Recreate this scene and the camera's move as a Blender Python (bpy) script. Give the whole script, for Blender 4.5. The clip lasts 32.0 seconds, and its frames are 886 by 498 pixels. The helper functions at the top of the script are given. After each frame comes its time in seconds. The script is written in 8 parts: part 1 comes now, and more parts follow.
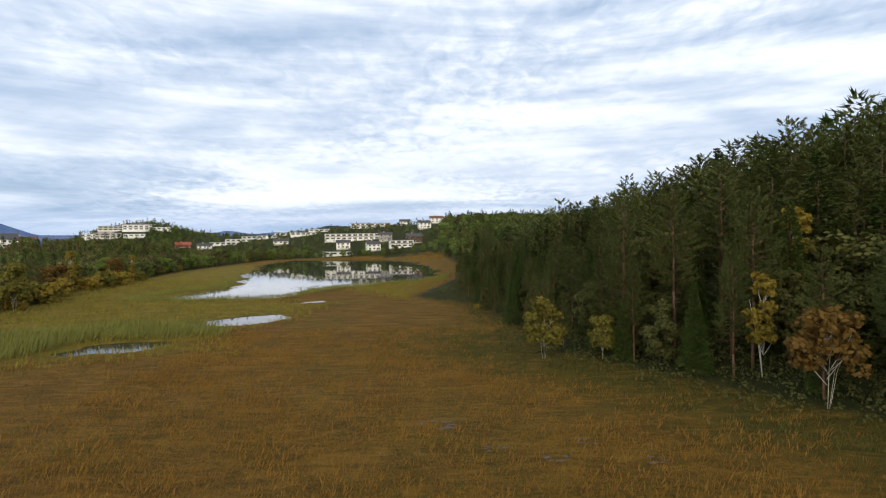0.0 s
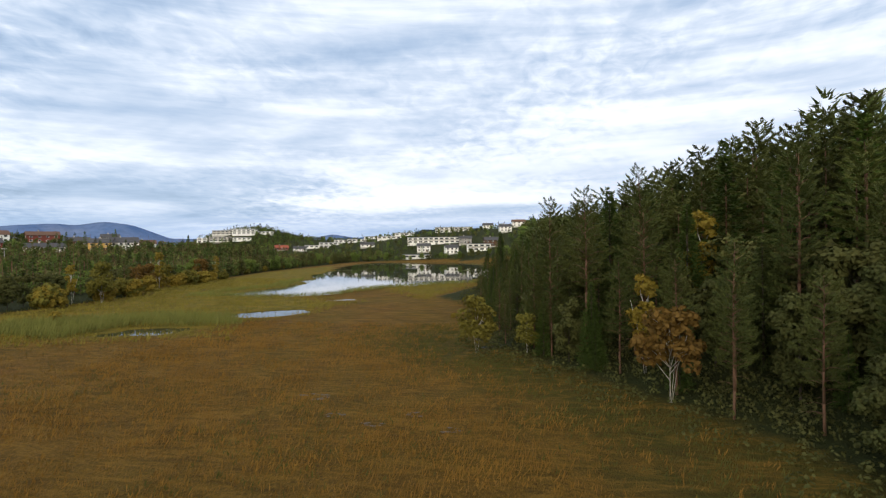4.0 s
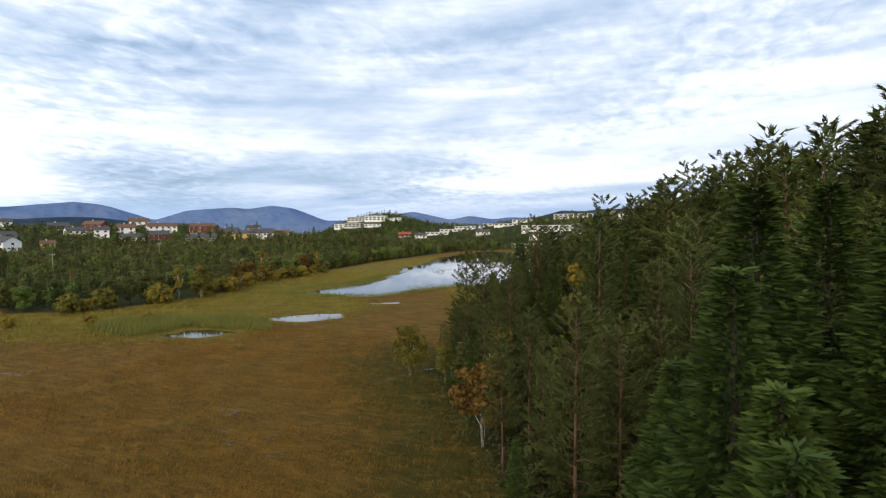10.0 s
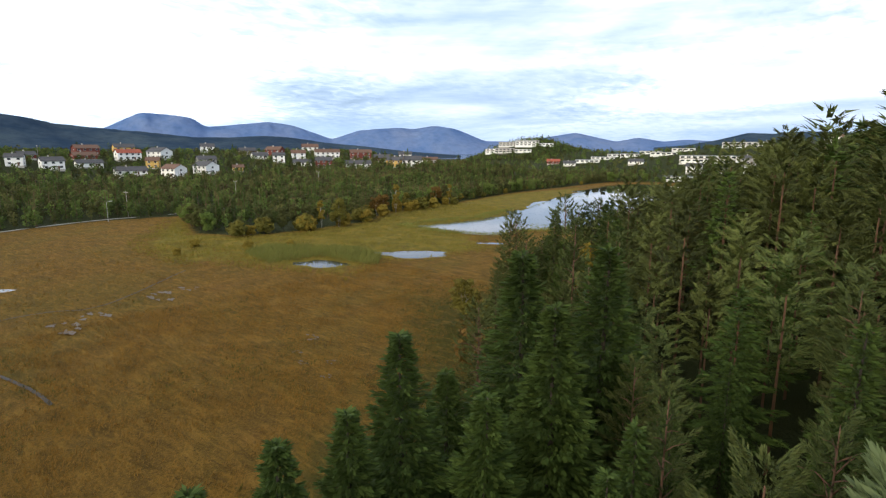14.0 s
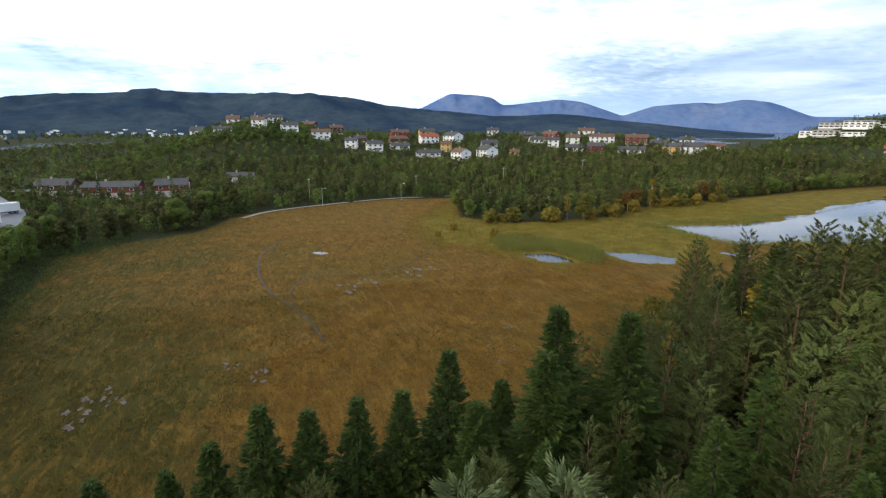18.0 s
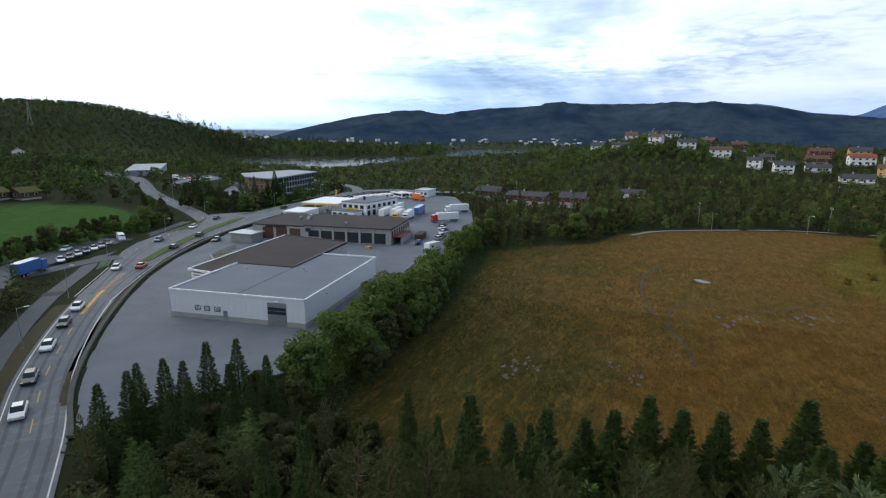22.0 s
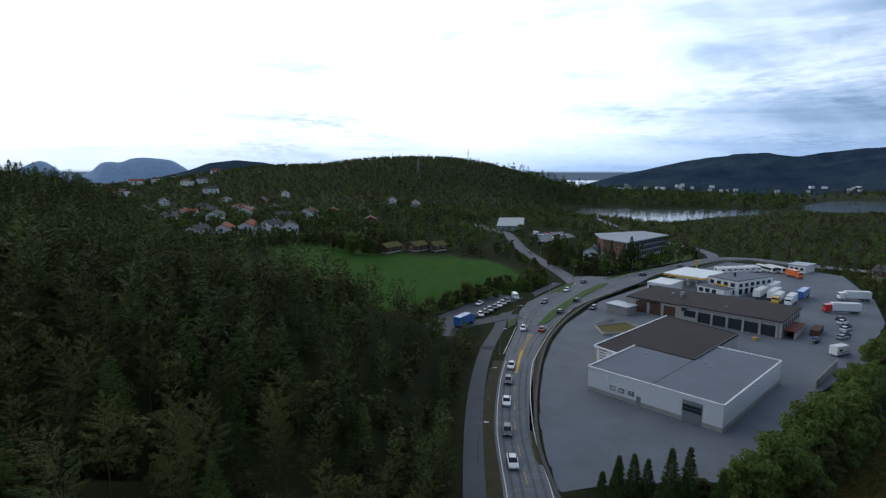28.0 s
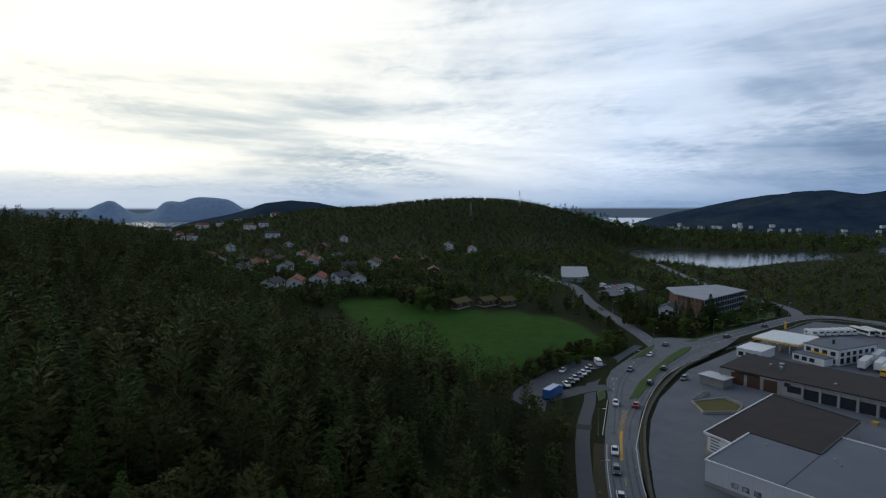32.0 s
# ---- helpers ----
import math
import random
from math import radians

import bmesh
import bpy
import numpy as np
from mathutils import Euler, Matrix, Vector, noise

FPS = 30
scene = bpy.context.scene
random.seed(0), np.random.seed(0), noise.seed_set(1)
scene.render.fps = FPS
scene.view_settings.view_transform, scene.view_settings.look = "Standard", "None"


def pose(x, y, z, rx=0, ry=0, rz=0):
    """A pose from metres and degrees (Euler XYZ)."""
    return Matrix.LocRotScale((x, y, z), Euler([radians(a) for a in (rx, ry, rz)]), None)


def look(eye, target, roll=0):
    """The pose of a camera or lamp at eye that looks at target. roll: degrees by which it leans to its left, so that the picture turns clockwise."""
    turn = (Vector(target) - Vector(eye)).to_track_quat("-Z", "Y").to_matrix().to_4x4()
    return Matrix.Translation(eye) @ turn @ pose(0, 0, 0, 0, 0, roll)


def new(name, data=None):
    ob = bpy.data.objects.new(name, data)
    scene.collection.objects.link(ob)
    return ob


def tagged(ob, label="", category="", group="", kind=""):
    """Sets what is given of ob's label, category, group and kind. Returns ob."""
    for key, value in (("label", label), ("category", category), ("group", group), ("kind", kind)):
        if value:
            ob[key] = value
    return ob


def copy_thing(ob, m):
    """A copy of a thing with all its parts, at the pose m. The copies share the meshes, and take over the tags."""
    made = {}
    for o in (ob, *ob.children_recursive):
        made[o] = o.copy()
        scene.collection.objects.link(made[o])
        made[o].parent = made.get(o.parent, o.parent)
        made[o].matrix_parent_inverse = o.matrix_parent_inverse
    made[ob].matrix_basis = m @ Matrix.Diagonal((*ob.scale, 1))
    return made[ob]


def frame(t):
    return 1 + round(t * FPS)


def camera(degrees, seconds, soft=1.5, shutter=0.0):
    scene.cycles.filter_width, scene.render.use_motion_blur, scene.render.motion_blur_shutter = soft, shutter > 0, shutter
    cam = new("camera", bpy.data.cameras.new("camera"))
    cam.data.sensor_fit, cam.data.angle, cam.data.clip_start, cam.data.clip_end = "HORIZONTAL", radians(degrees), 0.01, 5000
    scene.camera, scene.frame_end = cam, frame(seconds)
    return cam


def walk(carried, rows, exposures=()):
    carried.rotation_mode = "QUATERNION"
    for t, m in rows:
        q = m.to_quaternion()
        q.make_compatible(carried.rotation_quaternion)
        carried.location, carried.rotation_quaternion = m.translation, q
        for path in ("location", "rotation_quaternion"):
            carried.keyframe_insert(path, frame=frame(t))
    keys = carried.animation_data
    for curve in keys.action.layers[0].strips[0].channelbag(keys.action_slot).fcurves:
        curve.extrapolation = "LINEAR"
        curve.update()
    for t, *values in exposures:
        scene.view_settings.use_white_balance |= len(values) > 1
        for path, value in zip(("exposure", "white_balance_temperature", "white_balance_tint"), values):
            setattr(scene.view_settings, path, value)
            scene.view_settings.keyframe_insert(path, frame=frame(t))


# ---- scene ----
cam = camera(78.65, 32.0, soft=1.25)
PATH = [
    (0.0, 0.00, -0.00, 12.88, -0.01, -0.85, 0.88),
    (0.5, 2.50, -0.62, 12.87, 1.03, -0.78, 0.98),
    (1.0, 4.91, -1.26, 12.80, 2.03, -0.70, 1.02),
    (1.5, 7.26, -1.82, 12.67, 3.17, -0.59, 1.00),
    (2.0, 9.58, -2.44, 12.61, 4.48, -0.51, 0.94),
    (2.5, 11.79, -3.03, 12.53, 5.89, -0.42, 0.86),
    (3.0, 13.94, -3.69, 12.50, 7.38, -0.36, 0.81),
    (3.5, 16.17, -4.38, 12.54, 8.91, -0.35, 0.81),
    (4.0, 18.32, -5.07, 12.57, 10.37, -0.32, 0.75),
    (4.5, 20.47, -5.74, 12.55, 11.87, -0.27, 0.65),
    (6.5, 29.65, -7.84, 13.48, 16.90, -0.43, 1.20),
    (7.0, 31.98, -7.92, 14.11, 18.19, -0.44, 1.15),
    (7.5, 34.31, -7.68, 14.84, 19.50, -0.48, 1.11),
    (8.0, 36.58, -7.24, 15.67, 20.50, -0.53, 1.04),
    (8.5, 38.83, -6.59, 16.67, 21.53, -0.57, 0.94),
    (9.0, 41.01, -5.88, 17.70, 22.65, -0.59, 0.91),
    (9.5, 43.05, -5.28, 18.69, 23.89, -1.14, 0.78),
    (10.0, 45.15, -4.69, 19.64, 25.12, -2.22, 0.71),
    (10.5, 47.30, -4.20, 20.47, 26.36, -3.69, 0.66),
    (11.0, 49.49, -3.82, 21.23, 27.74, -5.12, 0.61),
    (11.5, 51.58, -3.57, 22.01, 29.45, -6.56, 0.50),
    (12.0, 53.71, -3.51, 22.84, 31.70, -7.85, 0.39),
    (12.5, 55.80, -3.70, 23.73, 34.04, -8.79, 0.21),
    (13.0, 57.94, -3.88, 24.55, 36.67, -9.38, 0.08),
    (13.5, 60.06, -4.13, 25.43, 39.25, -9.88, -0.05),
    (14.0, 62.07, -4.37, 26.28, 41.91, -10.45, -0.15),
    (14.5, 64.09, -4.36, 27.03, 44.69, -11.02, -0.19),
    (16.5, 72.03, -3.10, 30.05, 55.08, -12.78, 0.14),
    (17.0, 73.98, -2.34, 31.08, 60.45, -12.83, 0.06),
    (17.5, 75.93, -1.40, 32.21, 65.96, -12.90, -0.06),
    (18.0, 77.81, -0.39, 33.29, 71.33, -12.94, -0.13),
    (18.5, 79.77, 0.24, 34.34, 76.47, -12.96, -0.20),
    (19.0, 81.94, 0.33, 35.33, 82.24, -12.99, -0.30),
    (19.5, 84.26, 0.02, 36.24, 87.88, -12.99, -0.36),
    (20.0, 86.38, -0.66, 36.98, 92.62, -13.00, -0.36),
    (20.5, 88.41, -1.44, 37.69, 97.15, -12.93, -0.30),
    (21.0, 90.34, -2.08, 38.39, 101.43, -12.81, -0.30),
    (21.5, 92.42, -2.71, 39.11, 106.09, -12.57, -0.28),
    (22.0, 94.64, -3.40, 39.90, 110.45, -12.24, -0.31),
    (22.5, 96.64, -4.08, 40.75, 114.62, -11.85, -0.32),
    (23.0, 98.73, -4.93, 41.68, 118.79, -11.48, -0.36),
    (23.5, 100.83, -5.78, 42.73, 123.02, -11.13, -0.38),
    (24.0, 102.68, -6.79, 43.71, 127.33, -10.76, -0.39),
    (24.5, 104.55, -7.73, 44.78, 131.67, -10.43, -0.33),
    (25.0, 106.35, -8.66, 45.82, 135.78, -10.06, -0.28),
    (25.5, 107.96, -9.70, 46.95, 138.29, -9.72, -0.22),
    (27.5, 114.68, -13.99, 52.17, 142.23, -8.45, -0.08),
    (28.0, 116.12, -15.12, 53.47, 142.94, -8.01, -0.06),
    (28.5, 117.45, -16.34, 54.65, 143.53, -7.26, -0.05),
    (29.0, 118.80, -17.59, 55.79, 144.07, -6.38, -0.05),
    (29.5, 120.14, -18.90, 57.02, 144.56, -5.49, -0.04),
    (30.0, 121.43, -20.26, 58.38, 145.18, -4.74, -0.01),
    (30.5, 122.76, -21.51, 59.73, 145.76, -4.46, 0.04),
    (31.0, 124.09, -22.63, 61.03, 146.33, -4.25, 0.06),
    (31.5, 125.36, -23.75, 62.38, 146.93, -4.15, 0.08),
    (32.0, 126.50, -24.92, 63.91, 147.59, -4.19, 0.10),
]
EXPOSURES = [(0.0, -0.3, 6350, 10), (9.0, -0.28, 6300, 10), (10.0, -0.24, 6300, 10), (13.0, 0.22, 6250, 10), (14.0, 0.06, 6150, 10), (17.0, 0.04, 6050, 10), (19.0, -0.05, 5950, 10), (21.0, -0.4, 5700, 10), (23.0, -0.75, 5550, 10), (25.0, -0.82, 5450, 10), (28.0, -1.15, 5350, 10), (30.0, -1.6, 5350, 10), (32.0, -1.8, 5400, 10)]
walk(cam, [(t, pose(x, y, z, 90 + pitch, roll, yaw)) for t, x, y, z, yaw, pitch, roll in PATH], EXPOSURES)

# ---- world: broken cloud at dusk, the low sun behind cloud in the south ----
SUN_AZ, SUN_EL = radians(182.0), radians(14.0)
SUN_DIR = Vector((-math.sin(SUN_AZ) * math.cos(SUN_EL), math.cos(SUN_AZ) * math.cos(SUN_EL), math.sin(SUN_EL)))


def math_node(tree, op, a, b=None, c=None, clamp=False):
    n = tree.nodes.new("ShaderNodeMath")
    n.operation, n.use_clamp = op, clamp
    for i, v in enumerate((a, b, c)):
        if v is None:
            continue
        if isinstance(v, (int, float)):
            n.inputs[i].default_value = v
        else:
            tree.links.new(v, n.inputs[i])
    return n.outputs[0]


def mix_node(tree, fac, a, b, blend="MIX"):
    n = tree.nodes.new("ShaderNodeMix")
    n.data_type, n.blend_type = "RGBA", blend
    for sock, v in ((n.inputs[0], fac), (n.inputs[6], a), (n.inputs[7], b)):
        if isinstance(v, (int, float)):
            sock.default_value = v
        elif isinstance(v, tuple):
            sock.default_value = (*v, 1.0) if len(v) == 3 else v
        else:
            tree.links.new(v, sock)
    return n.outputs[2]


def ramp_node(tree, fac, stops):
    n = tree.nodes.new("ShaderNodeValToRGB")
    els = n.color_ramp.elements
    while len(els) < len(stops):
        els.new(0.5)
    for e, (p, c) in zip(els, stops):
        e.position = p
        e.color = (c, c, c, 1) if isinstance(c, (int, float)) else (*c, 1)
    tree.links.new(fac, n.inputs[0])
    return n.outputs[0]


world = bpy.data.worlds.new("overcast_sky")
scene.world = world
world.use_nodes = True
wt = world.node_tree
wt.nodes.clear()
out = wt.nodes.new("ShaderNodeOutputWorld")
bg = wt.nodes.new("ShaderNodeBackground")
sky = wt.nodes.new("ShaderNodeTexSky")
sky.sky_type, sky.sun_disc = "NISHITA", False
sky.sun_elevation, sky.sun_rotation = SUN_EL, -SUN_AZ
sky.air_density, sky.dust_density, sky.ozone_density = 1.0, 1.5, 1.0
co = wt.nodes.new("ShaderNodeTexCoord")
sep = wt.nodes.new("ShaderNodeSeparateXYZ")
wt.links.new(co.outputs["Generated"], sep.inputs[0])
up = math_node(wt, "MAXIMUM", sep.outputs[2], 0.0)
inv = math_node(wt, "DIVIDE", 1.0, math_node(wt, "ADD", up, 0.13))
flat = wt.nodes.new("ShaderNodeCombineXYZ")
wt.links.new(math_node(wt, "MULTIPLY", sep.outputs[0], inv), flat.inputs[0])
wt.links.new(math_node(wt, "MULTIPLY", sep.outputs[1], inv), flat.inputs[1])


def cloud_noise(scale, detail, rough, stretch=(1, 1, 1), warp=0.0):
    m = wt.nodes.new("ShaderNodeMapping")
    m.inputs["Scale"].default_value = stretch
    wt.links.new(flat.outputs[0], m.inputs[0])
    n = wt.nodes.new("ShaderNodeTexNoise")
    n.inputs["Scale"].default_value, n.inputs["Detail"].default_value = scale, detail
    n.inputs["Roughness"].default_value, n.inputs["Distortion"].default_value = rough, warp
    wt.links.new(m.outputs[0], n.inputs[0])
    return n.outputs["Fac"]


big = cloud_noise(0.40, 5, 0.55, (0.7, 1.15, 1), 0.5)
fleece = cloud_noise(9.0, 3, 0.55, (1.2, 0.85, 1), 0.5)
# long level bands low over the horizon
level = wt.nodes.new("ShaderNodeMapping")
level.inputs["Scale"].default_value = (1.4, 1.4, 12.0)
wt.links.new(co.outputs["Generated"], level.inputs[0])
bands = wt.nodes.new("ShaderNodeTexNoise")
bands.inputs["Scale"].default_value, bands.inputs["Detail"].default_value = 1.5, 6
bands.inputs["Roughness"].default_value, bands.inputs["Distortion"].default_value = 0.58, 0.35
wt.links.new(level.outputs[0], bands.inputs[0])
sheets = bands.outputs["Fac"]
# rows of small cloudlets come and go with the large cloud fields
fields = ramp_node(wt, cloud_noise(0.6, 2, 0.5, (1, 1, 1), 0.2), [(0.40, 0.02), (0.60, 0.20)])
veil = math_node(wt, "ADD", math_node(wt, "MULTIPLY", big, 0.66), math_node(wt, "MULTIPLY", sheets, 0.34))
veil = math_node(wt, "ADD", veil, math_node(wt, "MULTIPLY", math_node(wt, "SUBTRACT", fleece, 0.5), fields))
# how near the sun's side of the sky
side = wt.nodes.new("ShaderNodeVectorMath")
side.operation = "DOT_PRODUCT"
side.inputs[1].default_value = SUN_DIR
wt.links.new(co.outputs["Generated"], side.inputs[0])
near_sun = math_node(wt, "MULTIPLY", math_node(wt, "ADD", side.outputs["Value"], 1.0), 0.5)
cover = math_node(wt, "ADD", math_node(wt, "ADD", veil, 0.02), math_node(wt, "MULTIPLY", ramp_node(wt, near_sun, [(0.62, 0.0), (0.97, 1.0)]), 0.10))
cloud = ramp_node(wt, cover, [(0.34, 0.25), (0.44, 0.7), (0.54, 1.0)])
shade = ramp_node(wt, cover, [(0.36, (0.52, 0.70, 0.94)), (0.44, (0.70, 0.85, 1.05)), (0.51, (0.96, 1.04, 1.15)), (0.57, (1.26, 1.28, 1.32)), (0.68, (1.6, 1.58, 1.55))])
warm = ramp_node(wt, near_sun, [(0.0, (0.96, 0.99, 1.04)), (0.45, (1.15, 1.17, 1.19)), (0.8, (2.0, 2.02, 1.98)), (1.0, (3.2, 2.75, 1.95))])
lit = mix_node(wt, 1.0, shade, warm, "MULTIPLY")
clear = mix_node(wt, 1.0, sky.outputs[0], (0.09, 0.09, 0.09), "MULTIPLY")
clear = mix_node(wt, 0.55, clear, (0.42, 0.56, 0.80))
heavens = mix_node(wt, cloud, clear, lit)
low = ramp_node(wt, sep.outputs[2], [(0.0, 0.75), (0.03, 0.6), (0.075, 0.0)])
belt = mix_node(wt, near_sun, (0.40, 0.58, 0.88), (0.95, 1.30, 1.75))
heavens = mix_node(wt, low, heavens, belt)
overhead = ramp_node(wt, sep.outputs[2], [(0.45, 1.0), (0.85, 0.42)])
heavens = mix_node(wt, 1.0, heavens, overhead, "MULTIPLY")
below = ramp_node(wt, sep.outputs[2], [(0.0, 1.0), (0.001, 0.0)])
heavens = mix_node(wt, below, heavens, (0.22, 0.27, 0.33))
wt.links.new(heavens, bg.inputs[0])
bg.inputs[1].default_value = 1.0
wt.links.new(bg.outputs[0], out.inputs[0])

sun = new("sun", bpy.data.lights.new("sun", "SUN"))
sun.data.energy, sun.data.angle, sun.data.color = 0.38, radians(20), (1.0, 0.9, 0.76)
sun.matrix_world = look(SUN_DIR * 50, (0, 0, 0))

# ---- materials ----
def material(name, rough=0.8, metal=0.0, spec=0.3):
    m = bpy.data.materials.new(name)
    m.use_nodes = True
    t = m.node_tree
    b = t.nodes["Principled BSDF"]
    b.inputs["Roughness"].default_value, b.inputs["Metallic"].default_value = rough, metal
    b.inputs["Specular IOR Level"].default_value = spec
    return m, t, b


def noise_of(t, scale, detail=4, rough=0.55, vec=None, stretch=None, warp=0.0):
    if vec is None:
        g = t.nodes.new("ShaderNodeNewGeometry")
        vec = g.outputs["Position"]
    if stretch:
        mp = t.nodes.new("ShaderNodeMapping")
        mp.inputs["Scale"].default_value = stretch
        t.links.new(vec, mp.inputs[0])
        vec = mp.outputs[0]
    n = t.nodes.new("ShaderNodeTexNoise")
    n.inputs["Scale"].default_value, n.inputs["Detail"].default_value = scale, detail
    n.inputs["Roughness"].default_value, n.inputs["Distortion"].default_value = rough, warp
    t.links.new(vec, n.inputs[0])
    return n.outputs["Fac"]


def object_coords(t):
    return t.nodes.new("ShaderNodeTexCoord").outputs["Object"]


def bump(t, b, height, strength=0.4, dist=0.05):
    n = t.nodes.new("ShaderNodeBump")
    n.inputs["Strength"].default_value, n.inputs["Distance"].default_value = strength, dist
    t.links.new(height, n.inputs["Height"])
    t.links.new(n.outputs[0], b.inputs["Normal"])


def plain(name, a, c=None, scale=1.5, rough=0.7, metal=0.0, spec=0.3, fine=14.0, rel=0.15, dist=0.01, local=True):
    """Paint, stone, metal: two scales of stain and grain round one colour."""
    m, t, b = material(name, rough, metal, spec)
    c = c or tuple(v * 0.72 for v in a)
    vec = object_coords(t) if local else None
    n1 = ramp_node(t, noise_of(t, scale, 5, 0.6, vec), [(0.3, 0.0), (0.72, 1.0)])
    n2 = noise_of(t, fine, 3, 0.6, vec)
    col = mix_node(t, n1, a, c)
    col = mix_node(t, 0.22, col, mix_node(t, n2, tuple(v * 0.55 for v in a), tuple(min(1, v * 1.4) for v in a)))
    t.links.new(col, b.inputs["Base Color"])
    t.links.new(math_node(t, "ADD", math_node(t, "MULTIPLY", n2, 0.25), rough - 0.12, clamp=True), b.inputs["Roughness"])
    bump(t, b, n2, rel, dist)
    return m


def leaf(name, a, c, d=None, trans=0.12):
    """Foliage: colour varies by tree, by clump and by patch."""
    m, t, b = material(name, 0.75, 0, 0.15)
    info = t.nodes.new("ShaderNodeObjectInfo")
    geo = t.nodes.new("ShaderNodeNewGeometry")
    col = mix_node(t, info.outputs["Random"], a, c)
    col = mix_node(t, math_node(t, "MULTIPLY", geo.outputs["Random Per Island"], 0.45), col, d or tuple(v * 1.5 for v in a))
    tone = t.nodes.new("ShaderNodeAttribute")
    tone.attribute_name = "tone"
    gain = t.nodes.new("ShaderNodeVectorMath")
    gain.operation = "SCALE"
    t.links.new(col, gain.inputs[0])
    t.links.new(math_node(t, "ADD", tone.outputs["Fac"], 1.0), gain.inputs["Scale"])
    col = gain.outputs[0]
    patch = ramp_node(t, noise_of(t, 0.16, 3, 0.6), [(0.35, 0.0), (0.7, 1.0)])
    col = mix_node(t, math_node(t, "MULTIPLY", patch, 0.5), col, tuple(v * 0.6 for v in c))
    t.links.new(col, b.inputs["Base Color"])
    tr = t.nodes.new("ShaderNodeBsdfTranslucent")
    t.links.new(col, tr.inputs[0])
    mx = t.nodes.new("ShaderNodeMixShader")
    mx.inputs[0].default_value = trans
    t.links.new(b.outputs[0], mx.inputs[1])
    t.links.new(tr.outputs[0], mx.inputs[2])
    t.links.new(mx.outputs[0], t.nodes["Material Output"].inputs[0])
    return m


SPRUCE = leaf("spruce_needles", (0.040, 0.070, 0.014), (0.050, 0.080, 0.015), (0.090, 0.120, 0.024), 0.14)
PINE = leaf("pine_needles", (0.050, 0.074, 0.020), (0.072, 0.084, 0.021), (0.120, 0.126, 0.036), 0.12)
PALE_PINE = leaf("young_pine_needles", (0.11, 0.15, 0.062), (0.12, 0.155, 0.065), (0.17, 0.20, 0.09), 0.2)
BROAD = leaf("broad_leaves", (0.055, 0.095, 0.020), (0.080, 0.108, 0.024), (0.13, 0.160, 0.036), 0.2)
OLIVE = leaf("olive_leaves", (0.050, 0.064, 0.018), (0.072, 0.072, 0.020), (0.11, 0.105, 0.032), 0.12)
LUSH = leaf("lush_leaves", (0.10, 0.155, 0.03), (0.125, 0.17, 0.033), (0.20, 0.24, 0.06), 0.28)
GOLD = leaf("golden_olive_leaves", (0.11, 0.11, 0.02), (0.14, 0.12, 0.02), (0.19, 0.17, 0.034), 0.2)
YELLOW = leaf("yellow_leaves", (0.19, 0.15, 0.022), (0.22, 0.155, 0.02), (0.27, 0.20, 0.035), 0.2)
ORANGE = leaf("rust_leaves", (0.115, 0.070, 0.016), (0.13, 0.072, 0.016), (0.18, 0.105, 0.026))
REED = leaf("reed_blades", (0.12, 0.16, 0.034), (0.16, 0.17, 0.040), (0.20, 0.18, 0.055))
SEDGE = leaf("sedge_blades", (0.20, 0.104, 0.017), (0.15, 0.086, 0.015), (0.33, 0.185, 0.036))
GREEN_SEDGE = leaf("green_sedge_blades", (0.072, 0.072, 0.014), (0.060, 0.066, 0.014), (0.12, 0.105, 0.022))
MARSH = leaf("marsh_grass_blades", (0.15, 0.140, 0.022), (0.20, 0.150, 0.024), (0.27, 0.22, 0.04))
PINE_BARK = plain("pine_bark", (0.14, 0.072, 0.042), (0.075, 0.05, 0.036), 2.0, 0.9, fine=18, rel=0.6, dist=0.03)
DARK_BARK = plain("spruce_bark", (0.065, 0.05, 0.04), (0.04, 0.032, 0.026), 2.0, 0.9, fine=18, rel=0.6, dist=0.03)
BIRCH_BARK = plain("birch_bark", (0.50, 0.48, 0.44), (0.22, 0.20, 0.18), 2.2, 0.8, fine=12, rel=0.3, dist=0.02)


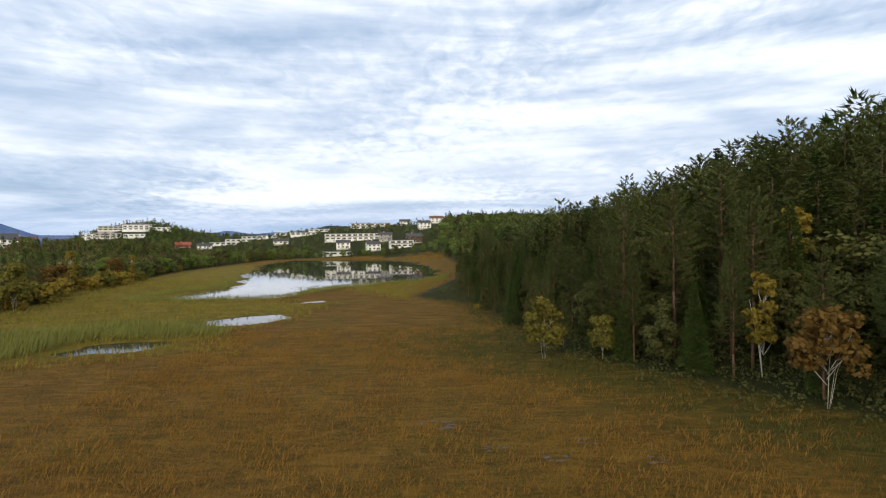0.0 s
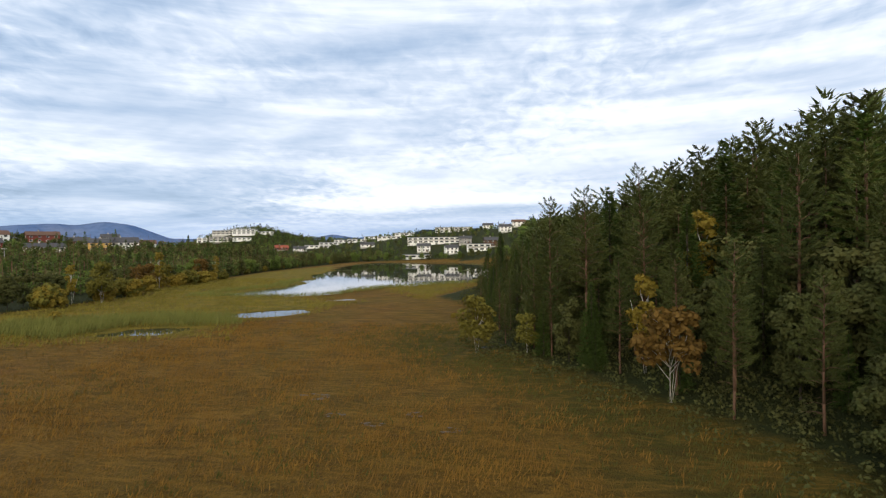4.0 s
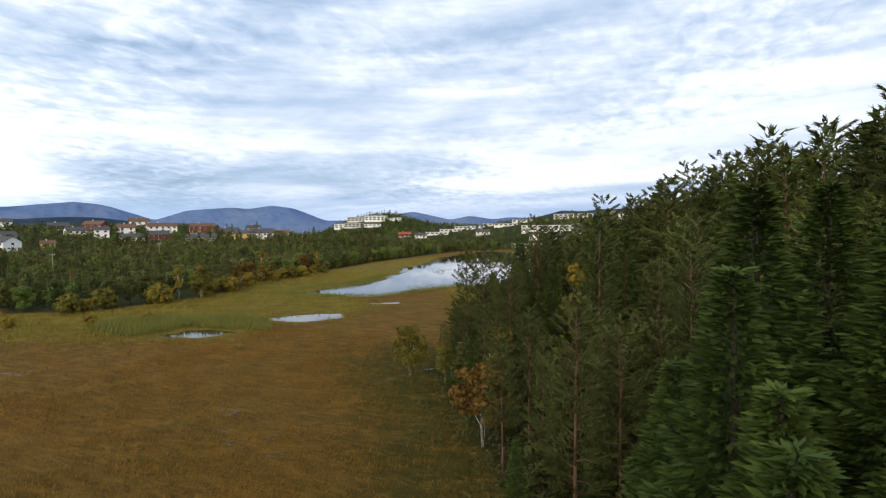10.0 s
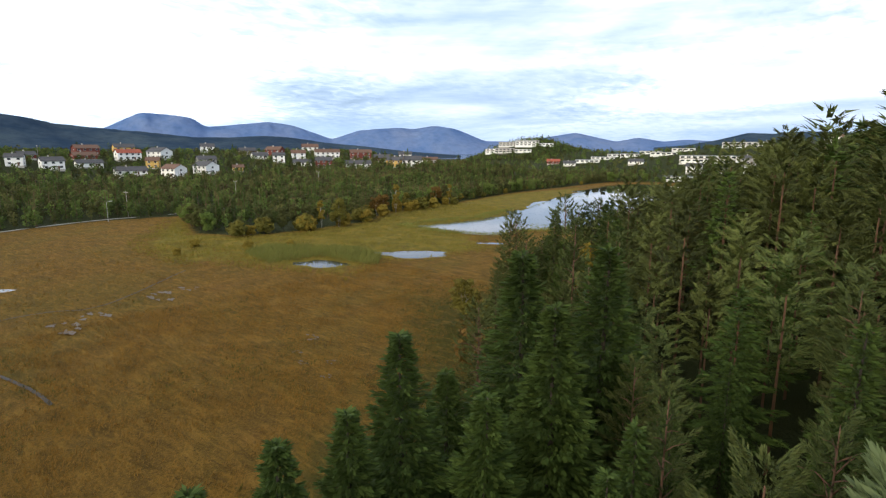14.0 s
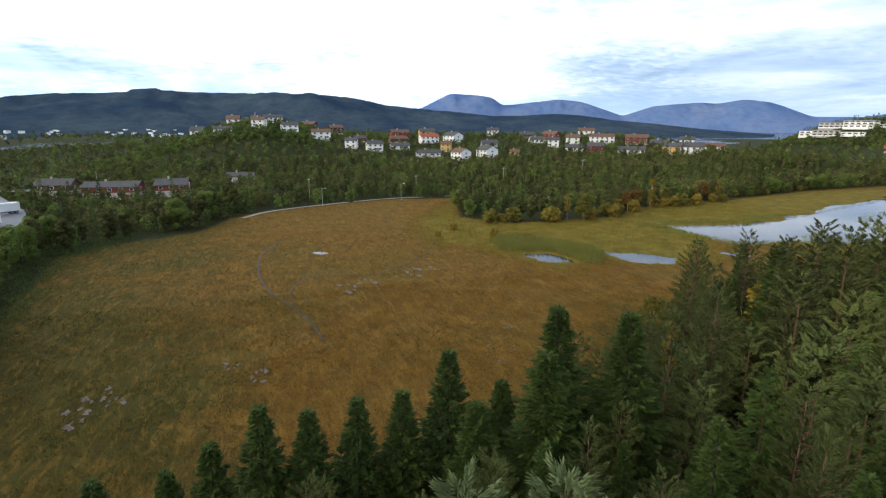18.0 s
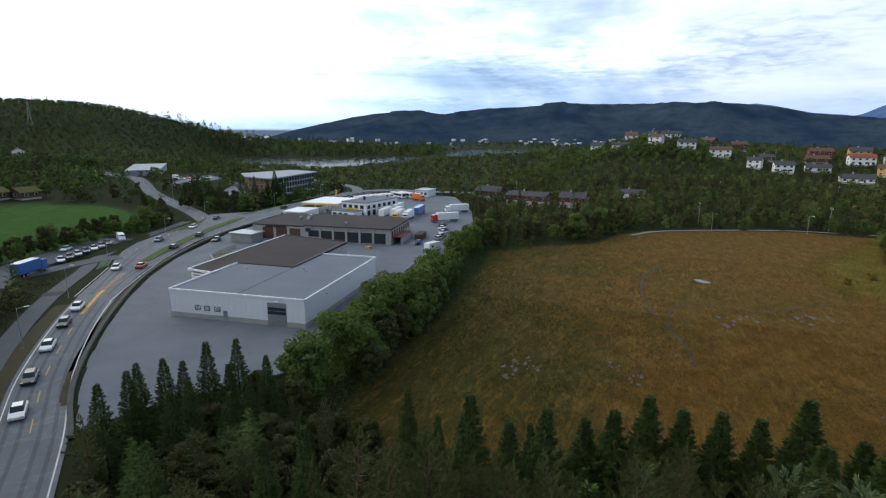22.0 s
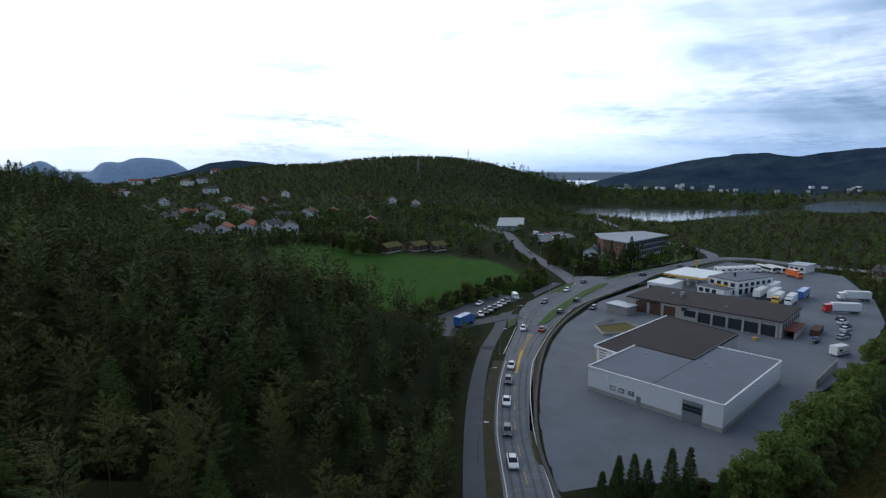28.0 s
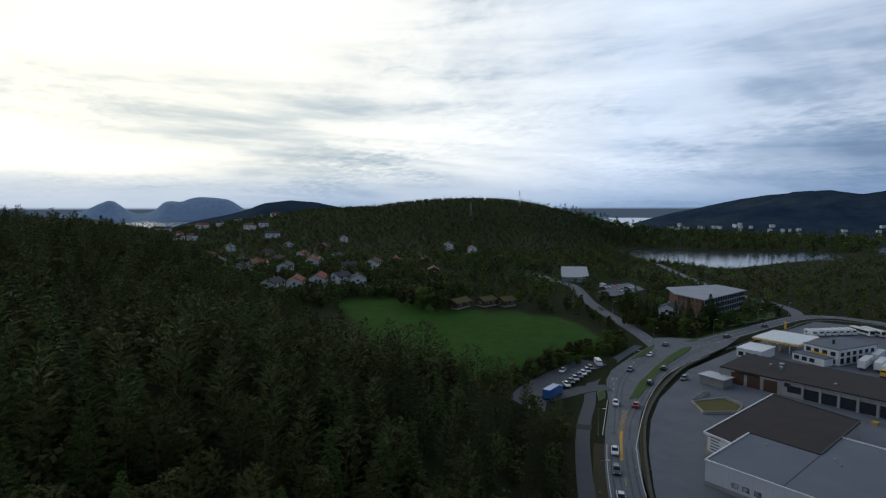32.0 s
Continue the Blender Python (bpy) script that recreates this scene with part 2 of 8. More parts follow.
def ground_material():
    m, t, b = material("ground_cover", 0.95, 0, 0.1)
    at = t.nodes.new("ShaderNodeAttribute")
    at.attribute_name = "zone"
    zs = t.nodes.new("ShaderNodeSeparateColor")
    t.links.new(at.outputs["Color"], zs.inputs[0])
    n_big = noise_of(t, 0.035, 5, 0.6, warp=0.6)
    n_mid = noise_of(t, 0.22, 5, 0.62, warp=0.4)
    n_fine = noise_of(t, 3.0, 5, 0.7)
    n_blade = noise_of(t, 9.0, 3, 0.7, stretch=(1.0, 0.35, 1.0))
    # bog: ochre sedge, rust and green patches
    sedge = mix_node(t, ramp_node(t, n_mid, [(0.36, 0.0), (0.66, 1.0)]), (0.178, 0.098, 0.015), (0.088, 0.052, 0.009))
    sedge = mix_node(t, math_node(t, "MULTIPLY", ramp_node(t, n_big, [(0.46, 0.0), (0.66, 1.0)]), 0.75), sedge, (0.096, 0.080, 0.012))
    rust = ramp_node(t, noise_of(t, 0.05, 4, 0.6, stretch=(1.3, 0.8, 1.0), warp=0.8), [(0.55, 0.0), (0.72, 1.0)])
    sedge = mix_node(t, math_node(t, "MULTIPLY", rust, 0.6), sedge, (0.125, 0.05, 0.012))
    sedge = mix_node(t, math_node(t, "MULTIPLY", ramp_node(t, n_fine, [(0.46, 0.0), (0.68, 1.0)]), 0.85), sedge, (0.055, 0.034, 0.009))
    sedge = mix_node(t, math_node(t, "MULTIPLY", ramp_node(t, n_blade, [(0.47, 0.0), (0.7, 1.0)]), 0.85), sedge, (0.23, 0.132, 0.025))
    # the south of the bog stays greener and darker; wind lays the sedge in streaks
    south = math_node(t, "ADD", at.outputs["Alpha"], math_node(t, "MULTIPLY", math_node(t, "SUBTRACT", n_big, 0.5), 1.6))
    south = ramp_node(t, math_node(t, "ADD", south, math_node(t, "MULTIPLY", math_node(t, "SUBTRACT", n_mid, 0.5), 0.9)), [(0.2, 0.0), (0.75, 1.0)])
    sedge = mix_node(t, math_node(t, "MULTIPLY", south, 0.8), sedge, (0.056, 0.056, 0.011))
    streak = noise_of(t, 0.55, 5, 0.65, stretch=(0.45, 1.5, 1.0), warp=1.2)
    sedge = mix_node(t, math_node(t, "MULTIPLY", ramp_node(t, streak, [(0.50, 0.0), (0.66, 1.0)]), 0.55), sedge, (0.245, 0.142, 0.026))
    sedge = mix_node(t, math_node(t, "MULTIPLY", ramp_node(t, streak, [(0.34, 1.0), (0.47, 0.0)]), 0.55), sedge, (0.062, 0.040, 0.009))
    wet = mix_node(t, ramp_node(t, n_mid, [(0.38, 0.0), (0.64, 1.0)]), (0.11, 0.112, 0.016), (0.22, 0.150, 0.022))
    wet = mix_node(t, math_node(t, "MULTIPLY", ramp_node(t, n_fine, [(0.45, 0.0), (0.75, 1.0)]), 0.5), wet, (0.06, 0.072, 0.016))
    lawn = mix_node(t, ramp_node(t, n_mid, [(0.35, 0.0), (0.65, 1.0)]), (0.030, 0.092, 0.009), (0.055, 0.122, 0.012))
    lawn = mix_node(t, math_node(t, "MULTIPLY", n_fine, 0.35), lawn, (0.04, 0.10, 0.010))
    floor_c = mix_node(t, n_mid, (0.024, 0.034, 0.011), (0.038, 0.042, 0.014))
    floor_c = mix_node(t, math_node(t, "MULTIPLY", n_fine, 0.5), floor_c, (0.03, 0.035, 0.012))
    soft = math_node(t, "ADD", math_node(t, "MULTIPLY", math_node(t, "SUBTRACT", n_mid, 0.5), 1.3), math_node(t, "MULTIPLY", math_node(t, "SUBTRACT", n_fine, 0.5), 0.5))
    def edge(v):
        return ramp_node(t, math_node(t, "ADD", v, soft), [(0.30, 0.0), (0.70, 1.0)])
    col = mix_node(t, edge(zs.outputs[0]), floor_c, sedge)
    col = mix_node(t, edge(zs.outputs[1]), col, wet)
    col = mix_node(t, zs.outputs[2], col, lawn)
    t.links.new(col, b.inputs["Base Color"])
    h = math_node(t, "ADD", n_fine, math_node(t, "MULTIPLY", n_blade, 0.6))
    bump(t, b, h, 0.9, 0.4)
    return m


GROUND = ground_material()


def water_material(name, col, rough=0.03, wave=1.2, rel=0.03):
    m, t, b = material(name, rough, 0, 0.5)
    b.inputs["Base Color"].default_value = (*col, 1)
    b.inputs["IOR"].default_value = 1.33
    bump(t, b, noise_of(t, wave, 3, 0.6, stretch=(1, 0.6, 1)), rel, 0.05)
    return m


WATER = water_material("still_water", (0.012, 0.016, 0.018))
PUDDLE = water_material("muddy_water", (0.13, 0.105, 0.085), 0.7, 2.0, 0.5)
SEA = water_material("sea_water", (0.02, 0.035, 0.045), 0.12, 0.05, 0.1)


def asphalt_material(name, a, c, track=0.0):
    m, t, b = material(name, 0.85, 0, 0.3)
    n1 = ramp_node(t, noise_of(t, 0.12, 5, 0.6, warp=0.5), [(0.3, 0.0), (0.7, 1.0)])
    n2 = noise_of(t, 1.1, 5, 0.65)
    n3 = noise_of(t, 40.0, 2, 0.6)
    col = mix_node(t, n1, a, c)
    col = mix_node(t, math_node(t, "MULTIPLY", ramp_node(t, n2, [(0.55, 0.0), (0.8, 1.0)]), 0.45), col, tuple(v * 0.6 for v in a))
    worn = noise_of(t, 0.35, 6, 0.7, warp=1.2)
    col = mix_node(t, math_node(t, "MULTIPLY", ramp_node(t, worn, [(0.53, 0.0), (0.60, 1.0)]), 0.55), col, tuple(v * 1.35 for v in c))
    col = mix_node(t, math_node(t, "MULTIPLY", ramp_node(t, noise_of(t, 0.5, 5, 0.75, warp=2.0), [(0.63, 0.0), (0.69, 1.0)]), 0.75), col, tuple(v * 0.4 for v in a))
    col = mix_node(t, 0.25, col, mix_node(t, n3, tuple(v * 0.5 for v in a), tuple(v * 1.5 for v in a)))
    t.links.new(col, b.inputs["Base Color"])
    bump(t, b, n3, 0.25, 0.01)
    return m


ASPHALT = asphalt_material("road_asphalt", (0.13, 0.137, 0.15), (0.175, 0.182, 0.198))
PATH_ASPHALT = asphalt_material("path_asphalt", (0.10, 0.104, 0.115), (0.08, 0.083, 0.092))
YARD = asphalt_material("yard_asphalt", (0.165, 0.178, 0.205), (0.112, 0.122, 0.142))
WORN_ASPHALT = asphalt_material("worn_asphalt", (0.092, 0.097, 0.107), (0.12, 0.126, 0.137))
DARK_PATCH = asphalt_material("fresh_asphalt", (0.05, 0.05, 0.052), (0.035, 0.035, 0.037))
LINE = plain("road_paint_white", (0.72, 0.72, 0.70), (0.5, 0.5, 0.49), 0.9, 0.7, local=False)
LINE_Y = plain("road_paint_yellow", (0.68, 0.40, 0.05), (0.5, 0.3, 0.05), 0.9, 0.7, local=False)
STONE = plain("kerb_stone", (0.34, 0.33, 0.32), (0.22, 0.21, 0.2), 0.7, 0.85, rel=0.4, dist=0.02)
DARK_STONE = plain("dark_wall_stone", (0.10, 0.10, 0.095), (0.055, 0.055, 0.05), 0.7, 0.9, rel=0.6, dist=0.03, local=False)
PALE_ROOF = plain("pale_roof_sheet", (0.36, 0.38, 0.42), (0.28, 0.30, 0.33), 0.12, 0.7, fine=5)
CONCRETE = plain("concrete", (0.42, 0.40, 0.37), (0.28, 0.27, 0.25), 0.35, 0.85, rel=0.3)
PANEL = plain("white_metal_panel", (0.78, 0.79, 0.80), (0.66, 0.67, 0.68), 0.12, 0.45, fine=3.0, rel=0.05)
WHITE = plain("white_paint", (0.80, 0.80, 0.78), (0.68, 0.68, 0.66), 0.4, 0.6)
ROOF_GREY = plain("grey_roofing_felt", (0.17, 0.188, 0.225), (0.135, 0.15, 0.178), 0.10, 0.85, fine=6, rel=0.15)
ROOF_DARK = plain("brown_roofing_felt", (0.040, 0.033, 0.033), (0.058, 0.047, 0.045), 0.14, 0.9, fine=5, rel=0.3)
TRIM_WHITE = plain("white_sheet_trim", (0.85, 0.85, 0.86), None, 1.0, 0.35)
METAL = plain("galvanised_steel", (0.45, 0.46, 0.47), (0.3, 0.31, 0.32), 1.5, 0.45, 0.8)
DARK_METAL = plain("dark_painted_steel", (0.04, 0.04, 0.045), None, 1.5, 0.5, 0.2)
RUBBER = plain("tyre_rubber", (0.02, 0.02, 0.021), None, 4, 0.9)
BROWN_WOOD = plain("brown_stained_boards", (0.11, 0.06, 0.035), (0.07, 0.04, 0.028), 0.8, 0.8, rel=0.3)
RED_WOOD = plain("red_painted_boards", (0.17, 0.042, 0.03), (0.12, 0.035, 0.025), 0.8, 0.75, rel=0.3)
OCHRE_WOOD = plain("ochre_painted_boards", (0.55, 0.36, 0.10), (0.45, 0.28, 0.08), 0.8, 0.75)
GREY_WOOD = plain("grey_weathered_boards", (0.30, 0.29, 0.28), (0.2, 0.19, 0.185), 0.8, 0.8)
TILE_RED = plain("red_roof_tiles", (0.30, 0.08, 0.045), (0.20, 0.062, 0.04), 0.6, 0.8, fine=8, rel=0.5, dist=0.04)
TILE_DARK = plain("dark_roof_tiles", (0.055, 0.055, 0.062), (0.085, 0.082, 0.085), 0.6, 0.8, fine=8, rel=0.5, dist=0.04)
TILE_BROWN = plain("brown_roof_tiles", (0.14, 0.08, 0.055), (0.10, 0.06, 0.045), 0.6, 0.8, fine=8, rel=0.5, dist=0.04)
TURF = plain("turf_roof", (0.10, 0.11, 0.03), (0.15, 0.10, 0.035), 0.5, 0.95, fine=6, rel=0.8, dist=0.1)
TURF_GREEN = plain("verge_grass", (0.05, 0.11, 0.02), (0.08, 0.10, 0.022), 0.5, 0.95, fine=7, rel=0.8, dist=0.08, local=False)
TURF_BROWN = plain("dry_verge_grass", (0.065, 0.055, 0.024), (0.04, 0.038, 0.016), 0.5, 0.95, fine=7, rel=0.8, dist=0.08, local=False)
MUD = plain("wet_mud", (0.035, 0.024, 0.014), None, 0.7, 0.6, local=False)
SIGN_YELLOW = plain("yellow_sign_paint", (0.8, 0.48, 0.04), None, 1, 0.4)
SIGN_RED = plain("red_sign_paint", (0.55, 0.05, 0.03), None, 1, 0.4)


def glass_material(name, col, rough=0.14):
    m, t, b = material(name, rough, 0, 0.2)
    n = noise_of(t, 0.7, 2, 0.5, object_coords(t))
    t.links.new(mix_node(t, n, col, tuple(v * 2.2 for v in col)), b.inputs["Base Color"])
    return m


GLASS = glass_material("window_glass", (0.02, 0.025, 0.03))


def paint(name, col):
    m, t, b = material(name, 0.3, 0.0, 0.5)
    b.inputs["Coat Weight"].default_value = 0.6
    n = noise_of(t, 1.2, 4, 0.6, object_coords(t))
    t.links.new(mix_node(t, math_node(t, "MULTIPLY", n, 0.5), col, tuple(v * 0.65 for v in col)), b.inputs["Base Color"])
    return m


def mountain_material(name, a, c, scale):
    m, t, b = material(name, 1.0, 0, 0.0)
    n = ramp_node(t, noise_of(t, scale, 6, 0.65), [(0.35, 0.0), (0.68, 1.0)])
    n2 = ramp_node(t, noise_of(t, scale * 7, 5, 0.7), [(0.45, 0.0), (0.75, 1.0)])
    col = mix_node(t, n, a, c)
    col = mix_node(t, math_node(t, "MULTIPLY", n2, 0.45), col, tuple(v * 0.55 for v in a))
    t.links.new(col, b.inputs["Base Color"])
    return m


# distance haze is painted into far rock and islands as blue base colour
MOUNT_FAR = mountain_material("haze_tinted_far_mountain", (0.085, 0.145, 0.30), (0.15, 0.195, 0.32), 0.0035)
HAZE_BLUE = mountain_material("haze_tinted_island_rock", (0.30, 0.40, 0.55), (0.36, 0.44, 0.55), 0.004)
# wooded slopes turned navy: haze of the air is put into their colour
MOUNT_MID = mountain_material("haze_tinted_wooded_mountain", (0.024, 0.042, 0.074), (0.058, 0.080, 0.100), 0.005)

# ---- mesh helpers ----
RNG = np.random.default_rng(7)


def mesh_np(name, verts, faces, mat, smooth=False):
    """A mesh from arrays: faces is (n, 3) or (n, 4)."""
    verts, faces = np.asarray(verts, dtype=np.float32), np.asarray(faces, dtype=np.int32)
    me = bpy.data.meshes.new(name)
    k = faces.shape[1]
    me.vertices.add(len(verts))
    me.vertices.foreach_set("co", verts.ravel())
    me.loops.add(faces.size)
    me.loops.foreach_set("vertex_index", faces.ravel())
    me.polygons.add(len(faces))
    me.polygons.foreach_set("loop_start", np.arange(0, faces.size, k, dtype=np.int32))
    me.polygons.foreach_set("use_smooth", np.full(len(faces), smooth))
    me.update(calc_edges=True)
    for one in (mat if isinstance(mat, (list, tuple)) else [mat]):
        me.materials.append(one)
    return me


def bm_mesh(name, bm, mat, smooth=False):
    me = bpy.data.meshes.new(name)
    bmesh.ops.recalc_face_normals(bm, faces=bm.faces)
    bm.to_mesh(me)
    bm.free()
    me.materials.append(mat)
    if smooth:
        me.polygons.foreach_set("use_smooth", np.full(len(me.polygons), True))
    return me


def part(name, bm, mat, parent, label="", smooth=False):
    """Links a bmesh (or a finished mesh) as one mesh object under a thing or a part."""
    me = bm if isinstance(bm, bpy.types.Mesh) else bm_mesh(name, bm, mat, smooth)
    ob = new(name, me)
    ob.parent = parent
    return tagged(ob, label)


def thing(name, label, category, group="", kind="", at=None):
    ob = new(name)
    ob.empty_display_size = 0.3
    if at is not None:
        ob.matrix_basis = at
    return tagged(ob, label, category, group, kind)


def add_box(bm, lo, hi, bevel=0.0, m=None):
    lo, hi = Vector(lo), Vector(hi)
    made = bmesh.ops.create_cube(bm, size=1.0)["verts"]
    for v in made:
        v.co = Vector(((lo[i] + hi[i]) / 2 + v.co[i] * (hi[i] - lo[i])) for i in range(3))
    if bevel:
        edges = list({e for v in made for e in v.link_edges})
        made = bmesh.ops.bevel(bm, geom=edges, offset=bevel, segments=2, affect="EDGES", profile=0.5)["verts"]
    if m is not None:
        bmesh.ops.transform(bm, matrix=m, verts=list({v for v in made}))
    return made


def box(lo, hi, bevel=0.0, m=None):
    bm = bmesh.new()
    add_box(bm, lo, hi, bevel, m)
    return bm


def tube(bm, a, b, r0, r1=None, seg=8):
    a, b = Vector(a), Vector(b)
    d = b - a
    made = bmesh.ops.create_cone(bm, cap_ends=True, segments=seg, radius1=r0, radius2=r0 if r1 is None else r1, depth=d.length)["verts"]
    q = d.to_track_quat("Z", "Y").to_matrix().to_4x4()
    bmesh.ops.transform(bm, matrix=Matrix.Translation((a + b) / 2) @ q, verts=made)
    return made


def prism(points, z0, z1):
    """An upright block over a plan outline."""
    bm = bmesh.new()
    base = [bm.verts.new((x, y, z0)) for x, y in points]
    f = bm.faces.new(base)
    top = bmesh.ops.extrude_face_region(bm, geom=[f])["geom"]
    for v in top:
        if isinstance(v, bmesh.types.BMVert):
            v.co.z = z1
    return bm


# ---- the plan ----
BOG = [(-8, 122), (5, 105), (10, 76), (10.5, 62), (17, 54), (22, 46), (27, 39), (32, 31), (36, 20), (39, 5), (40, -20), (37, -42),
       (12, -43), (-10, -42), (-27, -44), (-60, -47), (-80, -50), (-94, -38), (-104, -20), (-128, -11), (-141, -1), (-154, 27), (-163, 57),
       (-157, 86), (-108, 68), (-92, 77), (-88, 95), (-90, 125), (-105, 146), (-110, 166), (-113, 202), (-128, 270), (-135, 420), (-60, 425), (0, 400), (6, 290), (4, 180)]
LAKE = [(-73, 129), (-54, 127), (-40, 131), (-33, 156), (-22, 165), (-3, 186), (0, 240), (-9, 296), (-22, 372), (-60, 418), (-118, 408), (-116, 350), (-95, 270), (-80, 215), (-64, 160)]
POOLS = [[(-43, 87), (-38, 95), (-31, 101), (-27, 94), (-32, 86)], [(-48, 64.5), (-45.5, 71.5), (-34.5, 73), (-39, 65)], [(-34, 117), (-27, 121), (-26, 118), (-32, 115.5)],
         [(11, 62), (15, 74), (17.5, 73), (15, 64)], [(-67, 12), (-66, 15), (-64, 15.5), (-64, 12.5)]]
PUDDLES = [(-31, 15, 2.2), (-34, 20, 1.8), (-38.5, 32.5, 2.4), (-41, 38, 1.4), (5, -21.5, 1.5), (10.5, -23, 1.7), (8, -19, 1.0), (6, -2, 1.4), (1, -6, 1.0), (-0.7, 37.5, 0.9), (3, 33, 0.5), (9, 34, 0.5), (6.5, 31.5, 0.5), (12, 31, 0.5)]
FIELD = [(33, -176), (10, -172), (-30, -176), (-64, -181), (-80, -225), (-60, -245), (-31, -262), (-15, -304), (17, -306), (32, -225)]
YARD_AREA = [(44, -64), (53.2, -67.8), (46, -77), (37, -87), (26, -97), (11, -109.5), (-6, -121.5), (-24, -131.5), (-60, -145), (-100, -151), (-135, -154), (-165, -159), (-198, -161), (-206, -140),
             (-201, -106), (-150, -80), (-112, -67), (-60, -58), (-28, -58), (11, -53), (30, -54)]
# centre lines: x, y, z
MAIN_ROAD = [(160, 60, 12), (112, -4, 6.4), (85, -38, 4.2), (67, -59, 3.4), (57.8, -69.6, 3.3), (52, -77, 3.2), (44, -86.8, 3.2), (32.5, -98.8, 3.2), (20.5, -110, 3.2), (7, -121, 3.2), (-10, -132.5, 3.2), (-28, -143.5, 3.2),
             (-48, -152.5, 3.2), (-70, -160, 3.2), (-100, -166, 3.2), (-135, -168, 3.2), (-170, -170, 3.2), (-205, -170, 3.0), (-222, -158, 2.8), (-226, -130, 2.5), (-236, -90, 2.2), (-262, -30, 2.4), (-275, 60, 3.0), (-262, 200, 3.4)]
BRANCH = [(-72, -163, 3.2), (-90, -188, 3.4), (-102, -210, 4.5), (-111, -230, 6.0), (-121, -250, 8.0), (-133, -268, 10.0), (-144, -287, 12.0), (-148, -310, 13.0), (-160, -345, 14.0)]
HALL_PARK = [(-160, -278), (-178, -294), (-204, -290), (-184, -258), (-142, -250), (-138, -258)]
OFFICE_LOOP = [(-205, -172, 3.0), (-222, -184, 3.4), (-234, -205, 4.2), (-250, -240, 5.0), (-300, -300, 4.0), (-420, -420, 0.0)]
FOOTPATH = [(168, 48, 12), (121, -9, 7), (91, -43, 4.6), (73.6, -64.0, 3.7), (66.4, -72.8, 3.4), (56.9, -84.4, 3.2), (47.6, -95.2, 3.2), (37.3, -106.4, 3.2), (23.6, -120, 3.2), (11, -131, 3.2), (-2, -141, 3.2), (-13, -150.5, 3.2), (-30, -161.5, 3.2), (-50, -169.8, 3.2), (-74, -178.5, 3.25)]
APRON_LEFT = [(14, -121.2), (5, -128.2), (-8, -138.4), (-14, -144.5), (-24, -153.4), (-35, -160.3), (-53, -167.3), (-80, -176.2), (-93, -184)]
APRON_RIGHT = [(14, -111.8), (8, -115.8), (-7, -125.6), (-23, -134.9), (-44.5, -144.8), (-65, -150.4), (-82, -152.6), (-105, -156.5), (-130, -163.5)]
APRON = APRON_LEFT + [(-100, -180), (-106, -173), (-130, -171.5)] + APRON_RIGHT[::-1]
CAR_PARK = [(20, -146, 3.5), (8, -156, 3.7), (-8, -162, 3.8), (-24, -167, 3.8), (-36, -170, 3.8)]
LINK_ROAD = [(14, -150, 3.6), (2, -150, 3.4), (-10, -150, 3.3), (-18, -147, 3.2)]


def sstep(a, b, v):
    u = np.clip((v - a) / (b - a), 0, 1)
    return u * u * (3 - 2 * u)


def spline(pts, step=2.0):
    """Catmull-Rom through the points, in even steps."""
    p = np.array(pts, dtype=float)
    p = np.vstack([2 * p[0] - p[1], p, 2 * p[-1] - p[-2]])
    res = []
    for i in range(1, len(p) - 2):
        n = max(2, int(np.linalg.norm(p[i + 1] - p[i]) / step))
        for k in range(n):
            u = k / n
            res.append(0.5 * (2 * p[i] + (p[i + 1] - p[i - 1]) * u + (2 * p[i - 1] - 5 * p[i] + 4 * p[i + 1] - p[i + 2]) * u * u + (3 * p[i] - p[i - 1] - 3 * p[i + 1] + p[i + 2]) * u ** 3))
    res.append(p[-2])
    return np.array(res)


def inside(poly, x, y):
    res = np.zeros(np.shape(x), bool)
    n = len(poly)
    for i in range(n):
        (x0, y0), (x1, y1) = poly[i], poly[(i + 1) % n]
        hit = (y0 > y) != (y1 > y)
        xs = (x1 - x0) * (y - y0) / ((y1 - y0) if y1 != y0 else 1e-9) + x0
        res ^= hit & (x < xs)
    return res


def edge_distance(poly, x, y, closed=True):
    best = np.full(np.shape(x), 1e9)
    zed = np.zeros(np.shape(x))
    n = len(poly)
    for i in range(n if closed else n - 1):
        a, b = poly[i], poly[(i + 1) % n]
        dx, dy = b[0] - a[0], b[1] - a[1]
        u = np.clip(((x - a[0]) * dx + (y - a[1]) * dy) / (dx * dx + dy * dy + 1e-9), 0, 1)
        dd = np.hypot(x - a[0] - u * dx, y - a[1] - u * dy)
        if len(a) > 2:
            zed = np.where(dd < best, a[2] + u * (b[2] - a[2]), zed)
        best = np.minimum(best, dd)
    return (best, zed) if len(poly[0]) > 2 else best


def signed(poly, x, y):
    """Metres outside the outline (minus: inside)."""
    dd = edge_distance(poly, x, y)
    return np.where(inside(poly, x, y), -dd, dd)


def bump_hill(x, y, cx, cy, rx, ry, h, turn=0.0):
    c, s = math.cos(radians(turn)), math.sin(radians(turn))
    u, v = (x - cx) * c + (y - cy) * s, -(x - cx) * s + (y - cy) * c
    return h * np.exp(-(u / rx) ** 2 - (v / ry) ** 2)


def wave(x, y, size, seed=0.0):
    """A cheap smooth unevenness between -1 and 1."""
    x, y = x / size + seed, y / size - seed
    return (np.sin(x * 1.3 + 1.7 * np.sin(y * 0.9 + seed)) + np.sin(y * 1.7 + 1.3 * np.sin(x * 1.1)) + np.sin((x + y) * 0.8 + 2 * np.sin((x - y) * 0.6))) / 3


